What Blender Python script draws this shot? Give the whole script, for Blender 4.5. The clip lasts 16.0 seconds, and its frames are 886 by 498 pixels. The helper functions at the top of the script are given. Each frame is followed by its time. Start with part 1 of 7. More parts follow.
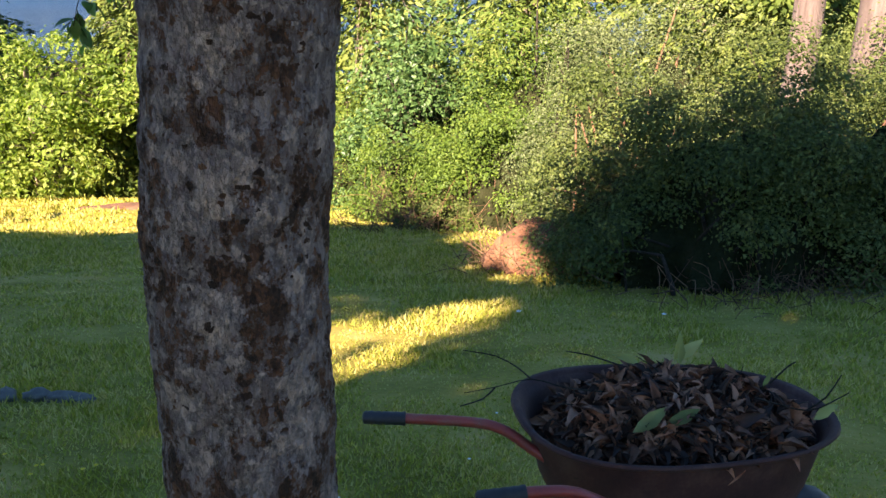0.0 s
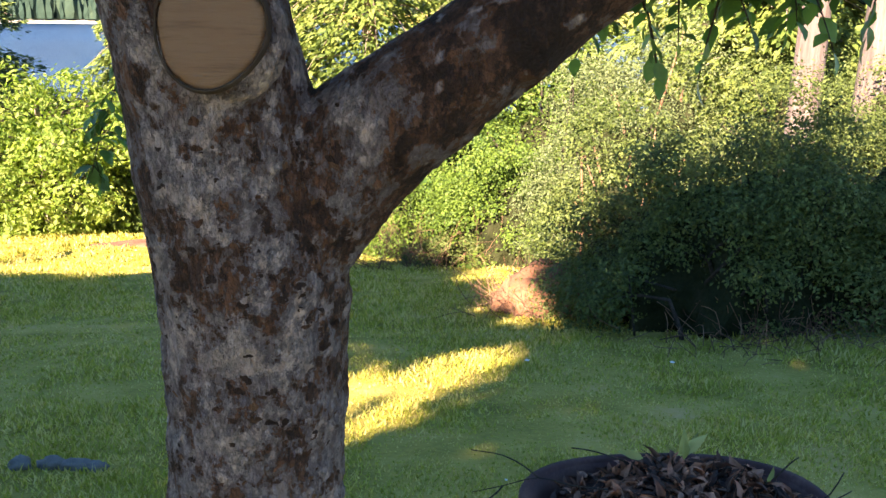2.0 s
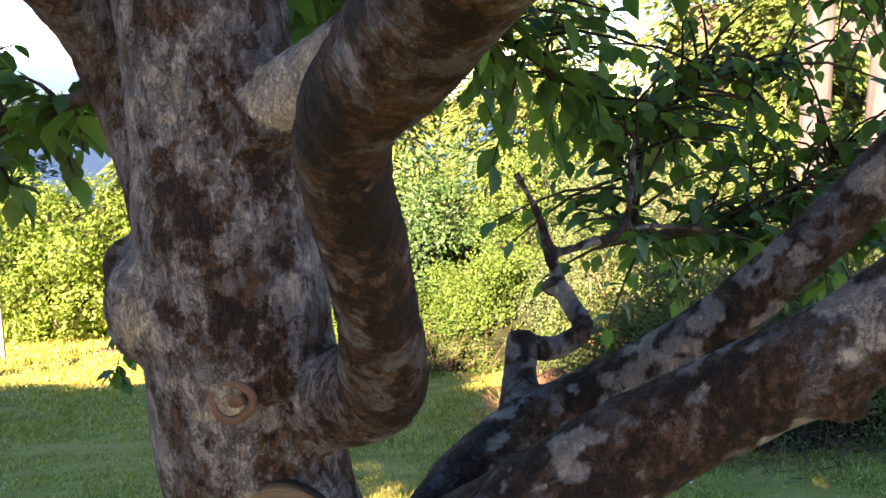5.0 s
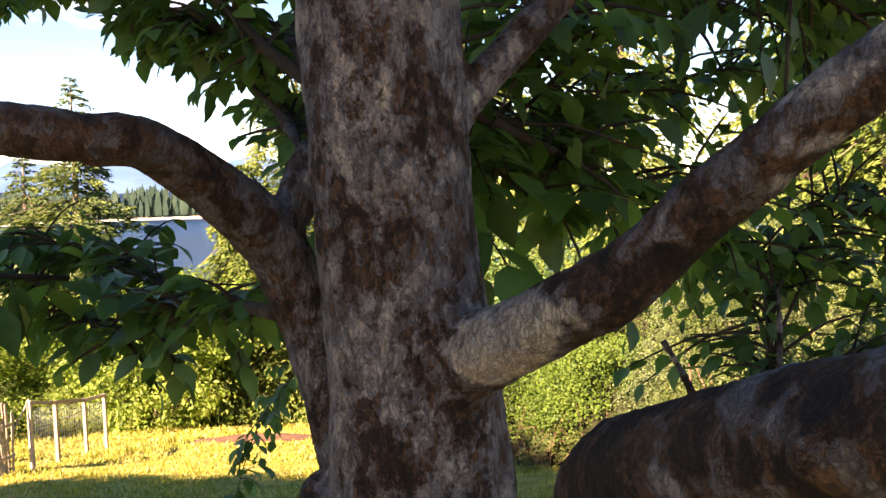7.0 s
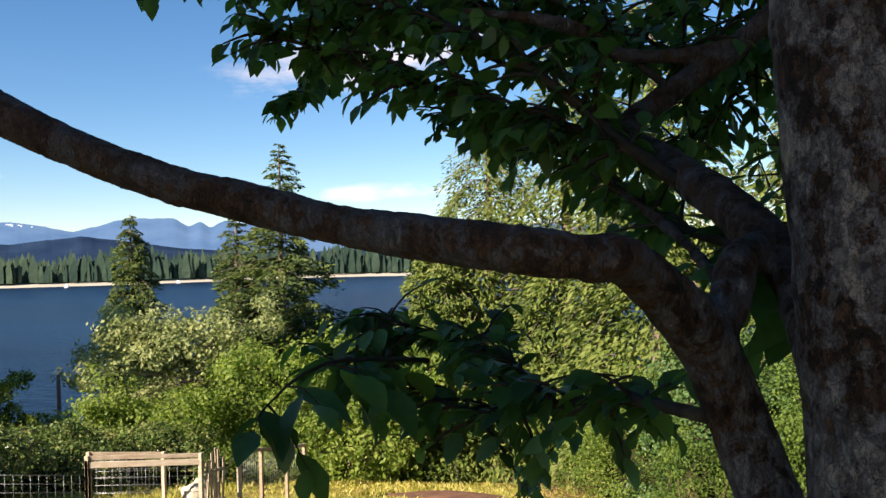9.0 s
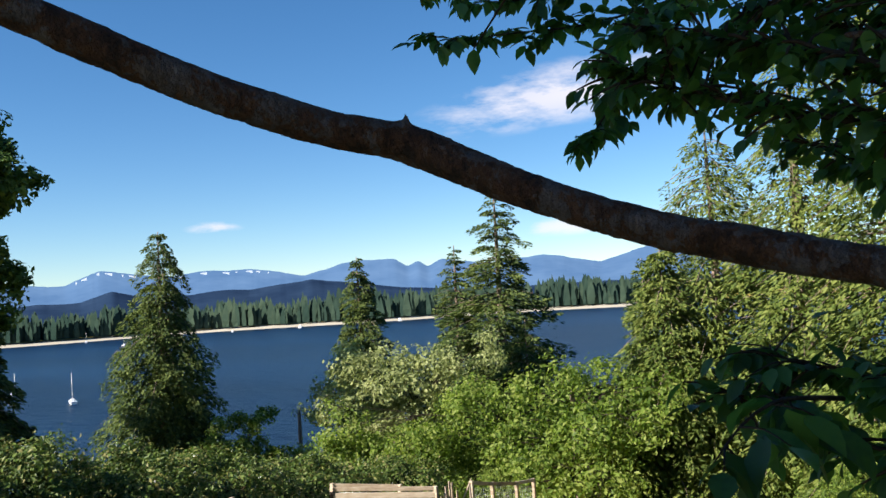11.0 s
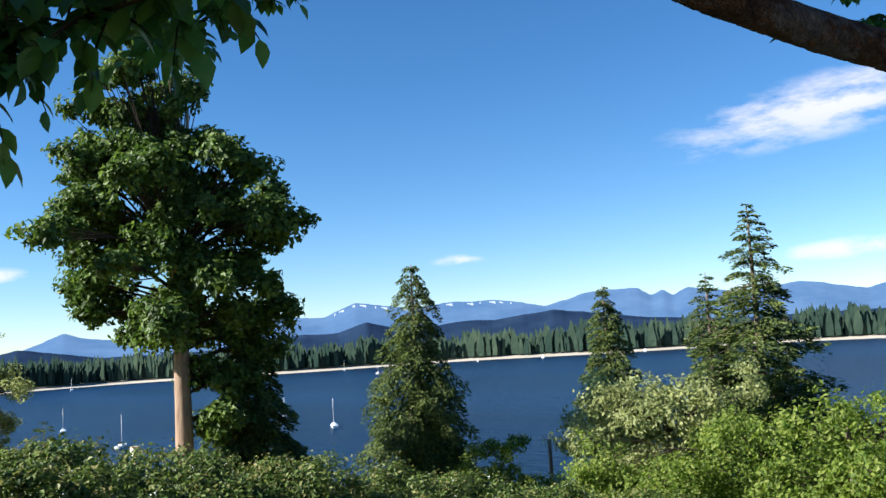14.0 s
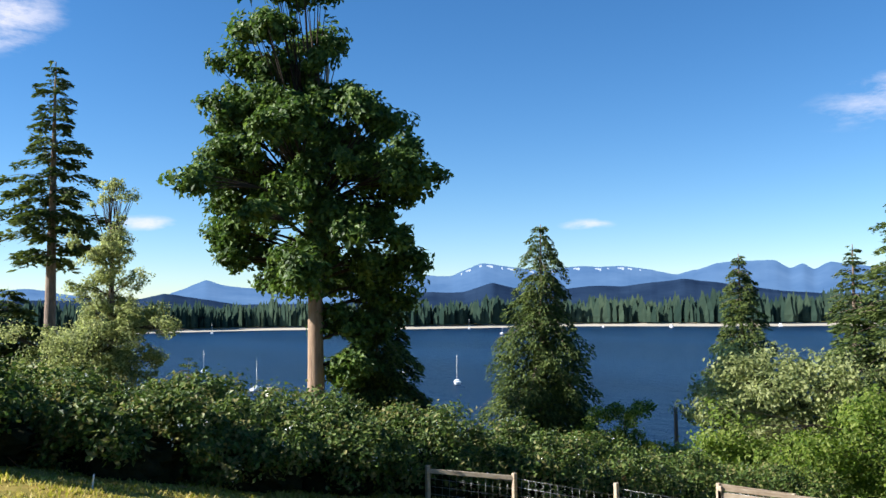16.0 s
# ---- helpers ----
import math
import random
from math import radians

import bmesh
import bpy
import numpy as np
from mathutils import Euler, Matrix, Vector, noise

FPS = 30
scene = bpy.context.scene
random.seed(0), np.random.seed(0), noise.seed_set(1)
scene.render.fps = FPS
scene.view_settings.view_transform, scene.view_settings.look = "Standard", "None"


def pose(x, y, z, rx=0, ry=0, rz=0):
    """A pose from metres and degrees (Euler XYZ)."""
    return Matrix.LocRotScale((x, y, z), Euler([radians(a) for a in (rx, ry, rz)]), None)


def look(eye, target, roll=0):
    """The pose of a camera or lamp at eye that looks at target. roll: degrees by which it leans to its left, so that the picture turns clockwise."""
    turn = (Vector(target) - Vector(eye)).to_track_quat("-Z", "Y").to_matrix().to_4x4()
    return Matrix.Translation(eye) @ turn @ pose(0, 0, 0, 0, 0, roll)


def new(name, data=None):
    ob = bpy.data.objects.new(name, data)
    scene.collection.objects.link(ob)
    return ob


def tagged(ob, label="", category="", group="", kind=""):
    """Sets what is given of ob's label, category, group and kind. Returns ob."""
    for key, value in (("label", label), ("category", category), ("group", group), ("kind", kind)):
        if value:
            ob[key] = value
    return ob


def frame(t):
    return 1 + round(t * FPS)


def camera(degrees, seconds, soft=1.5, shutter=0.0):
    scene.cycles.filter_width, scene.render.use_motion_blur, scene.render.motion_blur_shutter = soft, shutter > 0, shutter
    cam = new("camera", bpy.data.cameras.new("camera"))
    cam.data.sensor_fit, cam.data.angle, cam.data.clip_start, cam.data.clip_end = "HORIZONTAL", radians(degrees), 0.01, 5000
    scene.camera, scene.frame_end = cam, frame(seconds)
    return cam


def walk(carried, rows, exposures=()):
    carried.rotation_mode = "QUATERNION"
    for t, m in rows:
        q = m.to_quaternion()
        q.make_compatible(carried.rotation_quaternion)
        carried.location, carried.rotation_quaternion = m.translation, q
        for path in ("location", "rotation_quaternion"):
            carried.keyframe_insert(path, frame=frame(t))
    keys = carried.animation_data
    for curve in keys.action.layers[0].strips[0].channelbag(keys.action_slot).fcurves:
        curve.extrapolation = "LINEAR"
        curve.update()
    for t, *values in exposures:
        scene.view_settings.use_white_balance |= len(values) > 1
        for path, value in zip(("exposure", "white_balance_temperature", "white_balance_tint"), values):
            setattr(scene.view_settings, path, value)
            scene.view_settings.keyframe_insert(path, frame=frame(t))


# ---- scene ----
cam = camera(53.5, 16.0)
PATH = [
    (0, (-0.041, 0.142, 1.727), (0.024, 2.050, 1.132), 1.5),
    (0.5, (-0.049, 0.138, 1.807), (0.014, 2.045, 1.207), 1.3),
    (1, (-0.049, 0.144, 1.867), (0.009, 2.053, 1.275), 1.2),
    (1.5, (-0.044, 0.150, 1.932), (0.007, 2.066, 1.363), 1.0),
    (2, (-0.038, 0.150, 1.982), (0.007, 2.074, 1.440), 0.6),
    (2.5, (-0.039, 0.151, 2.027), (0.001, 2.084, 1.513), 0.4),
    (3, (-0.040, 0.160, 2.068), (-0.003, 2.100, 1.580), 0.0),
    (5.5, (-0.077, 0.208, 2.244), (-0.052, 2.187, 1.952), -0.5),
    (6, (-0.076, 0.209, 2.266), (-0.103, 2.194, 2.023), -1.2),
    (6.5, (-0.094, 0.218, 2.281), (-0.190, 2.207, 2.099), -1.0),
    (7, (-0.131, 0.208, 2.303), (-0.298, 2.197, 2.164), -1.7),
    (7.5, (-0.169, 0.191, 2.321), (-0.454, 2.169, 2.235), -2.1),
    (8, (-0.217, 0.187, 2.332), (-0.579, 2.153, 2.280), -1.9),
    (8.5, (-0.256, 0.166, 2.339), (-0.726, 2.110, 2.314), -1.9),
    (9, (-0.296, 0.147, 2.342), (-0.871, 2.063, 2.348), -1.5),
    (9.5, (-0.336, 0.128, 2.343), (-1.023, 2.006, 2.362), -2.1),
    (10, (-0.376, 0.108, 2.343), (-1.175, 1.940, 2.390), -2.4),
    (12.5, (-0.638, -0.057, 2.389), (-1.900, 1.484, 2.574), -5.1),
    (13, (-0.677, -0.090, 2.377), (-1.998, 1.397, 2.586), -4.8),
    (13.5, (-0.710, -0.118, 2.354), (-2.084, 1.319, 2.569), -4.3),
    (14, (-0.740, -0.142, 2.316), (-2.169, 1.242, 2.521), -3.6),
    (14.5, (-0.765, -0.162, 2.276), (-2.247, 1.167, 2.466), -2.8),
    (15, (-0.787, -0.180, 2.234), (-2.323, 1.090, 2.406), -1.9),
    (15.5, (-0.807, -0.195, 2.197), (-2.391, 1.017, 2.347), -1.2),
    (16, (-0.822, -0.207, 2.165), (-2.444, 0.956, 2.293), -0.7),
]
walk(cam, [(t, look(eye, target, roll)) for t, eye, target, roll in PATH],
     exposures=[(0, 2.7, 8000, 20), (1, 3.1, 8100, 20), (3, 3.25, 8200, 22), (5.5, 3.4, 8600, 27), (6.5, 3.25, 9200, 29), (7, 2.85, 9400, 30), (7.5, 2.3, 9400, 29), (8, 1.85, 9000, 26), (9, 1.5, 7300, 15), (10, 1.3, 6800, 10), (12.5, 1.55, 6400, 10), (16, 1.4, 6200, 10)])

# ---------------------------------------------------------------- light
SUN_YAW, SUN_ELEV = 150.0, 31.0      # degrees anticlockwise from +y, and above the horizon
to_sun = Vector((-math.sin(radians(SUN_YAW)) * math.cos(radians(SUN_ELEV)), math.cos(radians(SUN_YAW)) * math.cos(radians(SUN_ELEV)), math.sin(radians(SUN_ELEV))))
sun = new("sun", bpy.data.lights.new("sun", "SUN"))
sun.data.energy, sun.data.angle, sun.data.color = 5.0, radians(0.5), (1.0, 0.95, 0.86)
sun.matrix_world = look(to_sun * 100, (0, 0, 0))


def build_world():
    w = bpy.data.worlds.new("sky_world")
    scene.world = w
    w.use_nodes = True
    nt = w.node_tree
    nt.nodes.clear()
    out = nt.nodes.new("ShaderNodeOutputWorld")
    bg = nt.nodes.new("ShaderNodeBackground")
    sky = nt.nodes.new("ShaderNodeTexSky")
    sky.sky_type, sky.sun_disc = "NISHITA", False
    sky.sun_elevation, sky.sun_rotation = radians(SUN_ELEV), radians(360 - SUN_YAW)
    sky.altitude, sky.air_density, sky.dust_density, sky.ozone_density = 20, 0.85, 0.0, 4.0
    bg.inputs["Strength"].default_value = 0.060
    # thin fair-weather clouds low over the mountains
    tc = nt.nodes.new("ShaderNodeTexCoord")
    mask = None
    for yaw, elev, long_, high, slant in CLOUDS:
        d = Vector((-math.sin(radians(yaw)) * math.cos(radians(elev)), math.cos(radians(yaw)) * math.cos(radians(elev)), math.sin(radians(elev))))
        side = Vector((-math.cos(radians(yaw)), -math.sin(radians(yaw)), 0))
        up = d.cross(side) * -1
        side, up = side * math.cos(radians(slant)) + up * math.sin(radians(slant)), up * math.cos(radians(slant)) - side * math.sin(radians(slant))
        terms = []
        for axis, size in ((side, long_), (up, high)):
            dot = nt.nodes.new("ShaderNodeVectorMath")
            dot.operation = "DOT_PRODUCT"
            nt.links.new(tc.outputs["Generated"], dot.inputs[0])
            dot.inputs[1].default_value = axis
            sub = nt.nodes.new("ShaderNodeMath")
            sub.operation = "SUBTRACT"
            nt.links.new(dot.outputs["Value"], sub.inputs[0])
            sub.inputs[1].default_value = d.dot(axis)
            div = nt.nodes.new("ShaderNodeMath")
            div.operation = "DIVIDE"
            nt.links.new(sub.outputs[0], div.inputs[0])
            div.inputs[1].default_value = math.sin(radians(size))
            sq = nt.nodes.new("ShaderNodeMath")
            sq.operation = "POWER"
            ab = nt.nodes.new("ShaderNodeMath")
            ab.operation = "ABSOLUTE"
            nt.links.new(div.outputs[0], ab.inputs[0])
            nt.links.new(ab.outputs[0], sq.inputs[0])
            sq.inputs[1].default_value = 2
            terms.append(sq)
        add = nt.nodes.new("ShaderNodeMath")
        add.operation = "ADD"
        nt.links.new(terms[0].outputs[0], add.inputs[0])
        nt.links.new(terms[1].outputs[0], add.inputs[1])
        fall = nt.nodes.new("ShaderNodeMath")
        fall.operation, fall.use_clamp = "SUBTRACT", True
        fall.inputs[0].default_value = 1.0
        nt.links.new(add.outputs[0], fall.inputs[1])
        if mask is None:
            mask = fall
        else:
            mx = nt.nodes.new("ShaderNodeMath")
            mx.operation = "MAXIMUM"
            nt.links.new(mask.outputs[0], mx.inputs[0])
            nt.links.new(fall.outputs[0], mx.inputs[1])
            mask = mx
    mp = nt.nodes.new("ShaderNodeMapping")
    mp.inputs["Scale"].default_value = (14, 14, 46)
    nt.links.new(tc.outputs["Generated"], mp.inputs["Vector"])
    nz = nt.nodes.new("ShaderNodeTexNoise")
    nz.inputs["Scale"].default_value, nz.inputs["Detail"].default_value, nz.inputs["Roughness"].default_value = 1.0, 8, 0.62
    nt.links.new(mp.outputs[0], nz.inputs["Vector"])
    mul = nt.nodes.new("ShaderNodeMath")
    mul.operation = "MULTIPLY_ADD"
    nt.links.new(nz.outputs["Fac"], mul.inputs[0])
    mul.inputs[1].default_value = 4.6
    mul.inputs[2].default_value = -2.45
    sm = nt.nodes.new("ShaderNodeMath")
    sm.operation, sm.use_clamp = "ADD", True
    nt.links.new(mul.outputs[0], sm.inputs[0])
    nt.links.new(mask.outputs[0], sm.inputs[1])
    pr = nt.nodes.new("ShaderNodeMath")
    pr.operation, pr.use_clamp = "MULTIPLY", True
    nt.links.new(sm.outputs[0], pr.inputs[0])
    nt.links.new(mask.outputs[0], pr.inputs[1])
    gain = nt.nodes.new("ShaderNodeMath")
    gain.operation, gain.use_clamp = "MULTIPLY", True
    nt.links.new(pr.outputs[0], gain.inputs[0])
    gain.inputs[1].default_value = 0.85
    mix = nt.nodes.new("ShaderNodeMix")
    mix.data_type = "RGBA"
    nt.links.new(gain.outputs[0], mix.inputs["Factor"])
    tone = nt.nodes.new("ShaderNodeHueSaturation")
    tone.inputs["Saturation"].default_value = SKY_SATURATION
    nt.links.new(sky.outputs[0], tone.inputs["Color"])
    nt.links.new(tone.outputs[0], mix.inputs[6])
    mix.inputs[7].default_value = (6.6, 6.4, 7.0, 1)
    nt.links.new(mix.outputs[2], bg.inputs["Color"])
    nt.links.new(bg.outputs[0], out.inputs["Surface"])


# yaw, elevation, half length, half height, slant: all in degrees
CLOUDS = ((20.5, 12.6, 12.0, 2.3, 7), (20.5, 4.0, 7.0, 0.75, 2), (45, 5.1, 2.0, 0.5, 0), (82, 17, 4.5, 2.6, 10), (73, 5.3, 2.2, 0.6, 0))
SKY_SATURATION = 1.2
build_world()

# ---------------------------------------------------------------- materials
def material(name, colours, rough=0.7, metal=0.0, scale=6.0, fine=60.0, bump=0.3, bump_dist=0.01, island=0.0, through_light=0.0, stretch=(1, 1, 1), spec=0.5, detail=6.0, per_object=0.0, attribute=""):
    """A surface whose colour runs over a ramp of colours by noise at two scales, with relief; island varies it leaf by leaf,
    per_object piece by piece, and attribute takes the ramp's place from the mesh."""
    m = bpy.data.materials.new(name)
    m.use_nodes = True
    nt = m.node_tree
    nt.nodes.clear()
    out = nt.nodes.new("ShaderNodeOutputMaterial")
    bs = nt.nodes.new("ShaderNodeBsdfPrincipled")
    bs.inputs["Roughness"].default_value, bs.inputs["Metallic"].default_value = rough, metal
    bs.inputs["Specular IOR Level"].default_value = spec
    tc = nt.nodes.new("ShaderNodeTexCoord")
    mp = nt.nodes.new("ShaderNodeMapping")
    mp.inputs["Scale"].default_value = stretch
    nt.links.new(tc.outputs["Object"], mp.inputs["Vector"])
    n1 = nt.nodes.new("ShaderNodeTexNoise")
    n1.inputs["Scale"].default_value, n1.inputs["Detail"].default_value = scale, detail
    n2 = nt.nodes.new("ShaderNodeTexNoise")
    n2.inputs["Scale"].default_value, n2.inputs["Detail"].default_value = fine, 4
    for n in (n1, n2):
        nt.links.new(mp.outputs[0], n.inputs["Vector"])
    fac = n1.outputs["Fac"]

    def add(a, b, k):
        x = nt.nodes.new("ShaderNodeMath")
        x.operation = "MULTIPLY_ADD"
        nt.links.new(b, x.inputs[0])
        x.inputs[1].default_value = k
        nt.links.new(a, x.inputs[2])
        return x.outputs[0]

    def centred(a):
        x = nt.nodes.new("ShaderNodeMath")
        x.operation = "SUBTRACT"
        nt.links.new(a, x.inputs[0])
        x.inputs[1].default_value = 0.5
        return x.outputs[0]

    if attribute:
        at = nt.nodes.new("ShaderNodeAttribute")
        at.attribute_name = attribute
        fac = add(at.outputs["Fac"], centred(n1.outputs["Fac"]), 0.22)
    fac = add(fac, centred(n2.outputs["Fac"]), 0.35)
    if island:
        geo = nt.nodes.new("ShaderNodeNewGeometry")
        fac = add(fac, centred(geo.outputs["Random Per Island"]), island)
    if per_object:
        oi = nt.nodes.new("ShaderNodeObjectInfo")
        fac = add(fac, centred(oi.outputs["Random"]), per_object)
    ramp = nt.nodes.new("ShaderNodeValToRGB")
    el = ramp.color_ramp.elements
    lo, hi = (0.0, 1.0) if attribute else (0.25, 0.75)
    for i, c in enumerate(colours):
        p = lo + (hi - lo) * i / max(1, len(colours) - 1)
        e = el[i] if i < 2 else el.new(p)
        e.position, e.color = p, (*c, 1)
    nt.links.new(fac, ramp.inputs["Fac"])
    nt.links.new(ramp.outputs["Color"], bs.inputs["Base Color"])
    if bump:
        bp = nt.nodes.new("ShaderNodeBump")
        bp.inputs["Strength"].default_value, bp.inputs["Distance"].default_value = bump, bump_dist
        nt.links.new(n2.outputs["Fac"], bp.inputs["Height"])
        nt.links.new(bp.outputs[0], bs.inputs["Normal"])
    if through_light:
        tr = nt.nodes.new("ShaderNodeBsdfTranslucent")
        br = nt.nodes.new("ShaderNodeHueSaturation")
        br.inputs["Value"].default_value, br.inputs["Saturation"].default_value = 1.5, 1.1
        nt.links.new(ramp.outputs["Color"], br.inputs["Color"])
        nt.links.new(br.outputs[0], tr.inputs["Color"])
        mx = nt.nodes.new("ShaderNodeMixShader")
        mx.inputs["Fac"].default_value = through_light
        nt.links.new(bs.outputs[0], mx.inputs[1])
        nt.links.new(tr.outputs[0], mx.inputs[2])
        nt.links.new(mx.outputs[0], out.inputs["Surface"])
    else:
        nt.links.new(bs.outputs[0], out.inputs["Surface"])
    return m


M = {}
M["lawn"] = material("lawn_soil", [(0.15, 0.122, 0.026), (0.25, 0.2, 0.042), (0.33, 0.25, 0.062), (0.42, 0.27, 0.11)], rough=0.95, scale=1.5, fine=22, bump=0.6, bump_dist=0.03, spec=0.1)
M["grass"] = material("grass_blades", [(0.2, 0.205, 0.034), (0.295, 0.295, 0.052), (0.38, 0.35, 0.078), (0.5, 0.4, 0.15)], rough=0.6, scale=1.7, fine=7, bump=0, island=0.7, through_light=0.35, spec=0.2)
M["wood_cut"] = material("sawn_wood", [(0.07, 0.036, 0.017), (0.125, 0.07, 0.036), (0.135, 0.08, 0.043), (0.1, 0.056, 0.028)], rough=0.75, scale=22, fine=120, bump=0.6, bump_dist=0.002, stretch=(0.6, 0.6, 7))
M["callus"] = material("healed_wood", [(0.04, 0.018, 0.012), (0.095, 0.043, 0.028), (0.16, 0.082, 0.054)], rough=0.7, scale=40, fine=300, bump=0.4, bump_dist=0.002)
M["twig"] = material("dark_twig_bark", [(0.018, 0.013, 0.010), (0.034, 0.025, 0.019), (0.06, 0.046, 0.036)], rough=0.9, spec=0.15, scale=30, fine=200, bump=0.3, bump_dist=0.002)
M["leaf"] = material("glossy_green_leaf", [(0.0352, 0.081, 0.0196), (0.0576, 0.135, 0.0308), (0.096, 0.198, 0.042)], rough=0.45, scale=8, fine=120, bump=0.15, bump_dist=0.002, island=0.6, through_light=0.45)
M["bush_leaf"] = material("bush_leaf", [(0.036, 0.052, 0.014), (0.068, 0.093, 0.024), (0.104, 0.132, 0.036), (0.15, 0.172, 0.055)], rough=0.5, scale=0.5, fine=20, bump=0, island=0.45, through_light=0.35, spec=0.18)
M["bramble_leaf"] = material("bramble_leaf", [(0.03, 0.054, 0.012), (0.068, 0.11, 0.023), (0.12, 0.168, 0.038), (0.2, 0.185, 0.07)], rough=0.5, scale=0.8, fine=12, bump=0, island=0.6, through_light=0.25, spec=0.18)
M["bright_leaf"] = material("sunlit_shrub_leaf", [(0.056, 0.096, 0.016), (0.112, 0.172, 0.028), (0.172, 0.235, 0.043), (0.245, 0.29, 0.075)], rough=0.5, scale=0.35, fine=12, bump=0, island=0.6, through_light=0.5, spec=0.18)
M["shrub_leaf"] = material("mixed_shrub_leaf", [(0.03, 0.056, 0.013), (0.056, 0.098, 0.02), (0.085, 0.135, 0.03), (0.125, 0.17, 0.05)], rough=0.5, scale=0.35, fine=12, bump=0, island=0.4, through_light=0.4, spec=0.18)
M["lime_leaf"] = material("lime_shrub_leaf", [(0.034, 0.062, 0.011), (0.064, 0.108, 0.016), (0.096, 0.146, 0.023), (0.135, 0.178, 0.038)], rough=0.5, scale=0.35, fine=12, bump=0, island=0.4, through_light=0.3, spec=0.18)
M["grey_leaf"] = material("grey_green_leaf", [(0.04, 0.055, 0.02), (0.075, 0.096, 0.036), (0.112, 0.135, 0.056), (0.165, 0.182, 0.088)], rough=0.5, scale=0.5, fine=12, bump=0, island=0.4, through_light=0.25, spec=0.18)
M["broad_leaf"] = material("broad_maple_leaf", [(0.03, 0.065, 0.018), (0.065, 0.12, 0.035), (0.11, 0.175, 0.06)], rough=0.4, scale=0.4, fine=9, bump=0, island=0.6, through_light=0.3, spec=0.18)
M["pale_leaf"] = material("silvery_leaf", [(0.14, 0.165, 0.062), (0.24, 0.27, 0.105), (0.38, 0.4, 0.18)], rough=0.5, scale=0.5, fine=12, bump=0, island=0.6, through_light=0.5, spec=0.18)
M["maple_leaf"] = material("maple_leaf", [(0.032, 0.06, 0.015), (0.066, 0.115, 0.025), (0.125, 0.18, 0.042)], rough=0.5, scale=0.3, fine=8, bump=0, island=0.6, through_light=0.3, spec=0.18)
M["needle"] = material("conifer_needles", [(0.026, 0.045, 0.013), (0.06, 0.09, 0.023), (0.12, 0.15, 0.04)], rough=0.65, scale=0.4, fine=8, bump=0, island=0.6, through_light=0.25, spec=0.18)
M["cedar"] = material("cedar_sprays", [(0.04, 0.062, 0.014), (0.08, 0.115, 0.024), (0.128, 0.162, 0.038), (0.17, 0.195, 0.05)], rough=0.6, scale=0.4, fine=8, bump=0, island=0.6, through_light=0.3, spec=0.18)
M["trunk"] = material("tree_trunk_bark", [(0.09, 0.065, 0.05), (0.18, 0.13, 0.1), (0.28, 0.2, 0.15)], rough=0.9, scale=3, fine=30, bump=0.6, bump_dist=0.03, stretch=(4, 4, 0.7))
M["maple_bark"] = material("pale_maple_bark", [(0.16, 0.10, 0.065), (0.27, 0.18, 0.12), (0.36, 0.26, 0.18)], rough=0.9, scale=2, fine=24, bump=0.6, bump_dist=0.04, stretch=(4, 4, 0.5))
M["snag"] = material("weathered_cedar_trunk", [(0.055, 0.036, 0.03), (0.105, 0.072, 0.062), (0.16, 0.12, 0.106)], rough=0.9, scale=3, fine=22, bump=0.6, bump_dist=0.03, stretch=(5, 5, 0.4))
M["dirt"] = material("red_brown_earth", [(0.075, 0.03, 0.015), (0.14, 0.056, 0.026), (0.21, 0.098, 0.05)], rough=1, scale=2.5, fine=30, bump=0.8, bump_dist=0.03)
M["deadstem"] = material("dead_stems", [(0.065, 0.027, 0.014), (0.125, 0.055, 0.028), (0.21, 0.112, 0.062)], rough=0.9, scale=3, fine=30, bump=0, island=0.6)
# near-black: the shade inside the bushes put into a colour
M["shade_core"] = material("dark_inner_shade", [(0.012, 0.014, 0.006), (0.022, 0.024, 0.01), (0.035, 0.032, 0.016)], rough=1, scale=3, fine=25, bump=0.7, bump_dist=0.05, spec=0.05)
M["fence_wood"] = material("weathered_fence_wood", [(0.24, 0.17, 0.11), (0.36, 0.28, 0.2), (0.46, 0.38, 0.29)], rough=0.85, scale=4, fine=60, bump=0.4, bump_dist=0.004, stretch=(1, 1, 5), per_object=0.3)
M["wire"] = material("galvanised_wire", [(0.25, 0.25, 0.24), (0.4, 0.4, 0.39)], rough=0.5, metal=0.8, scale=10, fine=80, bump=0)
M["tray"] = material("grimy_plum_painted_tray", [(0.045, 0.018, 0.016), (0.075, 0.03, 0.026), (0.125, 0.06, 0.046)], rough=0.7, spec=0.2, scale=7, fine=90, bump=0.15, bump_dist=0.003)
M["red_tube"] = material("chipped_red_paint", [(0.208, 0.0234, 0.0182), (0.338, 0.039, 0.0286), (0.26, 0.078, 0.052)], rough=0.45, scale=14, fine=140, bump=0.15, bump_dist=0.002)
M["rubber"] = material("black_rubber", [(0.012, 0.012, 0.014), (0.025, 0.025, 0.028)], rough=0.6, scale=30, fine=200, bump=0.3, bump_dist=0.002)
M["litter"] = material("dead_leaf_litter", [(0.03, 0.01, 0.006), (0.08, 0.026, 0.013), (0.165, 0.056, 0.028), (0.40, 0.16, 0.09)], rough=0.75, scale=12, fine=90, bump=0.2, bump_dist=0.002, island=0.8)
M["stone"] = material("grey_stone", [(0.0633, 0.0605, 0.0572), (0.1138, 0.1045, 0.0924), (0.1644, 0.143, 0.1232)], rough=0.85, scale=12, fine=80, bump=0.5, bump_dist=0.01)
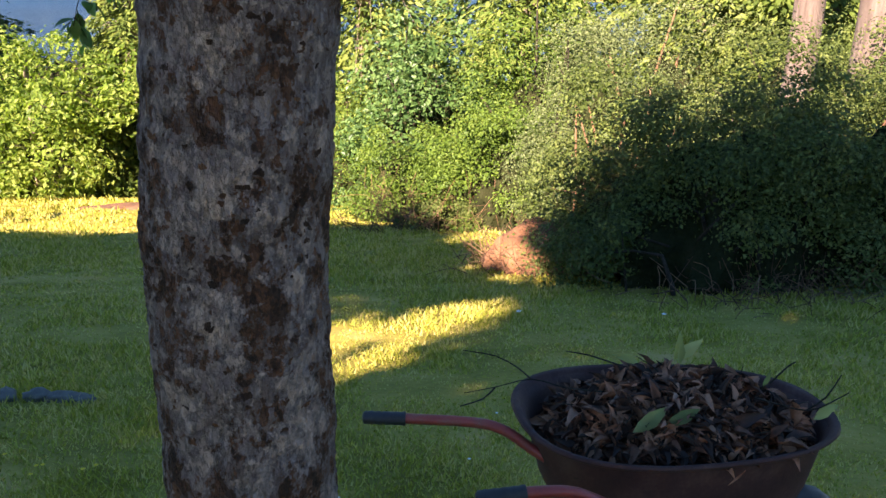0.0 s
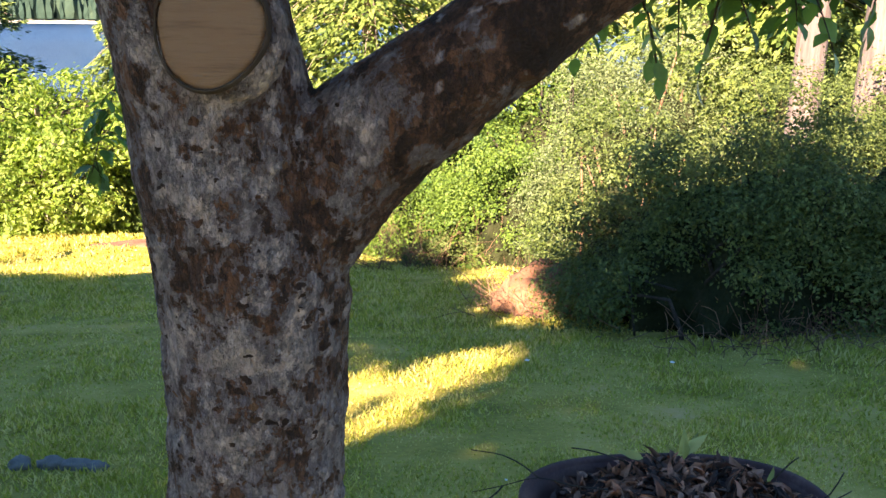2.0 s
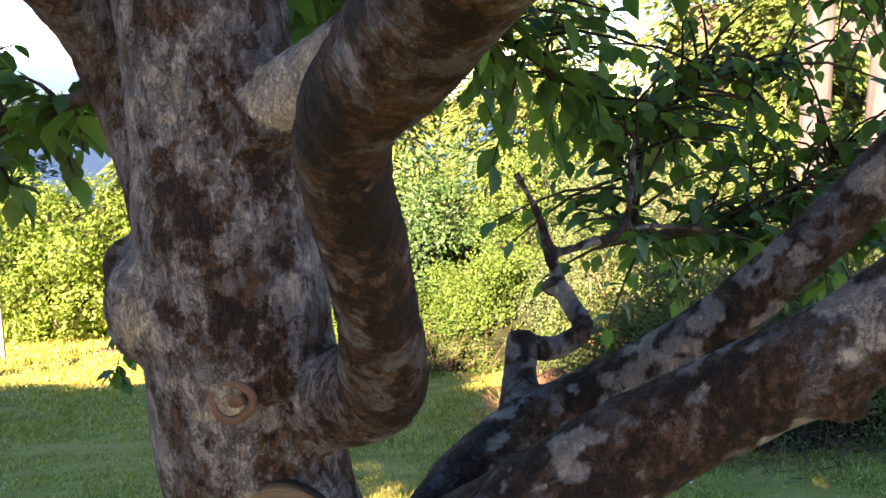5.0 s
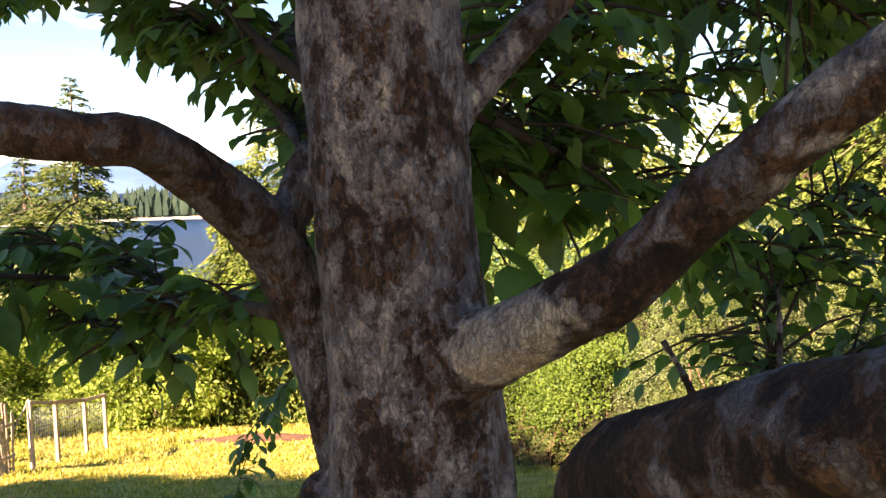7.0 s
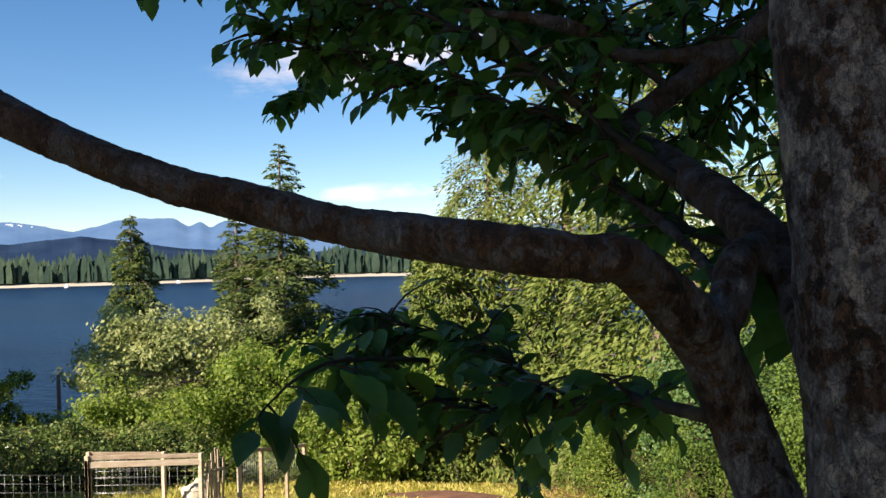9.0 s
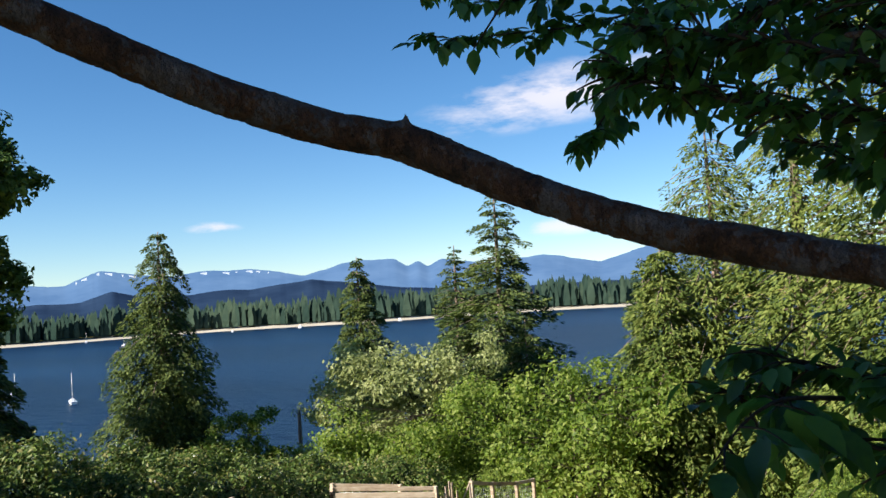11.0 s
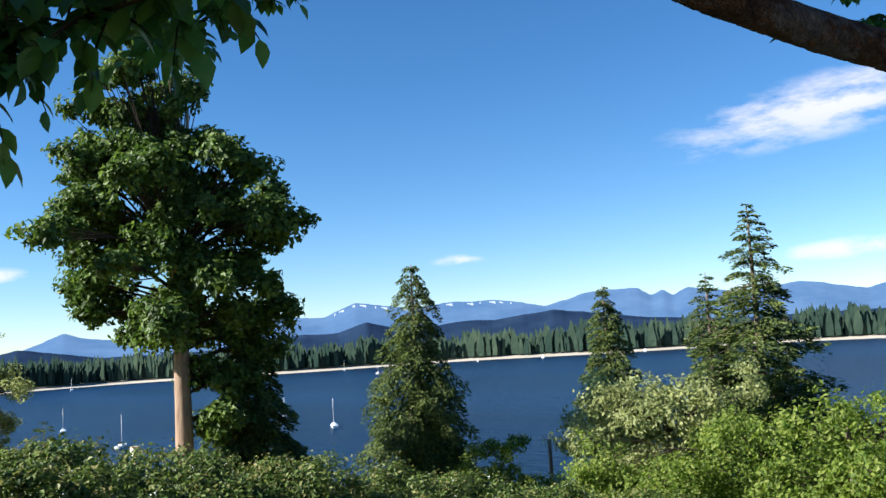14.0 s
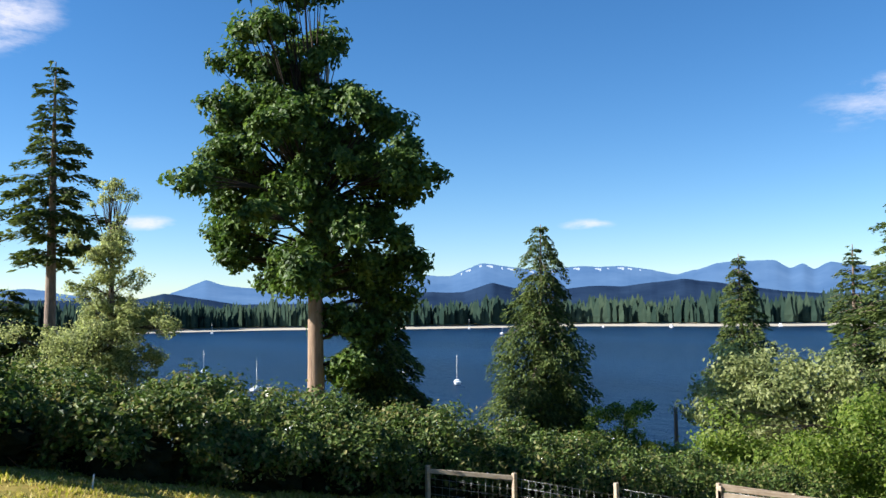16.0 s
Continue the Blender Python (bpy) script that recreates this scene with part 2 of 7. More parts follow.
M["beach"] = material("pale_beach_sand", [(0.34, 0.3, 0.235), (0.45, 0.4, 0.32)], rough=1, scale=0.01, fine=0.2, bump=0)
M["far_forest"] = material("distant_conifers", [(0.022, 0.042, 0.034), (0.036, 0.06, 0.044), (0.056, 0.083, 0.055)], rough=1, scale=0.01, fine=0.2, bump=0, island=0.35, spec=0)
# green woods painted blue: the distance haze is put into their colour
M["far_hill"] = material("hazed_wooded_hills", [(0.010, 0.021, 0.048), (0.015, 0.030, 0.062), (0.021, 0.039, 0.076)], rough=1, scale=0.006, fine=0.03, bump=0, spec=0)
M["white_hull"] = material("white_gelcoat", [(0.75, 0.75, 0.76), (0.82, 0.82, 0.82)], rough=0.3, scale=1, fine=6, bump=0)
M["mast"] = material("pale_spar", [(0.6, 0.58, 0.55), (0.72, 0.7, 0.66)], rough=0.4, scale=1, fine=6, bump=0)
M["navy"] = material("navy_canvas", [(0.03, 0.05, 0.12), (0.05, 0.07, 0.16)], rough=0.8, scale=2, fine=20, bump=0)
M["window_glass"] = material("dark_window", [(0.02, 0.025, 0.03), (0.03, 0.035, 0.04)], rough=0.08, scale=1, fine=4, bump=0)
M["siding"] = material("brown_cedar_siding", [(0.07, 0.04, 0.0275), (0.1, 0.06, 0.04)], rough=0.8, scale=2, fine=30, bump=0.3, bump_dist=0.01, stretch=(1, 1, 8))
M["roofing"] = material("red_brown_roofing", [(0.1, 0.055, 0.045), (0.15, 0.085, 0.07)], rough=0.9, scale=3, fine=40, bump=0.4, bump_dist=0.01)
M["white_petal"] = material("white_petals", [(0.7, 0.7, 0.66), (0.82, 0.82, 0.8)], rough=0.7, scale=20, fine=90, bump=0)
M["yellow_petal"] = material("yellow_petals", [(0.7, 0.45, 0.02), (0.85, 0.6, 0.04)], rough=0.7, scale=20, fine=90, bump=0)


def water_material():
    m = bpy.data.materials.new("sea_water")
    m.use_nodes = True
    nt = m.node_tree
    bs = nt.nodes["Principled BSDF"]
    bs.inputs["Base Color"].default_value = (0.006, 0.03, 0.085, 1)
    bs.inputs["Roughness"].default_value = 0.3
    bs.inputs["IOR"].default_value = 1.33
    bs.inputs["Specular IOR Level"].default_value = 0.07
    tc = nt.nodes.new("ShaderNodeTexCoord")
    mp = nt.nodes.new("ShaderNodeMapping")
    mp.inputs["Scale"].default_value, mp.inputs["Rotation"].default_value = (0.35, 1.0, 1), (0, 0, radians(35))
    nt.links.new(tc.outputs["Object"], mp.inputs["Vector"])
    n = nt.nodes.new("ShaderNodeTexNoise")
    n.inputs["Scale"].default_value, n.inputs["Detail"].default_value, n.inputs["Roughness"].default_value = 0.35, 7, 0.62
    nt.links.new(mp.outputs[0], n.inputs["Vector"])
    b = nt.nodes.new("ShaderNodeBump")
    b.inputs["Strength"].default_value, b.inputs["Distance"].default_value = 0.9, 1.6
    nt.links.new(n.outputs["Fac"], b.inputs["Height"])
    nt.links.new(b.outputs[0], bs.inputs["Normal"])
    # wind lanes: broad streaks of rougher, darker water
    n3 = nt.nodes.new("ShaderNodeTexNoise")
    n3.inputs["Scale"].default_value, n3.inputs["Detail"].default_value = 0.012, 3
    nt.links.new(mp.outputs[0], n3.inputs["Vector"])
    rp = nt.nodes.new("ShaderNodeValToRGB")
    rp.color_ramp.elements[0].position, rp.color_ramp.elements[0].color = 0.38, (0.0014, 0.0098, 0.031, 1)
    rp.color_ramp.elements[1].position, rp.color_ramp.elements[1].color = 0.66, (0.0026, 0.019, 0.055, 1)
    nt.links.new(n3.outputs["Fac"], rp.inputs["Fac"])
    nt.links.new(rp.outputs["Color"], bs.inputs["Base Color"])
    return m


M["water"] = water_material()


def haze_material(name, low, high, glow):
    """Far mountains with haze painted in: they glow mostly the air's own pale blue, a little of the slopes."""
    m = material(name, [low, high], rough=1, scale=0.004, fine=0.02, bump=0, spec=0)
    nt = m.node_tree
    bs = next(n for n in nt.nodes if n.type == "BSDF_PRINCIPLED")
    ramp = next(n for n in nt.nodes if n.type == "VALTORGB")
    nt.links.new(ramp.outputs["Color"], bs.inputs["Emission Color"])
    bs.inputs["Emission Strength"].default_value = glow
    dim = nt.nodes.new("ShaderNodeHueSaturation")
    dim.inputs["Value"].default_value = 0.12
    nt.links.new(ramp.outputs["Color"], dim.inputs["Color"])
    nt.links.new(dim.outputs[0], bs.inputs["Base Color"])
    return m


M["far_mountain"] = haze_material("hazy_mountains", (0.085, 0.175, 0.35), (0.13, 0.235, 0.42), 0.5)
# the snow glows as well, with the same lit haze put into it
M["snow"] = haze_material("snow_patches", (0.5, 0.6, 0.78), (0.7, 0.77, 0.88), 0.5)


def bark_material():
    """Flaking bark: small plates and broad flakes of brown, grey and pale, scars and pits from the mesh."""
    m = bpy.data.materials.new("flaking_bark")
    m.use_nodes = True
    nt = m.node_tree
    bs = nt.nodes["Principled BSDF"]
    bs.inputs["Roughness"].default_value = 0.8
    bs.inputs["Specular IOR Level"].default_value = 0.25

    def node(kind, **values):
        n = nt.nodes.new(kind)
        for k, v in values.items():
            n.inputs[k].default_value = v
        return n

    def calc(op, a, b, clamp=False):
        n = nt.nodes.new("ShaderNodeMath")
        n.operation, n.use_clamp = op, clamp
        for i, v in enumerate((a, b)):
            if isinstance(v, (int, float)):
                n.inputs[i].default_value = v
            else:
                nt.links.new(v, n.inputs[i])
        return n.outputs[0]

    tc = nt.nodes.new("ShaderNodeTexCoord")
    warp = node("ShaderNodeTexNoise", Scale=75.0, Detail=4.0, Roughness=0.65)
    nt.links.new(tc.outputs["Object"], warp.inputs["Vector"])
    amount = nt.nodes.new("ShaderNodeVectorMath")
    amount.operation = "SCALE"
    amount.inputs["Scale"].default_value = 0.016
    nt.links.new(warp.outputs["Color"], amount.inputs[0])
    moved = nt.nodes.new("ShaderNodeVectorMath")
    nt.links.new(tc.outputs["Object"], moved.inputs[0])
    nt.links.new(amount.outputs[0], moved.inputs[1])
    mp = node("ShaderNodeMapping", Scale=(1.0, 1.0, 0.62))
    nt.links.new(moved.outputs[0], mp.inputs["Vector"])

    crack = node("ShaderNodeTexVoronoi", Scale=125.0)
    crack.feature = "DISTANCE_TO_EDGE"
    nt.links.new(mp.outputs[0], crack.inputs["Vector"])
    at = nt.nodes.new("ShaderNodeAttribute")
    at.attribute_name = "patch"

    def cloud(scale, detail, stretch, rough=0.6):
        n = node("ShaderNodeTexNoise", Scale=scale, Detail=detail, Roughness=rough)
        q = node("ShaderNodeMapping", Scale=(1.0, 1.0, stretch))
        nt.links.new(tc.outputs["Object"], q.inputs["Vector"])
        nt.links.new(q.outputs[0], n.inputs["Vector"])
        return n.outputs["Fac"]

    def scaled(a, k):
        out = calc("MULTIPLY_ADD", a, k)
        nt.nodes[-1].inputs[2].default_value = -0.5 * k
        return out

    def steps(a, k):
        """Turns soft noise into plates with crisp edges."""
        n = nt.nodes.new("ShaderNodeMapRange")
        n.interpolation_type = "SMOOTHSTEP"
        n.inputs["From Min"].default_value, n.inputs["From Max"].default_value = 0.5 - k, 0.5 + k
        nt.links.new(a, n.inputs["Value"])
        return n.outputs[0]

    blotch = steps(cloud(46.0, 9.0, 0.75, 0.66), 0.010)
    second = steps(cloud(95.0, 8.0, 0.65, 0.66), 0.012)
    third = steps(cloud(24.0, 9.0, 0.8, 0.68), 0.010)
    streak = cloud(150.0, 6.0, 0.3)
    ragged = steps(cloud(70.0, 9.0, 0.35, 0.70), 0.015)
    fine = cloud(560.0, 4.0, 1.0)
    live = nt.nodes.new("ShaderNodeAttribute")
    live.attribute_name = "mottle"
    t = calc("ADD", scaled(blotch, 0.15), scaled(second, 0.10))
    t = calc("ADD", t, scaled(third, 0.21))
    t = calc("ADD", t, scaled(ragged, 0.07))
    flake = node("ShaderNodeTexVoronoi", Scale=62.0)
    nt.links.new(mp.outputs[0], flake.inputs["Vector"])
    flake_tone = nt.nodes.new("ShaderNodeSeparateColor")
    nt.links.new(flake.outputs["Color"], flake_tone.inputs[0])
    t = calc("ADD", t, scaled(flake_tone.outputs[0], 0.17))
    t = calc("ADD", t, scaled(streak, 0.08))
    t = calc("ADD", t, scaled(fine, 0.05))
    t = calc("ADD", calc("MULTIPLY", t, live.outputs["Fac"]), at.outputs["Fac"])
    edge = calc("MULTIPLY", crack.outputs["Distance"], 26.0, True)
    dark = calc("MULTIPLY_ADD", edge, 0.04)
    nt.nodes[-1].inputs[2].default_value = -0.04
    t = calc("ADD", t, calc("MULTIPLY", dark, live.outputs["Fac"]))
    t = calc("ADD", t, 0.01)
    ramp = nt.nodes.new("ShaderNodeValToRGB")
    ramp.color_ramp.interpolation = "LINEAR"
    # broad flats of one colour with short steps between them: under-bark, brown, lilac-grey, light grey, pale
    stops = ((0.10, (0.019, 0.010, 0.0075)), (0.19, (0.040, 0.020, 0.0135)), (0.215, (0.066, 0.030, 0.018)), (0.285, (0.094, 0.045, 0.026)), (0.305, (0.090, 0.070, 0.068)), (0.42, (0.116, 0.096, 0.099)), (0.44, (0.152, 0.128, 0.130)), (0.56, (0.178, 0.150, 0.150)), (0.60, (0.245, 0.202, 0.188)), (0.76, (0.30, 0.24, 0.205)), (0.84, (0.40, 0.32, 0.255)))
    el = ramp.color_ramp.elements
    for i, (p, c) in enumerate(stops):
        e = el[i] if i < 2 else el.new(p)
        e.position, e.color = p, (*c, 1)
    nt.links.new(t, ramp.inputs["Fac"])
    grain = nt.nodes.new("ShaderNodeHueSaturation")
    nt.links.new(ramp.outputs["Color"], grain.inputs["Color"])
    tone = calc("MULTIPLY_ADD", calc("ADD", fine, streak), 0.75)
    nt.nodes[-1].inputs[2].default_value = 0.27
    nt.links.new(tone, grain.inputs["Value"])
    # old sap-sucker pits: small squarish holes with chestnut floors, a few of them fresh and tan
    low = nt.nodes.new("ShaderNodeAttribute")
    low.attribute_name = "pitted"
    hole = node("ShaderNodeTexVoronoi", Scale=105.0, Randomness=0.9)
    mp2 = node("ShaderNodeMapping", Scale=(0.8, 0.8, 1.15))
    nt.links.new(moved.outputs[0], mp2.inputs["Vector"])
    nt.links.new(mp2.outputs[0], hole.inputs["Vector"])
    pick = nt.nodes.new("ShaderNodeSeparateColor")
    nt.links.new(hole.outputs["Color"], pick.inputs[0])
    inside = calc("MULTIPLY", calc("LESS_THAN", hole.outputs["Distance"], calc("MULTIPLY_ADD", pick.outputs[1], 0.2)), calc("GREATER_THAN", pick.outputs[0], 0.5))
    for n in nt.nodes:
        if n.type == "MATH" and n.operation == "MULTIPLY_ADD" and abs(n.inputs[1].default_value - 0.2) < 1e-6:
            n.inputs[2].default_value = 0.17
    inside = calc("MULTIPLY", inside, low.outputs["Fac"])
    floor_tone = nt.nodes.new("ShaderNodeValToRGB")
    floor_tone.color_ramp.interpolation = "CONSTANT"
    for i, (p, c) in enumerate(((0.0, (0.026, 0.013, 0.009)), (0.5, (0.06, 0.027, 0.015)), (0.9, (0.13, 0.066, 0.034)))):
        e = floor_tone.color_ramp.elements[i] if i < 2 else floor_tone.color_ramp.elements.new(p)
        e.position, e.color = p, (*c, 1)
    nt.links.new(pick.outputs[2], floor_tone.inputs["Fac"])
    bark_or_pit = nt.nodes.new("ShaderNodeMix")
    bark_or_pit.data_type = "RGBA"
    nt.links.new(inside, bark_or_pit.inputs["Factor"])
    nt.links.new(grain.outputs["Color"], bark_or_pit.inputs[6])
    nt.links.new(floor_tone.outputs["Color"], bark_or_pit.inputs[7])
    nt.links.new(bark_or_pit.outputs[2], bs.inputs["Base Color"])
    height = calc("ADD", calc("MULTIPLY", blotch, 0.8), calc("MULTIPLY", second, 0.7))
    height = calc("ADD", height, calc("MULTIPLY", edge, 0.35))
    height = calc("ADD", height, calc("MULTIPLY", streak, 1.6))
    height = calc("ADD", height, calc("MULTIPLY", ragged, 0.7))
    height = calc("ADD", height, calc("MULTIPLY", fine, 0.6))
    height = calc("ADD", height, calc("MULTIPLY", inside, -3.0))
    b = node("ShaderNodeBump", Strength=1.0, Distance=0.0032)
    nt.links.new(height, b.inputs["Height"])
    nt.links.new(b.outputs[0], bs.inputs["Normal"])
    return m


M["bark"] = bark_material()

# ---------------------------------------------------------------- mesh tools
def mesh_from(name, verts, faces, mat=None, smooth=False):
    me = bpy.data.meshes.new(name)
    verts = np.asarray(verts, dtype=np.float32).reshape(-1, 3)
    faces = np.asarray(faces, dtype=np.int32)
    n = faces.shape[1]
    me.vertices.add(len(verts))
    me.vertices.foreach_set("co", verts.ravel())
    me.loops.add(faces.size)
    me.loops.foreach_set("vertex_index", faces.ravel())
    me.polygons.add(len(faces))
    me.polygons.foreach_set("loop_start", np.arange(0, faces.size, n, dtype=np.int32))
    me.polygons.foreach_set("use_smooth", np.full(len(faces), smooth))
    me.update(calc_edges=True)
    if mat:
        me.materials.append(mat)
    return me


def part(name, data, mat, parent=None, label=""):
    """Links a bmesh or a mesh as one object under a thing or a part."""
    if isinstance(data, bmesh.types.BMesh):
        me = bpy.data.meshes.new(name)
        data.to_mesh(me)
        data.free()
    else:
        me = data
    if mat and not me.materials:
        me.materials.append(mat)
    ob = new(name, me)
    if parent is not None:
        ob.parent = parent
    if label:
        ob["label"] = label
    return ob


def thing(name, at, label, category, group="", kind=""):
    ob = new(name)
    ob.matrix_basis = Matrix.Translation(at)
    ob.empty_display_size = 0.1
    return tagged(ob, label, category, group, kind)


def smooth_all(bm):
    for f in bm.faces:
        f.smooth = True
    return bm


def spline(pts, step):
    """Catmull-Rom through (x, y, z, r) rows, about step apart."""
    p = np.asarray(pts, dtype=float)
    p = np.vstack([2 * p[0] - p[1], p, 2 * p[-1] - p[-2]])
    out = []
    for i in range(1, len(p) - 2):
        n = max(2, int(np.linalg.norm(p[i + 1, :3] - p[i, :3]) / step))
        t = np.linspace(0, 1, n, endpoint=False)[:, None]
        a, b, c, d = p[i - 1], p[i], p[i + 1], p[i + 2]
        out.append(0.5 * (2 * b + (c - a) * t + (2 * a - 5 * b + 4 * c - d) * t ** 2 + (3 * b - a - 3 * c + d) * t ** 3))
    out.append(p[-2:-1])
    q = np.vstack(out)
    q[:, 3] = np.maximum(q[:, 3], 1e-4)
    return q


def tube_arrays(pts, step=0.03, seg=10, wobble=0.0, rng=None):
    """Vertices and quads of a tapered, capped tube along a spline."""
    q = spline(pts, step)
    n = len(q)
    tan = np.gradient(q[:, :3], axis=0)
    tan /= np.linalg.norm(tan, axis=1, keepdims=True) + 1e-12
    ref = np.array([0.31, 0.17, 0.93]) if abs(tan[0][2]) < 0.8 else np.array([1.0, 0.2, 0.0])
    u = np.cross(tan, ref)
    u /= np.linalg.norm(u, axis=1, keepdims=True)
    v = np.cross(tan, u)
    a = np.linspace(0, 2 * np.pi, seg, endpoint=False)
    r = q[:, 3][:, None] * np.ones((n, seg))
    if wobble and rng is not None:
        r = r * (1 + wobble * (rng.random((n, seg)) - 0.5))
    ring = q[:, None, :3] + r[..., None] * (u[:, None] * np.cos(a)[None, :, None] + v[:, None] * np.sin(a)[None, :, None])
    verts = ring.reshape(-1, 3)
    i, j = np.meshgrid(np.arange(n - 1), np.arange(seg), indexing="ij")
    k = (j + 1) % seg
    faces = np.stack([i * seg + j, i * seg + k, (i + 1) * seg + k, (i + 1) * seg + j], -1).reshape(-1, 4)
    verts = np.vstack([verts, q[:1, :3], q[-1:, :3]])
    c0, c1 = n * seg, n * seg + 1
    jj = np.arange(seg)
    kk = (jj + 1) % seg
    lo = np.stack([np.full(seg, c0), kk, jj, jj], -1)
    hi = np.stack([np.full(seg, c1), (n - 1) * seg + jj, (n - 1) * seg + kk, (n - 1) * seg + kk], -1)
    return verts, faces, lo[:, :3], hi[:, :3]


def tubes_mesh(name, tubes, mat, step=0.03, seg=8, smooth=True):
    """Several tubes in one mesh, as triangles."""
    V, T, base = [], [], 0
    for pts in tubes:
        v, f, lo, hi = tube_arrays(pts, step, seg)
        t = np.vstack([f[:, [0, 1, 2]], f[:, [0, 2, 3]], lo, hi])
        V.append(v)
        T.append(t + base)
        base += len(v)
    return mesh_from(name, np.vstack(V), np.vstack(T), mat, smooth)


def box_bm(sx, sy, sz, at=(0, 0, 0), bevel=0.0, bm=None):
    bm = bm or bmesh.new()
    r = bmesh.ops.create_cube(bm, size=1, matrix=Matrix.Translation(at) @ Matrix.Diagonal((sx, sy, sz, 1)))
    if bevel:
        es = list({e for v in r["verts"] for e in v.link_edges})
        bmesh.ops.bevel(bm, geom=es, offset=bevel, segments=2, affect="EDGES", profile=0.6)
    return bm


def rotations(rng, n, normal, spread):
    """n frames (x along a leaf, z its upper face) whose normals scatter round the given ones."""
    z = normal + rng.normal(0, spread, (n, 3))
    z /= np.linalg.norm(z, axis=1, keepdims=True) + 1e-9
    x = rng.normal(0, 1, (n, 3))
    x -= z * np.sum(x * z, 1, keepdims=True)
    x /= np.linalg.norm(x, axis=1, keepdims=True) + 1e-9
    return np.stack([x, np.cross(z, x), z], 2)


LEAF_CARD = (np.array([(0, 0, 0), (0.5, 0.3, 0.08), (1, 0, -0.06), (0.5, -0.3, 0.08)]), np.array([(0, 2, 1), (0, 3, 2)]))
NEEDLE_CARD = (np.array([(0, 0, 0), (0.45, 0.2, 0.0), (1, 0, -0.1), (0.45, -0.2, 0.0)]), np.array([(0, 2, 1), (0, 3, 2)]))
LEAF_FULL = (np.array([(0, 0, 0), (0.2, 0.22, 0.05), (0.22, 0, 0), (0.2, -0.22, 0.05), (0.5, 0.3, 0.07), (0.52, 0, -0.01), (0.5, -0.3, 0.07), (0.8, 0.16, 0.0), (0.8, 0, -0.05), (0.8, -0.16, 0.0), (1.02, 0, -0.12)]),
             np.array([(0, 2, 1), (0, 3, 2), (1, 2, 4), (2, 5, 4), (2, 3, 5), (3, 6, 5), (4, 5, 7), (5, 8, 7), (5, 6, 8), (6, 9, 8), (7, 8, 10), (8, 9, 10)]))
MAPLE_CARD = (np.array([(0, 0, 0), (0.15, 0.5, 0.05), (0.45, 0.3, 0.06), (0.75, 0.5, 0.0), (0.7, 0.15, 0.03), (1.05, 0, -0.08), (0.7, -0.15, 0.03), (0.75, -0.5, 0.0), (0.45, -0.3, 0.06), (0.15, -0.5, 0.05)]),
              np.array([(0, 2, 1), (0, 4, 2), (2, 4, 3), (0, 6, 4), (4, 6, 5), (0, 8, 6), (8, 7, 6), (0, 9, 8)]))


def cards_mesh(name, at, rot, size, card, mat, smooth=False):
    """One mesh of many small leaves: places (n, 3), frames (n, 3, 3), lengths (n)."""
    tv, tf = card
    n, k = len(at), len(tv)
    v = np.einsum("nij,kj->nki", rot, tv) * np.asarray(size)[:, None, None] + np.asarray(at)[:, None, :]
    f = tf[None] + (np.arange(n) * k)[:, None, None]
    return mesh_from(name, v.reshape(-1, 3), f.reshape(-1, 3), mat, smooth)


def value_noise(p, seed=0):
    """Smooth noise in -1..1 at places (n, 3)."""
    i = np.floor(p).astype(np.int64)
    f = p - i
    f = f * f * (3 - 2 * f)
    out = np.zeros(len(p))
    for dx in (0, 1):
        for dy in (0, 1):
            for dz in (0, 1):
                w = (f[:, 0] if dx else 1 - f[:, 0]) * (f[:, 1] if dy else 1 - f[:, 1]) * (f[:, 2] if dz else 1 - f[:, 2])
                out += w * hashed(i[:, 0] + dx, i[:, 1] + dy, i[:, 2] + dz, seed)
    return out * 2 - 1


def hashed(a, b, c, seed):
    h = (a * 374761393 + b * 668265263 + c * 2147483647 + seed * 1274126177) & 0xFFFFFFFF
    h = ((h ^ (h >> 13)) * 1274126177) & 0xFFFFFFFF
    return ((h ^ (h >> 16)) & 0xFFFFFF) / float(0xFFFFFF)


def cells(p, seed=0):
    """Worley cells at places (n, 3): the nearest cell's random value, and the distance to its border."""
    i = np.floor(p).astype(np.int64)
    d1 = np.full(len(p), 9.0)
    d2 = np.full(len(p), 9.0)
    val = np.zeros(len(p))
    for dx in (-1, 0, 1):
        for dy in (-1, 0, 1):
            for dz in (-1, 0, 1):
                c = i + np.array((dx, dy, dz))
                q = np.stack([c[:, k] + hashed(c[:, 0], c[:, 1], c[:, 2], seed + k) for k in range(3)], 1)
                d = np.linalg.norm(q - p, axis=1)
                near = d < d1
                d2 = np.where(near, d1, np.minimum(d2, d))
                val = np.where(near, hashed(c[:, 0], c[:, 1], c[:, 2], seed + 7), val)
                d1 = np.where(near, d, d1)
    return val, d2 - d1

# ---------------------------------------------------------------- land, water, distance
WATER = -21.0
SHORE = 905.0


def ground_z(x, y):
    """Height of the land: a lawn that falls towards the sea, the bluff, the sea bed and the far shore."""
    x, y = np.asarray(x, float), np.asarray(y, float)
    r = np.hypot(x, y)
    z = 0.28 - 0.205 * np.maximum(y, -6) + 0.02 * np.clip(x, -60, 60)
    z = z + 0.05 * np.sin(x * 0.7 + 1) * np.sin(y * 0.55) * np.clip(r / 4 - 0.6, 0, 1)
    z = z - 0.16 * np.maximum(r - 62, 0)
    z = np.maximum(z, WATER - 4)
    far = np.clip((r - SHORE) / 60, 0, 1)
    z = np.where(r > SHORE - 40, np.maximum(z, WATER - 4 + far * 6), z)
    return z


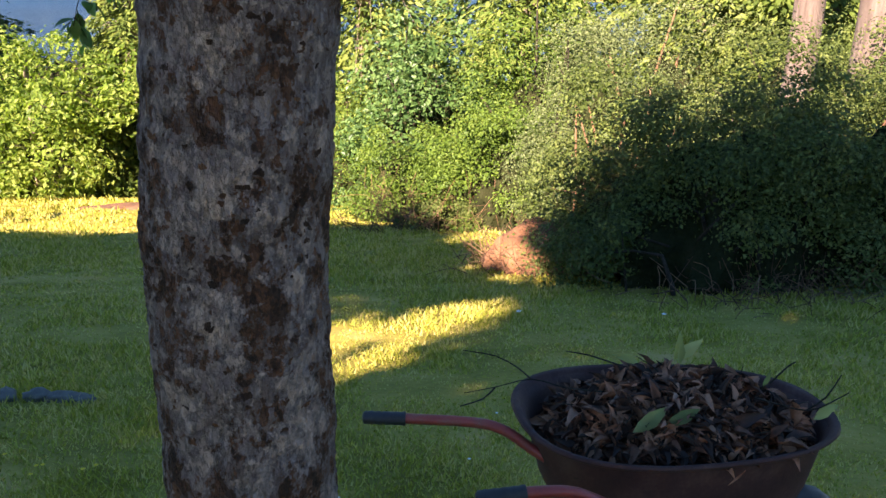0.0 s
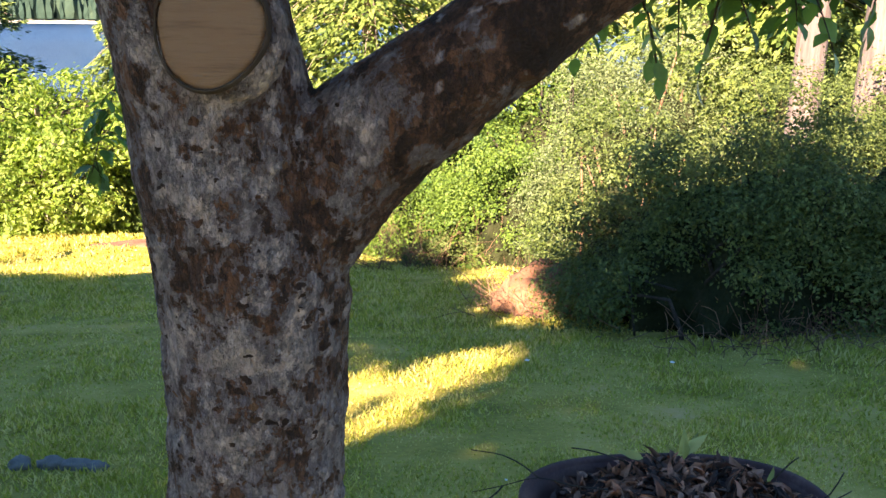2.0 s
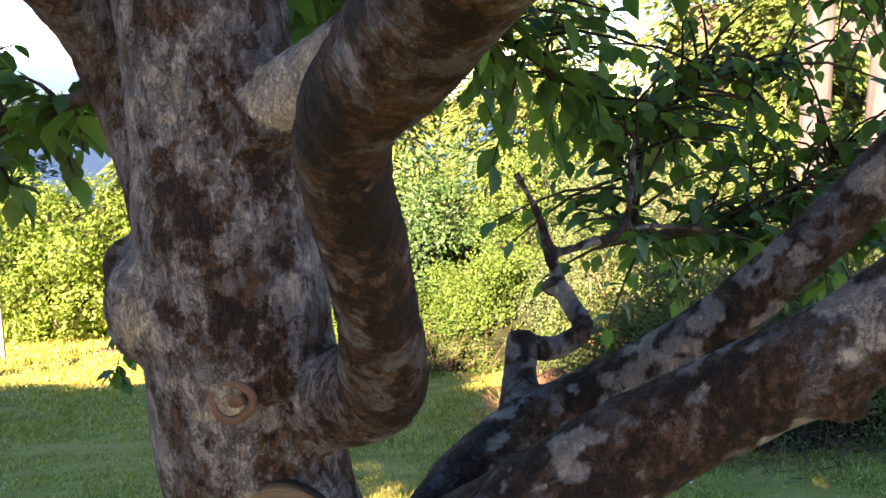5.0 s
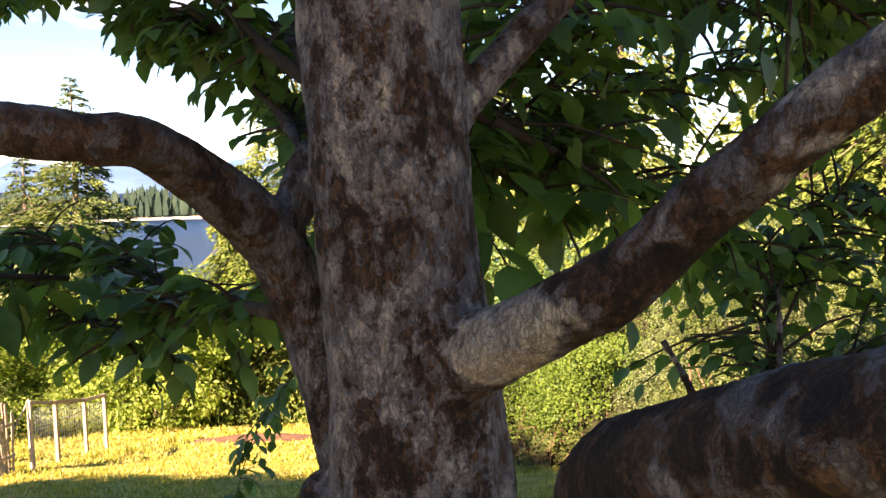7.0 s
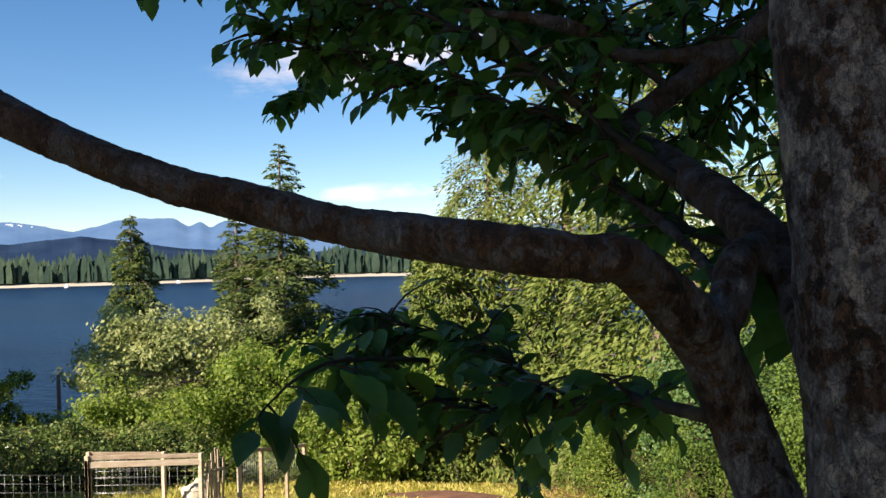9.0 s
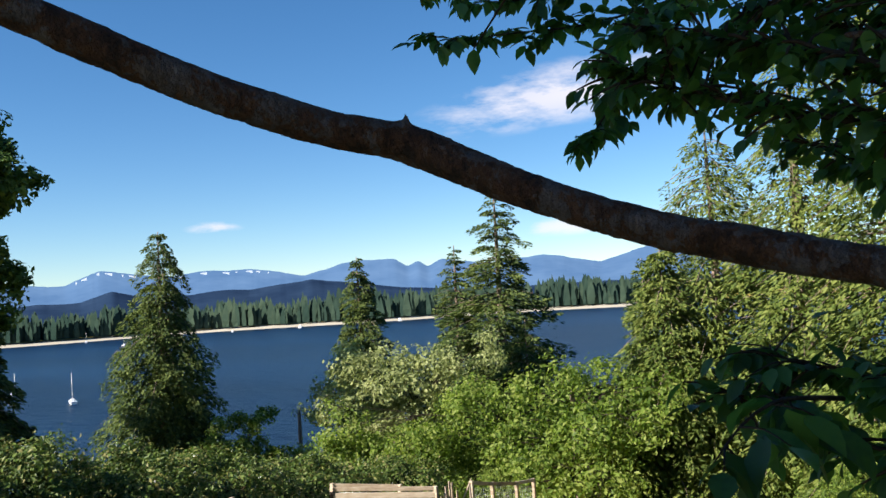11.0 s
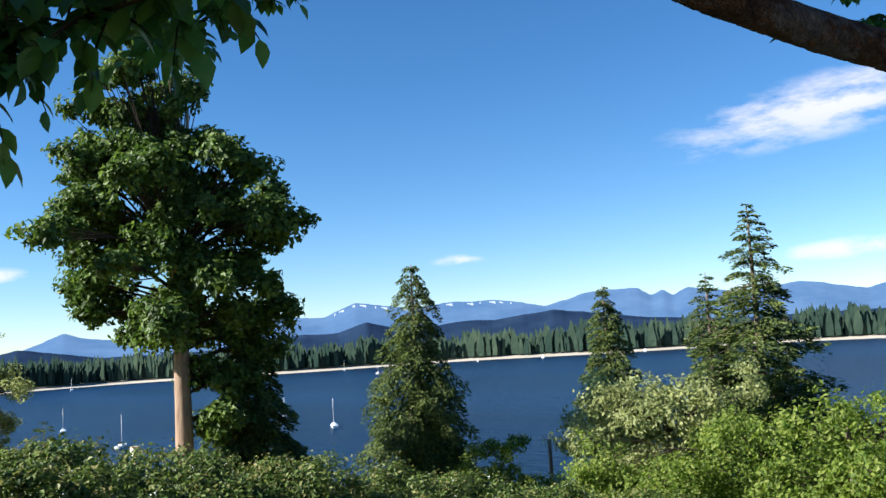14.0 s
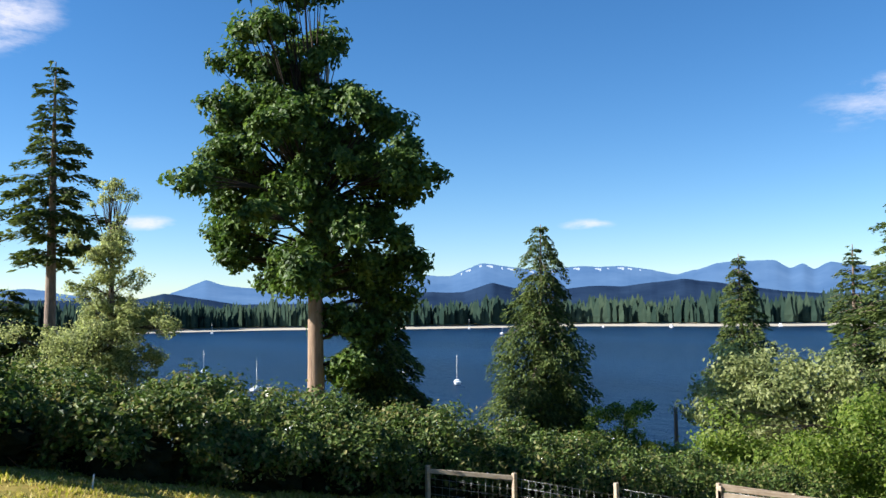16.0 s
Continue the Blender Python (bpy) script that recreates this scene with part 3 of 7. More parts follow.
def build_land():
    radii = np.concatenate([[0], np.geomspace(0.35, 4900, 150)])
    ang = np.linspace(0, 2 * np.pi, 160, endpoint=False)
    R, A = np.meshgrid(radii[1:], ang, indexing="ij")
    x, y = R * np.sin(A), R * np.cos(A)
    v = np.stack([x, y, ground_z(x, y)], -1).reshape(-1, 3)
    v = np.vstack([v, [(0, 0, float(ground_z(0, 0)))]])
    n, m = R.shape
    i, j = np.meshgrid(np.arange(n - 1), np.arange(m), indexing="ij")
    k = (j + 1) % m
    f = np.stack([i * m + j, (i + 1) * m + j, (i + 1) * m + k, i * m + k], -1).reshape(-1, 4)
    jj = np.arange(m)
    c = np.stack([np.full(m, n * m), jj, (jj + 1) % m], -1)
    t = np.vstack([f[:, [0, 2, 1]], f[:, [0, 3, 2]], c[:, [0, 2, 1]]])
    ob = part("ground", mesh_from("ground", v, t, M["lawn"], True), M["lawn"])
    tagged(ob, "sloping mown lawn falling to the bluff above the sea", "ground", kind="structure")

    a = np.linspace(0, 2 * np.pi, 96, endpoint=False)
    rr = np.array([60.0, 120, 240, 480, 950, 2200, 4800])
    RR, AA = np.meshgrid(rr, a, indexing="ij")
    wv = np.stack([RR * np.sin(AA), RR * np.cos(AA), np.full(RR.shape, WATER)], -1).reshape(-1, 3)
    n, m = RR.shape
    i, j = np.meshgrid(np.arange(n - 1), np.arange(m), indexing="ij")
    k = (j + 1) % m
    f = np.stack([i * m + j, i * m + k, (i + 1) * m + k, (i + 1) * m + j], -1).reshape(-1, 4)
    ob = part("water", mesh_from("water", wv, f, M["water"]), M["water"])
    tagged(ob, "deep blue wind-rippled sea of the bay", "water", kind="structure")


def far_shore_radius(yaw):
    return SHORE + 18 * math.sin(yaw * 0.31) + (0 if yaw > 19 else (19 - yaw) * 40)


def build_far_shore():
    rng = np.random.default_rng(5)
    yaws = np.arange(-30, 110, 0.5)
    V, F = [], []
    for i, yaw in enumerate(yaws):
        r0 = far_shore_radius(yaw)
        s, c = -math.sin(radians(yaw)), math.cos(radians(yaw))
        for r, z in ((r0 - 14, WATER - 0.2), (r0 + 6, WATER + 0.6 + 0.3 * rng.random()), (r0 + 40, WATER + 2.6)):
            V.append((s * r, c * r, z))
        if i:
            b = (i - 1) * 3
            for q in (0, 1):
                F.append((b + q, b + q + 1, b + q + 4, b + q + 3))
    ob = part("beach", mesh_from("beach", V, F, M["beach"], True), M["beach"])
    tagged(ob, "thin pale sand beach along the far shore", "beach", kind="structure")

    # the wood behind the beach: pointed crowns of uneven height
    n = 10000
    yaw = rng.uniform(-30, 108, n)
    back = rng.uniform(6, 120, n)
    r = np.array([far_shore_radius(a) for a in yaw]) + 14 + back
    h = rng.uniform(15, 31, n) * (0.88 + 0.08 * np.sin(yaw * 0.9) + 0.07 * np.sin(yaw * 2.7 + 1) + 0.06 * np.sin(yaw * 8.3) + 0.05 * np.sin(yaw * 19.0 + 2)) * np.where(yaw < 40, 1.12, 1.0)
    h *= np.where(rng.random(n) < 0.1, 0.6, 1)
    w = h * rng.uniform(0.08, 0.17, n)
    seg, V, F = 3, [], []
    a = np.linspace(0, 2 * np.pi, seg, endpoint=False)
    rows = ((0.02, 0.8), (0.25, 1.0), (0.55, 0.82), (0.82, 0.44))
    for t in range(n):
        x, y = -math.sin(radians(yaw[t])) * r[t], math.cos(radians(yaw[t])) * r[t]
        b = len(V)
        for hh, ww in rows:
            k = w[t] * ww * rng.uniform(0.75, 1.2, seg)
            z = WATER + 3 + h[t] * hh
            V.extend((x + k[q] * math.cos(a[q]), y + k[q] * math.sin(a[q]), z) for q in range(seg))
        V.append((x, y, WATER + 3 + h[t]))
        for p in range(len(rows) - 1):
            for q in range(seg):
                q2 = (q + 1) % seg
                F.append((b + p * seg + q, b + p * seg + q2, b + (p + 1) * seg + q2))
                F.append((b + p * seg + q, b + (p + 1) * seg + q2, b + (p + 1) * seg + q))
        top = b + len(rows) * seg
        F.extend((b + (len(rows) - 1) * seg + q, b + (len(rows) - 1) * seg + (q + 1) % seg, top) for q in range(seg))
    ob = part("far_woods", mesh_from("far_woods", V, F, M["far_forest"]), M["far_forest"])
    tagged(ob, "dark conifer woods behind the far beach", "woods", kind="stuff")


def ridge(name, heights, dist, mat, label, rough, snow=False):
    """A range of hills along the horizon: heights as yaw and slope over the eye, ragged between."""
    rng = np.random.default_rng(len(name))
    ys, hs = np.array([h[0] for h in heights]), np.array([h[1] for h in heights])
    o = np.argsort(ys)
    yaw = np.arange(ys.min() - 12, ys.max() + 12, 0.08)
    top = np.interp(yaw, ys[o], hs[o])
    kern = np.hanning(9)
    top = np.convolve(np.pad(top, 4, mode="edge"), kern / kern.sum(), "valid")
    rag = np.zeros(len(yaw))
    for k in range(5):
        f = 0.7 * 2 ** k
        rag += rough / 1.7 ** k * value_noise(np.stack([yaw * f, np.full(len(yaw), k + 0.5), np.full(len(yaw), 3.3)], 1), 11 + k)
    top = np.maximum(top + rag, 0.002)
    V, F, levels = [], [], 9
    for i, a in enumerate(yaw):
        for q in range(levels):
            u = q / (levels - 1)
            fold = 0.004 * math.sin(a * 0.6 + q) * u * (1 - u)
            d = dist * (0.82 + 0.18 * u + fold)
            z = (WATER - 3) * (1 - u) + u * (top[i] * dist + 2.2)
            V.append((-math.sin(radians(a)) * d, math.cos(radians(a)) * d, z))
        if i:
            b = (i - 1) * levels
            F.extend((b + q, b + q + 1, b + q + 1 + levels, b + q + levels) for q in range(levels - 1))
    ob = part(name, mesh_from(name, V, F, mat, True), mat)
    tagged(ob, label, "mountains", kind="structure")
    if snow:
        # snow lying in the gullies just under the highest crests
        SV, SF = [], []
        for i in range(0, len(yaw) - 3):
            a = yaw[i]
            peak = top[i]
            if peak < 0.0385 or not (41 < a < 60) or math.sin(a * 4.3) + math.sin(a * 9.1) < 0.35:
                continue
            b = len(SV)
            for k, drop in ((0, 0.0016), (1, 0.0016), (1, 0.0036 + 0.0008 * math.sin(yaw[i + 1] * 9)), (0, 0.0036 + 0.0008 * math.sin(a * 9))):
                aa, d = yaw[i + k], dist * 0.962
                SV.append((-math.sin(radians(aa)) * d, math.cos(radians(aa)) * d, (top[i + k] - drop) * d + 2.2))
            SF.append((b, b + 1, b + 2, b + 3))
        if SF:
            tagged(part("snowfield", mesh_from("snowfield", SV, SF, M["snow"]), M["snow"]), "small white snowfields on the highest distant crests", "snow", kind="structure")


FAR_RIDGE = ((84, .019), (81, .020), (79.6, .022), (76, .012), (73.3, .008), (71.3, .0175), (69.5, .0303), (68.4, .024), (66, .02), (63, .026), (59.3, .0463), (57, .038), (55.3, .034), (53.8, .0337), (51.9, .0468), (50.1, .0431),
             (47.9, .0374), (46.5, .0408), (42.9, .0421), (39.4, .0314), (36.7, .0426), (33.7, .0436), (32.8, .0342), (32.1, .0402), (31.5, .0324), (30.6, .0419), (27.6, .0319), (24, .0385), (20.3, .0256), (18, .0381), (16.3, .0425), (14.5, .028))
NEAR_RIDGE = ((73.5, .010), (72, .0165), (67.5, .0032), (61.5, .004), (59.7, .008), (55.3, .0154), (53.1, .0143), (51.2, .0248), (49.4, .0173), (46.5, .0166), (44.3, .0204), (42.9, .0188), (39.1, .0263), (36.4, .0193), (33.4, .0111), (28, .0041))
build_land()
build_far_shore()
ridge("hill_range", NEAR_RIDGE, 3000, M["far_hill"], "wooded hills across the bay, painted dark blue for haze", 0.0008)
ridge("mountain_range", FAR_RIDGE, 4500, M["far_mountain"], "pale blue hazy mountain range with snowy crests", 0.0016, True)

# ---------------------------------------------------------------- trees and shrubs
def on_ground(x, y, sink=0.0):
    return Vector((x, y, float(ground_z(x, y)) - sink))


def clump_points(rng, centre, radii, n, shell=0.5):
    """Places scattered through an egg, most of them near its skin, and the directions outwards."""
    d = rng.normal(0, 1, (n, 3))
    d /= np.linalg.norm(d, axis=1, keepdims=True)
    r = (1 - shell * rng.random(n) ** 1.6)[:, None]
    return np.asarray(centre) + d * r * np.asarray(radii), d


def conifer(name, tip, base_z, radius, label, seed, mat="needle", shape=0.8, droop=0.3, n=5200, card=0.5, bare=0.0, ragged=0.35, group="conifers below the lawn", density=1.0):
    """A pointed evergreen: a tapered trunk, limbs in uneven whorls and sprays along each limb."""
    rng = np.random.default_rng(seed)
    x, y, top = tip
    h = top - base_z
    tree = thing(name, (x, y, base_z), label, "conifer", group)
    lean = rng.normal(0, 0.006, 2) * h
    part("trunk", tubes_mesh("trunk", [[(0, 0, -0.6, 0.021 * h), (lean[0] * .4, lean[1] * .4, h * 0.45, 0.013 * h), (lean[0], lean[1], h * 0.995, 0.0015 * h)]], M["trunk"], h / 14, 9), M["trunk"], tree)
    limbs, at, axis, size = [], [], [], []
    gap = 0.34 / density
    whorls = max(8, int(h * (1 - bare) / gap))
    for w in range(whorls):
        u = bare + (1 - bare) * min(0.99, (w + rng.normal(0.4, 0.25)) / whorls)
        reach = 1.55 * radius * ((1 - u) ** shape) * (1.0 if u > bare + 0.12 else 0.55 + 3.7 * (u - bare)) * rng.uniform(0.72, 1.15)
        turn = rng.uniform(0, 6.28)
        arms = int(rng.integers(4, 7))
        for q in range(arms):
            a = turn + 6.283 * q / arms + rng.normal(0, 0.25)
            L = reach * rng.uniform(1 - ragged, 1.1) + 0.14
            z0 = u * h + rng.normal(0, 0.4 * gap)
            out = np.array((math.cos(a), math.sin(a), 0.0))
            side = np.array((-out[1], out[0], 0.0))
            hub = np.array((lean[0] * u, lean[1] * u, z0))
            tip = droop * rng.uniform(0.6, 1.25)
            mid = hub + out * L * 0.5 + np.array((0, 0, L * (0.10 - 0.25 * tip)))
            end = hub + out * L + np.array((0, 0, -L * (tip - 0.10)))
            if L > 0.3 * radius and rng.random() < 0.5:
                limbs.append([(*hub, 0.0035 * h * (1 - u) + 0.012), (*mid, 0.016), (*end, 0.006)])
            k = max(5, int(n * (L / radius) / (whorls * 1.15)))
            f = rng.random(k) ** 0.62
            p = np.where(f[:, None] < 0.5, hub + (mid - hub) * (2 * f[:, None]), mid + (end - mid) * (2 * f[:, None] - 1))
            sway = rng.normal(0, 1, k)
            p = p + side * (sway * 0.20 * L * (1.08 - 0.75 * f))[:, None]
            p[:, 2] -= np.abs(sway) * 0.06 * L + rng.random(k) ** 1.5 * (0.10 + 0.25 * droop) * L * (0.4 + 0.6 * f)
            at.append(p)
            axis.append(out * rng.uniform(0.5, 1.1, k)[:, None] + side * (sway * 0.75)[:, None] + np.array((0, 0, -droop * 0.9)) * rng.uniform(0.2, 1.6, k)[:, None] + rng.normal(0, 0.18, (k, 3)))
            size.append(1.16 * card * rng.uniform(0.6, 1.25, k) * (0.55 + 0.45 * (1 - u)))
    at, axis, size = np.vstack(at), np.vstack(axis), np.concatenate(size)
    axis /= np.linalg.norm(axis, axis=1, keepdims=True)
    z = np.array((0, 0, 0.8)) + 0.35 * np.array(to_sun) + rng.normal(0, 0.4, axis.shape)
    z -= axis * np.sum(z * axis, 1, keepdims=True)
    z /= np.linalg.norm(z, axis=1, keepdims=True) + 1e-9
    rot = np.stack([axis, np.cross(z, axis), z], 2)
    if limbs:
        part("limb", tubes_mesh("limb", limbs, M["trunk"], 2.0, 5), M["trunk"], tree)["kind"] = "stuff"
    part("crown", cards_mesh("crown", at, rot, size, NEEDLE_CARD, M[mat]), M[mat], tree)
    return tree


def broadleaf(name, base, trunk_top, trunk_r, clumps, label, seed, mat, n, card, category="tree", group="", leaf=None, stem_mat="trunk", shell=0.75, limb_every=1):
    """A leafy tree: trunk, a limb to every clump of leaves, and one crown of leaves gathered in those clumps."""
    rng = np.random.default_rng(seed)
    tree = thing(name, base, label, category, group)
    b = np.asarray(base)
    tt = np.asarray(trunk_top) - b
    part("trunk", tubes_mesh("trunk", [[(0, 0, -0.5, trunk_r * 1.25), (tt[0] * .2, tt[1] * .2, tt[2] * .3, trunk_r), (*tt, trunk_r * 0.72), (tt[0] * 1.02, tt[1] * 1.02, tt[2] * 1.25, trunk_r * 0.5)]], M[stem_mat], max(0.3, tt[2] / 12), 10), M[stem_mat], tree)
    at, nr, limbs = [], [], []
    vol = np.array([c[3] * c[4] for c in clumps])
    share = np.maximum(20, n * vol / vol.sum()).astype(int)
    for row, (c, k) in enumerate(zip(clumps, share)):
        c = np.asarray(c, float)
        centre = c[:3] - b
        # each clump is a handful of smaller tufts
        tufts = max(4, int(5 + 8 * c[3]))
        tc, td = clump_points(rng, centre, (c[3], c[3], c[4]), tufts, 0.6)
        which = rng.integers(0, tufts, k)
        rr = 0.62 * c[3] * rng.uniform(0.6, 1.2, tufts)
        p, d = clump_points(rng, (0, 0, 0), (1, 1, 0.75), k, shell)
        at.append(tc[which] + p * rr[which][:, None])
        nr.append(d * 0.75 + td[which] * 0.4 + np.array((0, 0, 0.3)) + 0.2 * np.array(to_sun))
        if row % limb_every:
            continue
        start = tt * (1.0 if centre[2] > tt[2] else max(0.35, centre[2] / tt[2] * 0.9))
        mid = start * 0.5 + centre * 0.5 + np.array((0, 0, 0.06 * np.linalg.norm(centre - start)))
        limbs.append([(*start, trunk_r * 0.22), (*mid, trunk_r * 0.13), (*centre, trunk_r * 0.05)])
        for q in range(min(4, tufts)):
            limbs.append([(*mid, trunk_r * 0.12), *[(*((mid + tc[q]) / 2 + rng.normal(0, 0.05 * c[3], 3)), trunk_r * 0.07)], (*tc[q], trunk_r * 0.025)])
    part("limb", tubes_mesh("limb", limbs, M["twig"], 1.5, 5), M["twig"], tree)["kind"] = "stuff"
    at, nr = np.vstack(at), np.vstack(nr)
    rot = rotations(rng, len(at), nr, 0.5)
    part("crown", cards_mesh("crown", at, rot, card * rng.uniform(0.6, 1.25, len(at)), leaf or LEAF_CARD, M[mat]), M[mat], tree)
    return tree


def shrub(name, x, y, radii, label, seed, mat, n, card, group="", stems=26, core=True, lift=0.0, leaf=None, category="shrub", sparse=0.45, blossom=0):
    """A bush of leafy tufts and stems round a near-black shade core, standing on the ground."""
    rng = np.random.default_rng(seed)
    base = on_ground(x, y, 0.05)
    bush = thing(name, base, label, category, group)
    rx, ry, rz = radii
    mean = (rx * ry * rz) ** (1 / 3)
    tufts = max(22, int(20 + 9 * rx * ry * rz ** 0.5))
    d = rng.normal(0, 1, (tufts, 3))
    d[:, 2] = np.abs(d[:, 2]) * 0.9 + rng.uniform(-0.25, 0.4, tufts)
    d /= np.linalg.norm(d, axis=1, keepdims=True)
    r = rng.uniform(0.55, 1.0, tufts)[:, None]
    cen = d * r * np.array((rx, ry, rz)) + np.array((0, 0, lift))
    cen[:, 2] = np.maximum(cen[:, 2], 0.1 * rz * rng.random(tufts))
    tr = mean * rng.uniform(0.13, 0.34, tufts)
    which = rng.choice(tufts, n, p=tr ** 2 / np.sum(tr ** 2))
    # leaves clothe the outer, upper side of every tuft and leave dark hollows between
    pd = rng.normal(0, 1, (n, 3))
    pd /= np.linalg.norm(pd, axis=1, keepdims=True)
    pd = pd + 0.55 * d[which] + np.array((0, 0, 0.3))
    pd /= np.linalg.norm(pd, axis=1, keepdims=True) + 1e-9
    reach = np.where(rng.random(n) < 0.12, rng.uniform(1.0, 1.5, n), rng.uniform(0.6 - 0.4 * sparse, 1.08, n))
    at = cen[which] + pd * (tr[which] * reach)[:, None] * np.array((1, 1, 0.8))
    at[:, 2] = np.maximum(at[:, 2], 0.02)
    nr = pd * 0.9 + np.array((0, 0, 0.25)) + 0.2 * np.array(to_sun)
    part("leaves", cards_mesh("leaves", at, rotations(rng, n, nr, 0.5), card * rng.uniform(0.55, 1.3, n), leaf or LEAF_CARD, M[mat]), M[mat], bush)["kind"] = "stuff"
    if blossom:
        pick = rng.choice(n, blossom, replace=False)
        heads = np.repeat(pick, 5)
        bp = at[heads] + pd[heads] * 0.05 + rng.normal(0, 0.035, (len(heads), 3))
        part("blossom", cards_mesh("blossom", bp, rotations(rng, len(heads), nr[heads], 0.4), rng.uniform(0.035, 0.06, len(heads)), LEAF_CARD, M["white_petal"]), M["white_petal"], bush, "small white bramble blossoms")["kind"] = "stuff"
    st = []
    for q in range(stems):
        e = cen[rng.integers(0, tufts)]
        s = np.array((rng.normal(0, rx * 0.22), rng.normal(0, ry * 0.22), -0.1))
        m = s * 0.5 + e * 0.5 + rng.normal(0, 0.1, 3) * np.array((rx, ry, rz))
        k = 0.012 * max(rz, 0.6)
        st.append([(*s, k), (*m, k * 0.7), (*(e * 1.05), k * 0.25)])
    part("stem", tubes_mesh("stem", st, M["deadstem" if rng.random() < 0.4 else "twig"], 0.4, 5), None, bush)["kind"] = "stuff"
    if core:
        # a filler blob whose dark colour paints the deep shade between tufts
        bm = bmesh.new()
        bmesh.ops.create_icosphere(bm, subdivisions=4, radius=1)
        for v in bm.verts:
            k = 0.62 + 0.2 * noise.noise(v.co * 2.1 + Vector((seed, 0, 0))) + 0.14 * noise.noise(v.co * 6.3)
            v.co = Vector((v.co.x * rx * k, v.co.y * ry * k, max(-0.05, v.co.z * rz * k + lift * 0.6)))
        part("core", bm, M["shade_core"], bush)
    return bush


# tall trees added beside and behind the lawn, outside the view, to shade its near part
SUNNY = (((-0.9, 5.8), (-0.75, 7.1), (-0.2, 8.15), (0.8, 8.6), (0.8, 8.15), (0.1, 7.4), (-0.2, 6.8), (-0.45, 5.8)),
         ((1.15, 10.4), (1.05, 12.4), (1.6, 14.2), (2.3, 15.4), (2.9, 15.2), (2.2, 13.2), (1.75, 11.4), (1.6, 10.4)))


def shade_reach(x):
    """How far down the lawn the trees' shade comes."""
    return float(np.interp(x, (-12, -4, -2.2, -0.6, 0.8, 1.2, 2.2, 3.4, 5.2, 9), (17.2, 16.9, 19.0, 19.9, 19.4, 14.2, 13.4, 14.5, 14.8, 14.0)))


def inside(poly, x, y):
    odd = False
    for (x0, y0), (x1, y1) in zip(poly, poly[1:] + poly[:1]):
        if (y0 > y) != (y1 > y) and x < x0 + (y - y0) / (y1 - y0) * (x1 - x0):
            odd = not odd
    return odd


def shade_trees():
    rng = np.random.default_rng(400)
    crowns = {k: [] for k in SHADE_TREES}
    step = 0.55
    for gx in np.arange(-11.5, 9.5, step):
        for gy in np.arange(-0.5, 20.0, step):
            x, y = gx + rng.uniform(-0.2, 0.2), gy + rng.uniform(-0.2, 0.2)
            r = rng.uniform(0.42, 0.6)
            rim = [(x + w * r * math.cos(0.785 * q), y + w * r * math.sin(0.785 * q)) for q in range(8) for w in (0.7, 1.15)] + [(x, y)]
            if any(b > shade_reach(a) or a < -11 for a, b in rim) or any(inside(p, a, b) for p in SUNNY for a, b in rim):
                continue
            # each clump is set sunward of the ground that it has to shade
            high = max(7.5, (y + 3.0) / 1.44) + rng.uniform(0, 4.5)
            p = Vector((x, y, float(ground_z(x, y)))) + to_sun * (high / to_sun.z)
            near = min(crowns, key=lambda k: (p.x - k[0]) ** 2 + (p.y - k[1]) ** 2)
            crowns[near].append((p.x, p.y, p.z, r, r * 0.9))
    for k, ((x, y), cl) in enumerate(crowns.items()):
        z = float(ground_z(x, y))
        broadleaf("shade_tree", (x, y, z), (x, y, z + 8.0), 0.4, cl, "tall leafy tree, unseen, added to shade the lawn", 401 + k, "maple_leaf", 80 * len(cl), 0.29, group="trees behind the lawn", shell=1.0, limb_every=9)


SHADE_TREES = ((-21.0, -5.0), (-15.5, -5.0), (-11.0, -5.5), (-4.0, -6.0), (2.0, -7.0), (-17.0, -11.0), (-7.5, -12.0))

# the trees below and round the lawn, far to near
conifer("conifer", (-47.05, 41.23, 7.86), -9.6, 3.3, "dense dark green pointed cedar below the hedge", 21, "needle", 0.6, 0.6, 15000, 0.36, ragged=0.26)
conifer("conifer", (-42.8, 58.4, 5.97), -12.4, 3.0, "narrow pointed fir standing below the bluff", 22, "needle", 0.62, 0.4, 11000, 0.42, ragged=0.45)
conifer("conifer", (-27.74, 53.57, 9.95), -11.2, 5.4, "tall dark fir with layered open branches", 23, "needle", 0.85, 0.2, 14000, 0.46, ragged=0.6, density=0.85)
conifer("conifer", (-31.4, 53.9, 5.84), -11.2, 3.2, "thinner fir beside the tall dark fir", 24, "needle", 0.8, 0.25, 7500, 0.44, ragged=0.55)
conifer("conifer", (-24.5, 50.5, 0.5), -10.5, 3.4, "young spreading fir at the foot of taller ones", 25, "needle", 0.65, 0.25, 5000, 0.46, ragged=0.45)
conifer("conifer", (-18.6, 57.3, 3.98), -12.0, 2.6, "small pointed fir beside the cedar stand", 26, "needle", 0.75, 0.28, 4000, 0.46)
conifer("conifer", (-59.6, 11.8, 17.94), -2.0, 4.2, "tall fir with a long bare lower trunk", 27, "needle", 0.8, 0.18, 6000, 0.5, bare=0.36, ragged=0.6, density=0.55)
conifer("conifer", (-57.0, 9.0, 3.6), -1.5, 2.6, "young dark fir at the edge of the clearing", 28, "needle", 0.8, 0.25, 2600, 0.5)
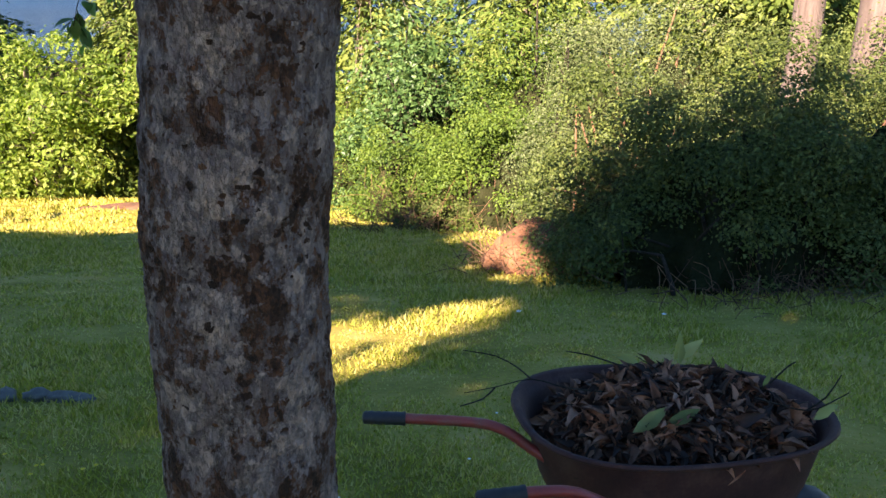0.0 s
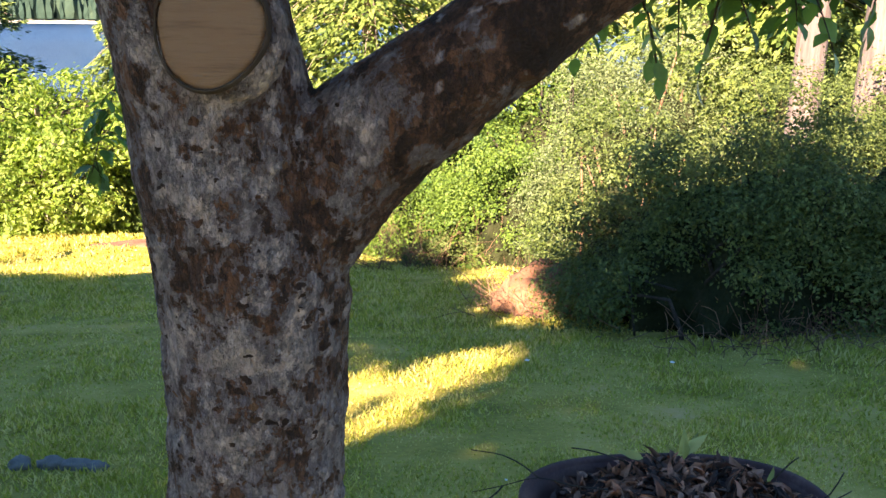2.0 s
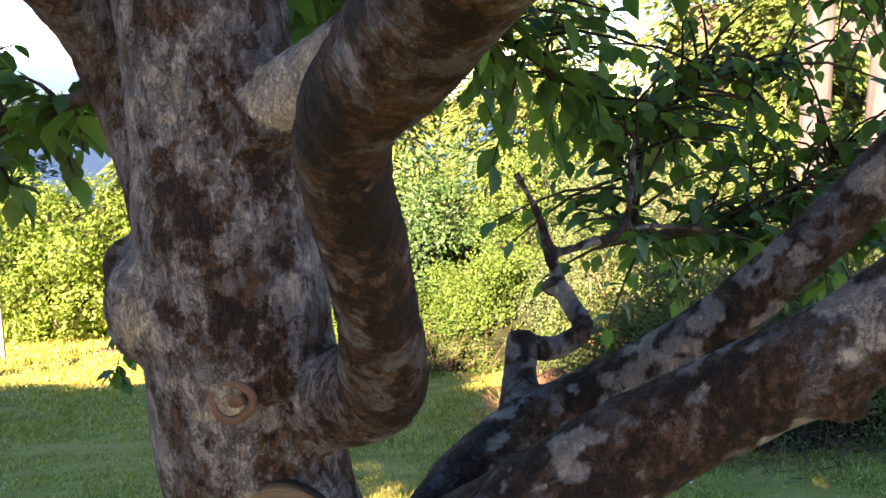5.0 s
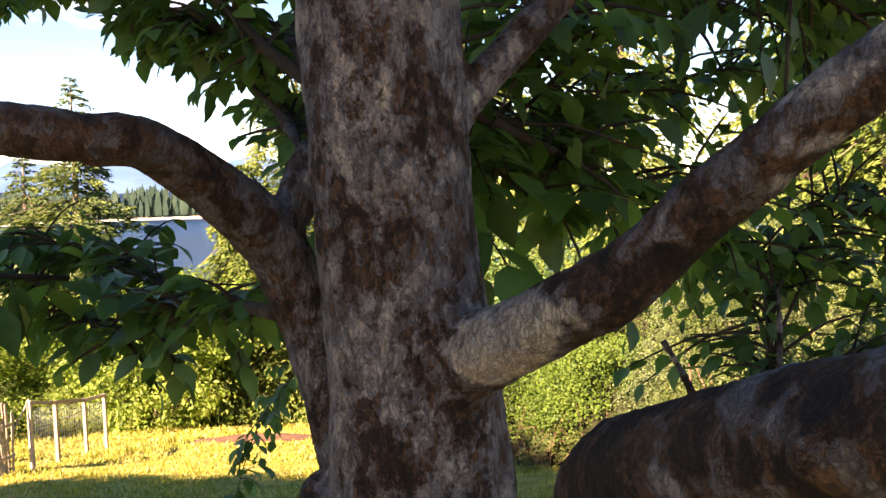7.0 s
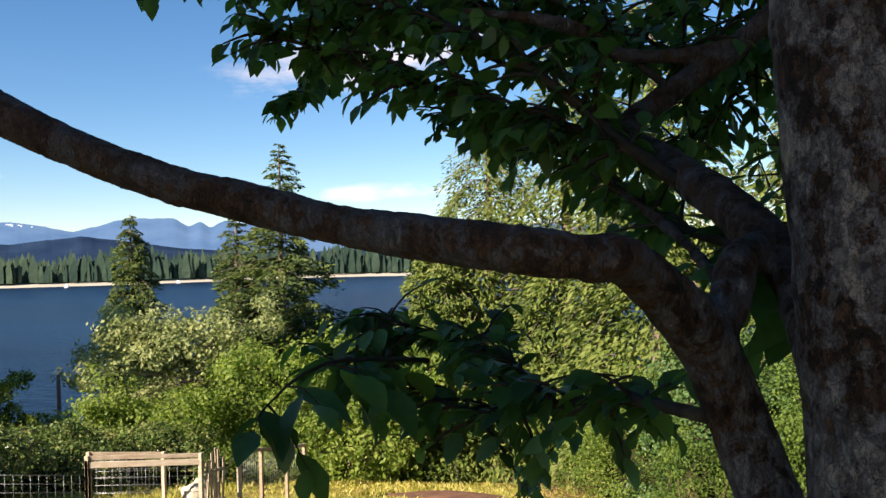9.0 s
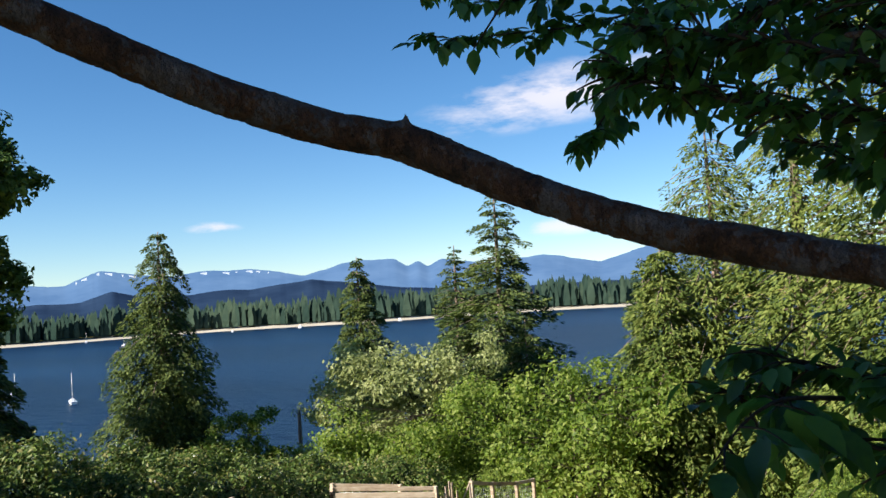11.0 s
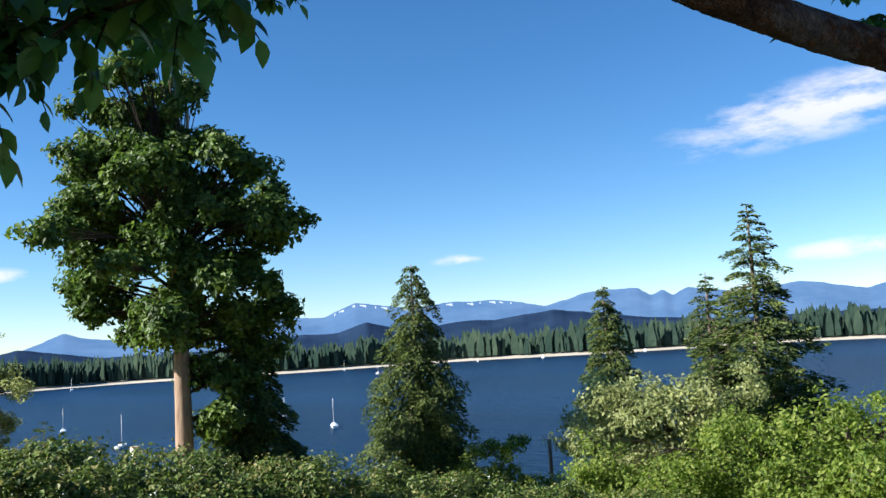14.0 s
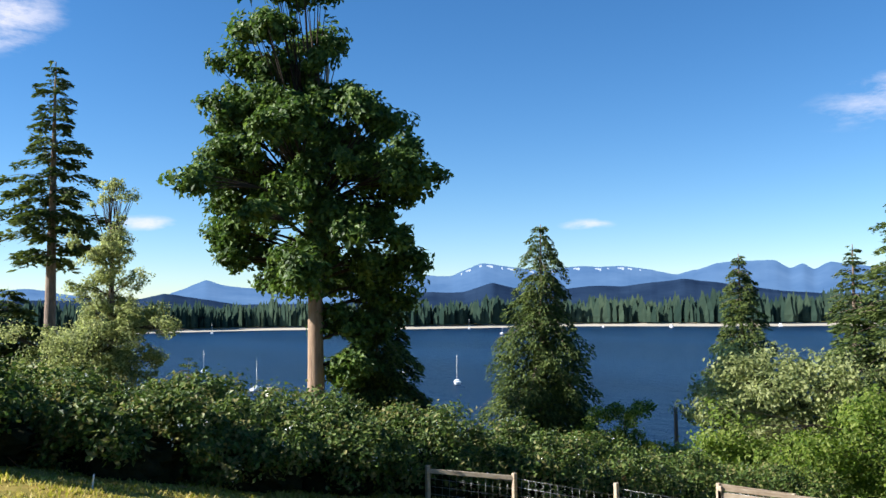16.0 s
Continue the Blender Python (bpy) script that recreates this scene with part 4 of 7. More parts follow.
for x, y, top, rad, seed in ((-9.6, 38.6, 9.4, 4.4, 31), (-6.0, 37.2, 12.5, 4.2, 32), (-11.3, 36.2, 4.0, 3.0, 33), (-2.0, 33.0, 13.0, 4.5, 34), (3.5, 30.0, 12.0, 4.2, 35), (9.0, 27.0, 12.0, 4.4, 36), (14.5, 31.0, 16.0, 4.8, 37), (19.0, 28.0, 16.0, 4.8, 38), (8.6, 21.8, 7.5, 3.2, 39), (12.6, 20.4, 8.5, 3.4, 40)):
    conifer("cedar_tree", (x, y, top), float(ground_z(x, y)), rad * 0.82, "yellow-green drooping cedar behind the shrubs", seed, "cedar", 0.6, 0.55, 8500, 0.34, ragged=0.3, group="cedars behind the shrubs")


def maple_tree():
    rng = np.random.default_rng(77)
    side = Vector((0.452, 0.892, 0))          # across the view of it
    deep = Vector((-0.892, 0.452, 0))
    base = Vector((-40.78, 20.49, -4.9))
    clumps = []
    # rows: height over the sea-facing hedge, and the crown's left and right reach there
    for z, l, r in ((18.6, -2.6, 0.8), (16.5, -3.8, 1.0), (14.4, -4.8, 0.9), (12.6, -5.2, 2.4), (11.2, -5.2, 3.9), (10.0, -5.3, 4.9), (8.8, -5.7, 5.4), (7.4, -6.0, 5.0), (6.0, -5.8, 4.6), (4.6, -4.6, 5.2), (3.0, -3.0, 4.6), (1.0, 0.6, 3.6), (-0.8, 0.9, 3.2)):
        steps = max(3, int((r - l) / 0.85))
        for q in range(steps):
            u = l + (r - l) * (q + 0.5 + rng.uniform(-0.3, 0.3)) / steps
            w = rng.normal(0, 0.26) * (r - l)
            rad = rng.uniform(0.7, 1.2)
            p = base + side * u + deep * w
            clumps.append((p.x, p.y, z + rng.uniform(-0.5, 0.5), rad, rad * 0.75))
    t = broadleaf("maple_tree", base, (-40.8, 20.45, 7.0), 0.42, clumps, "large bigleaf maple with dense dark crown and pale trunk", 78, "maple_leaf", 70000, 0.34, "tree", stem_mat="maple_bark")
    part("dead_top", tubes_mesh("dead_top", [[(-0.2, -0.1, 13.0, 0.14), (0.1, 0.5, 17.0, 0.11), (0.15, 0.65, 19.6, 0.07)]], M["fence_wood"], 0.8, 7), M["fence_wood"], t, "bare weathered dead stem")


maple_tree()
rng_t = np.random.default_rng(90)


def clumps_round(x, y, z0, z1, wide, n, rmin, rmax):
    return [(x + rng_t.normal(0, wide * 0.42), y + rng_t.normal(0, wide * 0.42), z0 + (z1 - z0) * rng_t.random(), rng_t.uniform(rmin, rmax), rng_t.uniform(rmin, rmax) * 0.8) for _ in range(n)]


broadleaf("alder_tree", on_ground(-39.4, 10.1), (-39.4, 10.1, 4.0), 0.14, clumps_round(-39.4, 10.1, -2.4, 2.4, 2.4, 62, 0.3, 0.65) + clumps_round(-39.4, 10.1, 2.0, 5.2, 1.7, 36, 0.25, 0.55) + clumps_round(-39.4, 10.1, 4.6, 7.6, 0.8, 18, 0.2, 0.4), "slender open-crowned young alder by the hedge", 41, "pale_leaf", 36000, 0.12)
broadleaf("willow_tree", on_ground(-38.6, 8.6), (-38.6, 8.6, -0.5), 0.12, clumps_round(-38.6, 8.8, -2.6, 1.6, 2.7, 60, 0.45, 0.85), "pale green bushy willow at the end of the hedge", 49, "pale_leaf", 20000, 0.14)
broadleaf("willow_tree", on_ground(-25.0, 37.9), (-25.0, 37.9, -3.0), 0.16, clumps_round(-26.0, 37.9, -7.0, -0.6, 4.2, 52, 0.8, 1.4), "silvery pale green willow below the lawn", 42, "pale_leaf", 22000, 0.23)
broadleaf("alder_tree", on_ground(-18.6, 35.8), (-18.6, 35.8, -3.6), 0.14, clumps_round(-19.4, 36.4, -7.0, -2.0, 5.6, 60, 0.8, 1.4), "bright green bushy alder below the lawn", 43, "bright_leaf", 24000, 0.22)
broadleaf("alder_tree", on_ground(-30.8, 32.0), (-30.8, 32.0, -4.2), 0.09, clumps_round(-30.8, 32.0, -5.6, -3.0, 1.8, 20, 0.4, 0.75), "small round green alder near the water", 44, "bright_leaf", 7000, 0.16)
broadleaf("alder_tree", on_ground(-14.5, 33.5), (-14.5, 33.5, -2.5), 0.14, clumps_round(-14.0, 34.5, -7.0, -1.4, 5.0, 52, 0.8, 1.4), "yellow-green alder beside the cedars", 45, "bright_leaf", 20000, 0.22)

conifer("cedar_tree", (-41.0, 24.2, 3.4), -5.6, 2.3, "dark dense cedar tucked below the maple", 46, "needle", 0.45, 0.55, 8000, 0.36, ragged=0.26, group="cedars below the lawn")
broadleaf("alder_tree", on_ground(-23.0, 33.0), (-23.0, 33.0, -4.5), 0.12, clumps_round(-23.0, 33.0, -7.0, -3.6, 4.0, 40, 0.7, 1.2), "bright green bushy alder below the lawn", 47, "bright_leaf", 15000, 0.2)
broadleaf("willow_tree", on_ground(-28.5, 31.5), (-28.5, 31.5, -5.0), 0.12, clumps_round(-28.5, 31.5, -7.0, -4.9, 4.0, 36, 0.6, 1.0), "silvery pale green willow below the lawn", 48, "pale_leaf", 13000, 0.2)

# the bramble hedge along the lower edge of the lawn
k = 0
for x, y, rx, ry, rz, mat in ((-25, 1.0, 2.6, 2.2, 1.7, "bramble_leaf"), (-23.0, 4.2, 2.6, 2.2, 1.75, "bramble_leaf"), (-22.0, 7.2, 2.4, 2.2, 1.9, "bramble_leaf"), (-21.2, 10.0, 2.4, 2.2, 2.1, "bramble_leaf"), (-20.4, 13.0, 2.4, 2.2, 2.1, "bramble_leaf"),
                              (-20.2, 16.2, 2.4, 2.2, 2.0, "bramble_leaf"), (-20.6, 19.4, 2.6, 2.3, 1.9, "bramble_leaf"), (-20.6, 23.2, 2.6, 2.4, 1.8, "bramble_leaf"), (-19.4, 27.0, 2.8, 2.4, 1.9, "bramble_leaf"),
                              (-19.2, 2.2, 2.0, 1.8, 1.55, "bramble_leaf"), (-18.7, 4.8, 1.9, 1.8, 1.5, "bramble_leaf"), (-18.9, 7.4, 1.9, 1.8, 1.6, "bramble_leaf"), (-19.6, 9.8, 1.9, 1.8, 1.7, "bramble_leaf"), (-20.5, -0.6, 2.0, 1.8, 1.5, "bramble_leaf"), (-28, 9.0, 3.2, 2.6, 1.7, "bramble_leaf"), (-27, 15, 3.2, 2.8, 1.6, "bramble_leaf"), (-26.5, 21.5, 3.2, 2.8, 1.7, "bramble_leaf")):
    k += 1
    shrub("bramble_bush", x, y, (rx, ry, rz - 0.42), "tangled bramble hedge with sunlit tops and dark sides", 100 + k, mat, 10500, 0.13, "bramble hedge", stems=50, lift=0.5, blossom=28)
# sunlit shrubs along the back of the lawn
for x, y, rx, ry, rz, mat, card, label in ((-19.0, 33.5, 2.6, 2.0, 2.4, "bright_leaf", 0.13, "bright green sunlit shrub at the lawn's edge"), (-16.8, 38.6, 2.8, 2.2, 3.0, "bright_leaf", 0.13, "bright green sunlit shrub at the lawn's edge"),
                                           (-12.6, 41.5, 2.9, 2.2, 3.2, "bright_leaf", 0.14, "yellow-green sunlit shrub at the lawn's edge"), (-8.2, 40.5, 2.9, 2.2, 3.4, "bright_leaf", 0.14, "bright green sunlit shrub at the lawn's edge"),
                                           (-5.2, 36.2, 2.8, 2.2, 3.6, "bright_leaf", 0.14, "yellow-green sunlit shrub at the lawn's edge"), (-3.4, 31.5, 2.6, 2.2, 3.6, "bright_leaf", 0.13, "bright green sunlit shrub at the lawn's edge"),
                                           (-2.0, 27.6, 2.4, 2.0, 4.2, "bright_leaf", 0.13, "yellow-green sunlit shrub at the lawn's edge"), (0.4, 25.0, 2.6, 2.2, 5.6, "broad_leaf", 0.22, "dark broad-leaved maple sapling behind the shrubs"),
                                           (3.2, 22.4, 2.6, 2.2, 5.8, "lime_leaf", 0.13, "lime-green sunlit shrub at the lawn's edge"), (5.0, 18.8, 2.3, 2.0, 5.2, "grey_leaf", 0.09, "silvery grey-green shrub behind the bush"),
                                           (7.8, 17.4, 2.4, 2.0, 5.4, "bush_leaf", 0.11, "green sunlit shrub behind the bush"), (11.0, 15.0, 2.6, 2.2, 5.0, "bush_leaf", 0.11, "green sunlit shrub behind the bush"),
                                           (6.6, 12.9, 1.5, 1.0, 3.9, "bush_leaf", 0.08, "fresh green shrub before the bare trunks"),
                                           (1.9, 18.2, 1.7, 1.4, 2.9, "lime_leaf", 0.11, "lime-green sunlit shrub at the lawn's edge"), (-0.2, 21.2, 1.6, 1.4, 2.5, "lime_leaf", 0.11, "lime-green sunlit shrub at the lawn's edge"), (3.2, 15.6, 1.5, 1.3, 3.9, "grey_leaf", 0.08, "silvery grey-green shrub beside the bush")):
    k += 1
    shrub("shrub", x, y, (rx, ry, rz), label, 100 + k, mat, int(18500 * (0.13 / card) ** 0.6), card * 0.68, "shrubs behind the lawn")
# the big dark bush beside the lawn
shrub("bush", 3.7, 9.9, (2.0, 1.5, 2.75), "big dense dark green bush shading the grass", 301, "bush_leaf", 50400, 0.05, "dense bushes", 60)
shrub("bush", 5.8, 10.2, (1.9, 1.6, 3.0), "big dense dark green bush shading the grass", 302, "bush_leaf", 36400, 0.05, "dense bushes", 50)
shrub("bush", 2.9, 12.3, (1.3, 1.2, 3.0), "leafy green bush above bare red earth", 303, "bush_leaf", 18000, 0.06, "dense bushes", 40)
shrub("bush", 7.6, 10.6, (1.7, 1.5, 3.1), "big dense dark green bush shading the grass", 304, "bush_leaf", 18000, 0.06, "dense bushes", 40)
shrub("bush", 0.71, 18.09, (1.25, 0.8, 0.85), "low dark green bush beside the earth bank", 305, "bush_leaf", 9000, 0.06, "dense bushes", 24)
for x, y, r in ((6.3, 14.85, 0.27), (6.85, 13.6, 0.33)):
    t = thing("dead_tree", on_ground(x, y), "bare weathered pinkish cedar trunk behind the bush", "tree trunk", "bare trunks")
    part("trunk", tubes_mesh("trunk", [[(0, 0, -0.4, r * 1.3), (0.03, 0, 2.5, r), (0.05, 0.04, 6.5, r * 0.8), (0.0, 0.1, 12, r * 0.55)]], M["snag"], 0.5, 14), M["snag"], t)
shade_trees()

# ---------------------------------------------------------------- the mottled tree that the camera rises beside
TRUNK = [(-0.160, 0.775, 0.0, 0.098), (-0.160, 0.775, 0.25, 0.082), (-0.162, 0.773, 0.7, 0.071), (-0.166, 0.770, 1.2, 0.067), (-0.172, 0.770, 1.5, 0.069), (-0.163, 0.768, 1.70, 0.068), (-0.163, 0.763, 1.80, 0.069), (-0.180, 0.752, 1.93, 0.062),
         (-0.188, 0.728, 2.03, 0.058), (-0.190, 0.718, 2.11, 0.056), (-0.193, 0.712, 2.19, 0.051), (-0.199, 0.710, 2.27, 0.0465), (-0.205, 0.710, 2.37, 0.047), (-0.212, 0.712, 2.50, 0.044), (-0.225, 0.72, 2.75, 0.036), (-0.235, 0.74, 3.1, 0.026), (-0.25, 0.76, 3.5, 0.014)]
LEFT_LIMB = [(-0.239, 0.778, 2.106, 0.0260), (-0.255, 0.798, 2.151, 0.0245), (-0.268, 0.808, 2.189, 0.0225), (-0.280, 0.808, 2.226, 0.0220), (-0.295, 0.797, 2.266, 0.0235), (-0.315, 0.766, 2.298, 0.0215), (-0.333, 0.734, 2.321, 0.0187), (-0.348, 0.702, 2.335, 0.0172), (-0.366, 0.681, 2.336, 0.0162), (-0.430, 0.676, 2.346, 0.0146), (-0.521, 0.698, 2.359, 0.0147), (-0.600, 0.708, 2.378, 0.0152), (-0.670, 0.703, 2.397, 0.0156), (-0.740, 0.702, 2.423, 0.0153), (-0.822, 0.702, 2.460, 0.0166), (-0.886, 0.698, 2.492, 0.0176), (-0.948, 0.650, 2.512, 0.0173), (-1.016, 0.581, 2.545, 0.0173), (-1.064, 0.531, 2.574, 0.0166), (-1.109, 0.478, 2.606, 0.0169), (-1.136, 0.441, 2.622, 0.0176), (-1.162, 0.405, 2.643, 0.0170), (-1.200, 0.370, 2.671, 0.0154), (-1.300, 0.300, 2.741, 0.0115), (-1.500, 0.150, 2.851, 0.0077)]
SIDE_LIMB = [(-1.150, 0.415, 2.634, 0.0105), (-1.192, 0.394, 2.636, 0.0078), (-1.244, 0.376, 2.646, 0.0067), (-1.330, 0.354, 2.667, 0.0064), (-1.419, 0.328, 2.710, 0.0056), (-1.513, 0.297, 2.760, 0.0045)]
LEFT_UP = [(-0.215, 0.765, 2.245, 0.0240), (-0.232, 0.865, 2.315, 0.0215), (-0.272, 0.960, 2.370, 0.0200), (-0.330, 1.085, 2.425, 0.0190), (-0.385, 1.200, 2.477, 0.0170), (-0.330, 1.240, 2.528, 0.0150), (-0.255, 1.260, 2.580, 0.0145), (-0.181, 1.270, 2.653, 0.0130), (-0.10, 1.30, 2.78, 0.009)]
LEFT_SPUR = [(-0.295, 0.797, 2.266, 0.0160), (-0.282, 0.811, 2.299, 0.0165), (-0.274, 0.838, 2.327, 0.0165), (-0.256, 0.880, 2.338, 0.0160), (-0.236, 0.90, 2.335, 0.0150)]
FORK_LIMB = [(-0.255, 1.260, 2.580, 0.0110), (-0.320, 1.250, 2.572, 0.0105), (-0.395, 1.231, 2.577, 0.0095), (-0.430, 1.220, 2.604, 0.0085), (-0.490, 1.203, 2.622, 0.0070), (-0.58, 1.20, 2.64, 0.005)]
FORK_TWIG = [(-0.385, 1.200, 2.477, 0.0085), (-0.440, 1.222, 2.520, 0.0065), (-0.496, 1.238, 2.558, 0.0058), (-0.577, 1.270, 2.603, 0.0050), (-0.628, 1.265, 2.644, 0.0042), (-0.72, 1.27, 2.69, 0.003)]
LOW_TWIG = [(-0.285, 0.830, 2.310, 0.0080), (-0.315, 0.950, 2.345, 0.0066), (-0.366, 1.058, 2.388, 0.0060), (-0.432, 1.145, 2.439, 0.0052), (-0.485, 1.180, 2.486, 0.0045), (-0.57, 1.22, 2.52, 0.003)]
NEAR_LIMB = [(-0.165, 0.735, 2.022, 0.0300), (-0.124, 0.692, 2.046, 0.0300), (-0.101, 0.654, 2.064, 0.0262), (-0.096, 0.620, 2.088, 0.0226), (-0.097, 0.580, 2.128, 0.0196), (-0.102, 0.530, 2.178, 0.0181), (-0.100, 0.490, 2.208, 0.0172), (-0.082, 0.445, 2.227, 0.0192), (-0.065, 0.402, 2.245, 0.0189), (-0.048, 0.369, 2.259, 0.0188), (-0.021, 0.338, 2.278, 0.0184), (0.034, 0.290, 2.312, 0.0178), (0.134, 0.220, 2.377, 0.0165), (0.304, 0.100, 2.487, 0.0140), (0.554, -0.100, 2.617, 0.0102)]
RIGHT_LIMB = [(-0.190, 0.70, 2.185, 0.026), (-0.155, 0.678, 2.212, 0.0232), (-0.122, 0.652, 2.232, 0.0208), (-0.083, 0.620, 2.257, 0.0192), (-0.059, 0.600, 2.282, 0.0170), (-0.038, 0.580, 2.304, 0.0156), (-0.010, 0.560, 2.330, 0.0149), (0.03, 0.535, 2.362, 0.0140), (0.11, 0.49, 2.42, 0.0125), (0.25, 0.42, 2.52, 0.010), (0.45, 0.33, 2.66, 0.006)]
LIMB_FRONT = [(-0.150, 0.765, 1.80, 0.050), (-0.106, 0.762, 1.860, 0.0500), (-0.057, 0.752, 1.905, 0.0455), (-0.013, 0.746, 1.939, 0.0415), (0.046, 0.740, 1.985, 0.0365), (0.098, 0.726, 2.022, 0.0320), (0.142, 0.708, 2.053, 0.0303), (0.183, 0.690, 2.086, 0.0300), (0.24, 0.67, 2.15, 0.0275), (0.34, 0.63, 2.27, 0.023), (0.5, 0.56, 2.45, 0.016), (0.75, 0.45, 2.7, 0.009)]
LIMB_BACK = [(-0.11, 0.775, 1.865, 0.036), (-0.06, 0.83, 1.905, 0.0315), (0.0, 0.885, 1.946, 0.0275), (0.059, 0.90, 1.970, 0.0255), (0.122, 0.880, 2.013, 0.0247), (0.180, 0.860, 2.071, 0.0235), (0.217, 0.850, 2.110, 0.0222), (0.259, 0.840, 2.162, 0.0208), (0.32, 0.83, 2.24, 0.019), (0.42, 0.84, 2.36, 0.015), (0.6, 0.9, 2.55, 0.009)]
RIGHT_UP = [(-0.2, 0.71, 2.30, 0.017), (-0.165, 0.72, 2.345, 0.0125), (-0.13, 0.735, 2.385, 0.0115), (-0.08, 0.76, 2.44, 0.010), (0.0, 0.8, 2.53, 0.008), (0.12, 0.86, 2.66, 0.005)]


def blob(bm, at, radii, sub=3):
    bmesh.ops.create_icosphere(bm, subdivisions=sub, radius=1, matrix=Matrix.Translation(at) @ Matrix.Diagonal((*radii, 1)))


def bark_mesh():
    """Trunk and main limbs grown together, with flaking plates and rows of old sap-sucker pits."""
    bm = bmesh.new()
    for pts in (TRUNK, LEFT_LIMB, SIDE_LIMB, LEFT_UP, LEFT_SPUR, FORK_LIMB, FORK_TWIG, LOW_TWIG, NEAR_LIMB, RIGHT_LIMB, LIMB_FRONT, LIMB_BACK, RIGHT_UP):
        v, f, lo, hi = tube_arrays(pts, 0.012, 24)
        vs = [bm.verts.new(p) for p in v]
        for q in np.vstack([f[:, [0, 1, 2]], f[:, [0, 2, 3]], lo, hi]):
            bm.faces.new([vs[i] for i in q])
    # burl, cut collars, knots and stubs
    blob(bm, (-0.238, 0.700, 2.098), (0.022, 0.024, 0.034))
    blob(bm, (-0.252, 0.712, 2.118), (0.012, 0.016, 0.02))
    blob(bm, CUT_AT + CUT_DIR * -0.016, (0.042, 0.022, 0.044))
    blob(bm, SWIRL_AT + Vector((0, 0.006, 0)), (0.0215, 0.010, 0.0215))
    blob(bm, (-0.197, 0.668, 2.312), (0.013, 0.008, 0.012))
    blob(bm, (-0.700, 0.700, 2.400), (0.012, 0.010, 0.009))
    blob(bm, (-0.884, 0.692, 2.512), (0.004, 0.004, 0.009), 2)
    blob(bm, (-1.112, 0.472, 2.628), (0.0025, 0.0025, 0.012), 2)
    blob(bm, (0.030, 0.727, 1.948), (0.017, 0.018, 0.018))
    blob(bm, (0.012, 0.722, 1.936), (0.012, 0.012, 0.010))
    blob(bm, (0.165, 0.690, 2.04), (0.018, 0.016, 0.012))
    blob(bm, (0.047, 1.045, 2.033), (0.013, 0.011, 0.010))
    blob(bm, (-0.0735, 0.380, 2.250), (0.0095, 0.0085, 0.0095))
    for pts in ([(0.0, 0.90, 1.955, 0.018), (0.004, 0.935, 1.985, 0.015), (0.008, 0.962, 2.008, 0.0145)], [(0.009, 0.979, 1.995, 0.0130), (0.036, 0.988, 1.987, 0.0105), (0.071, 1.009, 2.000, 0.0095), (0.059, 1.043, 2.025, 0.0088), (0.047, 1.069, 2.059, 0.0078), (0.039, 1.094, 2.095, 0.0062), (0.019, 1.131, 2.138, 0.0050)],
                [(0.049, 1.069, 2.061, 0.0060), (0.091, 1.110, 2.065, 0.0056), (0.136, 1.151, 2.073, 0.0050), (0.157, 1.198, 2.122, 0.0045), (0.171, 1.256, 2.176, 0.0038)],
                [(0.136, 1.151, 2.073, 0.0040), (0.183, 1.190, 2.072, 0.0036), (0.253, 1.248, 2.060, 0.0030)]):
        v, f, lo, hi = tube_arrays(pts, 0.008, 14)
        vs = [bm.verts.new(p) for p in v]
        for q in np.vstack([f[:, [0, 1, 2]], f[:, [0, 2, 3]], lo, hi]):
            bm.faces.new([vs[i] for i in q])
    me = bpy.data.meshes.new("trunk_rough")
    bm.to_mesh(me)
    bm.free()
    ob = new("trunk_rough", me)
    rm = ob.modifiers.new("grow_together", "REMESH")
    rm.mode, rm.voxel_size = "VOXEL", 0.0038
    sm = ob.modifiers.new("ease", "SMOOTH")
    sm.factor, sm.iterations = 0.6, 7
    ev = ob.evaluated_get(bpy.context.evaluated_depsgraph_get())
    done = bpy.data.meshes.new_from_object(ev)
    bpy.data.objects.remove(ob)
    n = len(done.vertices)
    co, nr = np.empty(n * 3, np.float32), np.empty(n * 3, np.float32)
    done.vertices.foreach_get("co", co)
    done.vertices.foreach_get("normal", nr)
    co, nr = co.reshape(-1, 3).astype(float), nr.reshape(-1, 3).astype(float)
    z = co[:, 2]
    warp = np.stack([value_noise(co * 70, 1), value_noise(co * 70, 2), value_noise(co * 70, 3)], 1)
    low = np.clip((1.93 - z) / 0.16, 0, 1)            # the pitted lower trunk
    q = co * np.array((84, 84, 58)) + warp * 0.6
    v1, e1 = cells(q, 3)                               # small plates
    v2, e2 = cells(co * np.array((36, 36, 25)) + warp * 0.6, 13)   # broad flakes
    tone = value_noise(co * 9, 5)
    patch = 0.35 + 0.06 * tone + 0.045 * low
    pale = np.clip((v2 - 0.74) / 0.04, 0, 1) * np.clip((e2 - 0.05) / 0.08, 0, 1) * (1 - low)
    patch += 0.22 * pale
    rim = np.exp(-(e1 / 0.09) ** 2)
    rim2 = np.exp(-(e2 / 0.07) ** 2)
    near_pale = np.linalg.norm((co - np.array((-0.134, 0.645, 2.230))) / np.array((0.029, 0.06, 0.026)), axis=1)
    scar = np.clip((1.15 - near_pale + 0.5 * value_noise(co * 38, 8) + 0.35 * value_noise(co * 110, 18)) * 14, 0, 1)
    patch = patch * (1 - scar) + 0.80 * scar
    size = np.where(z < 1.95, 1.0, 0.62)
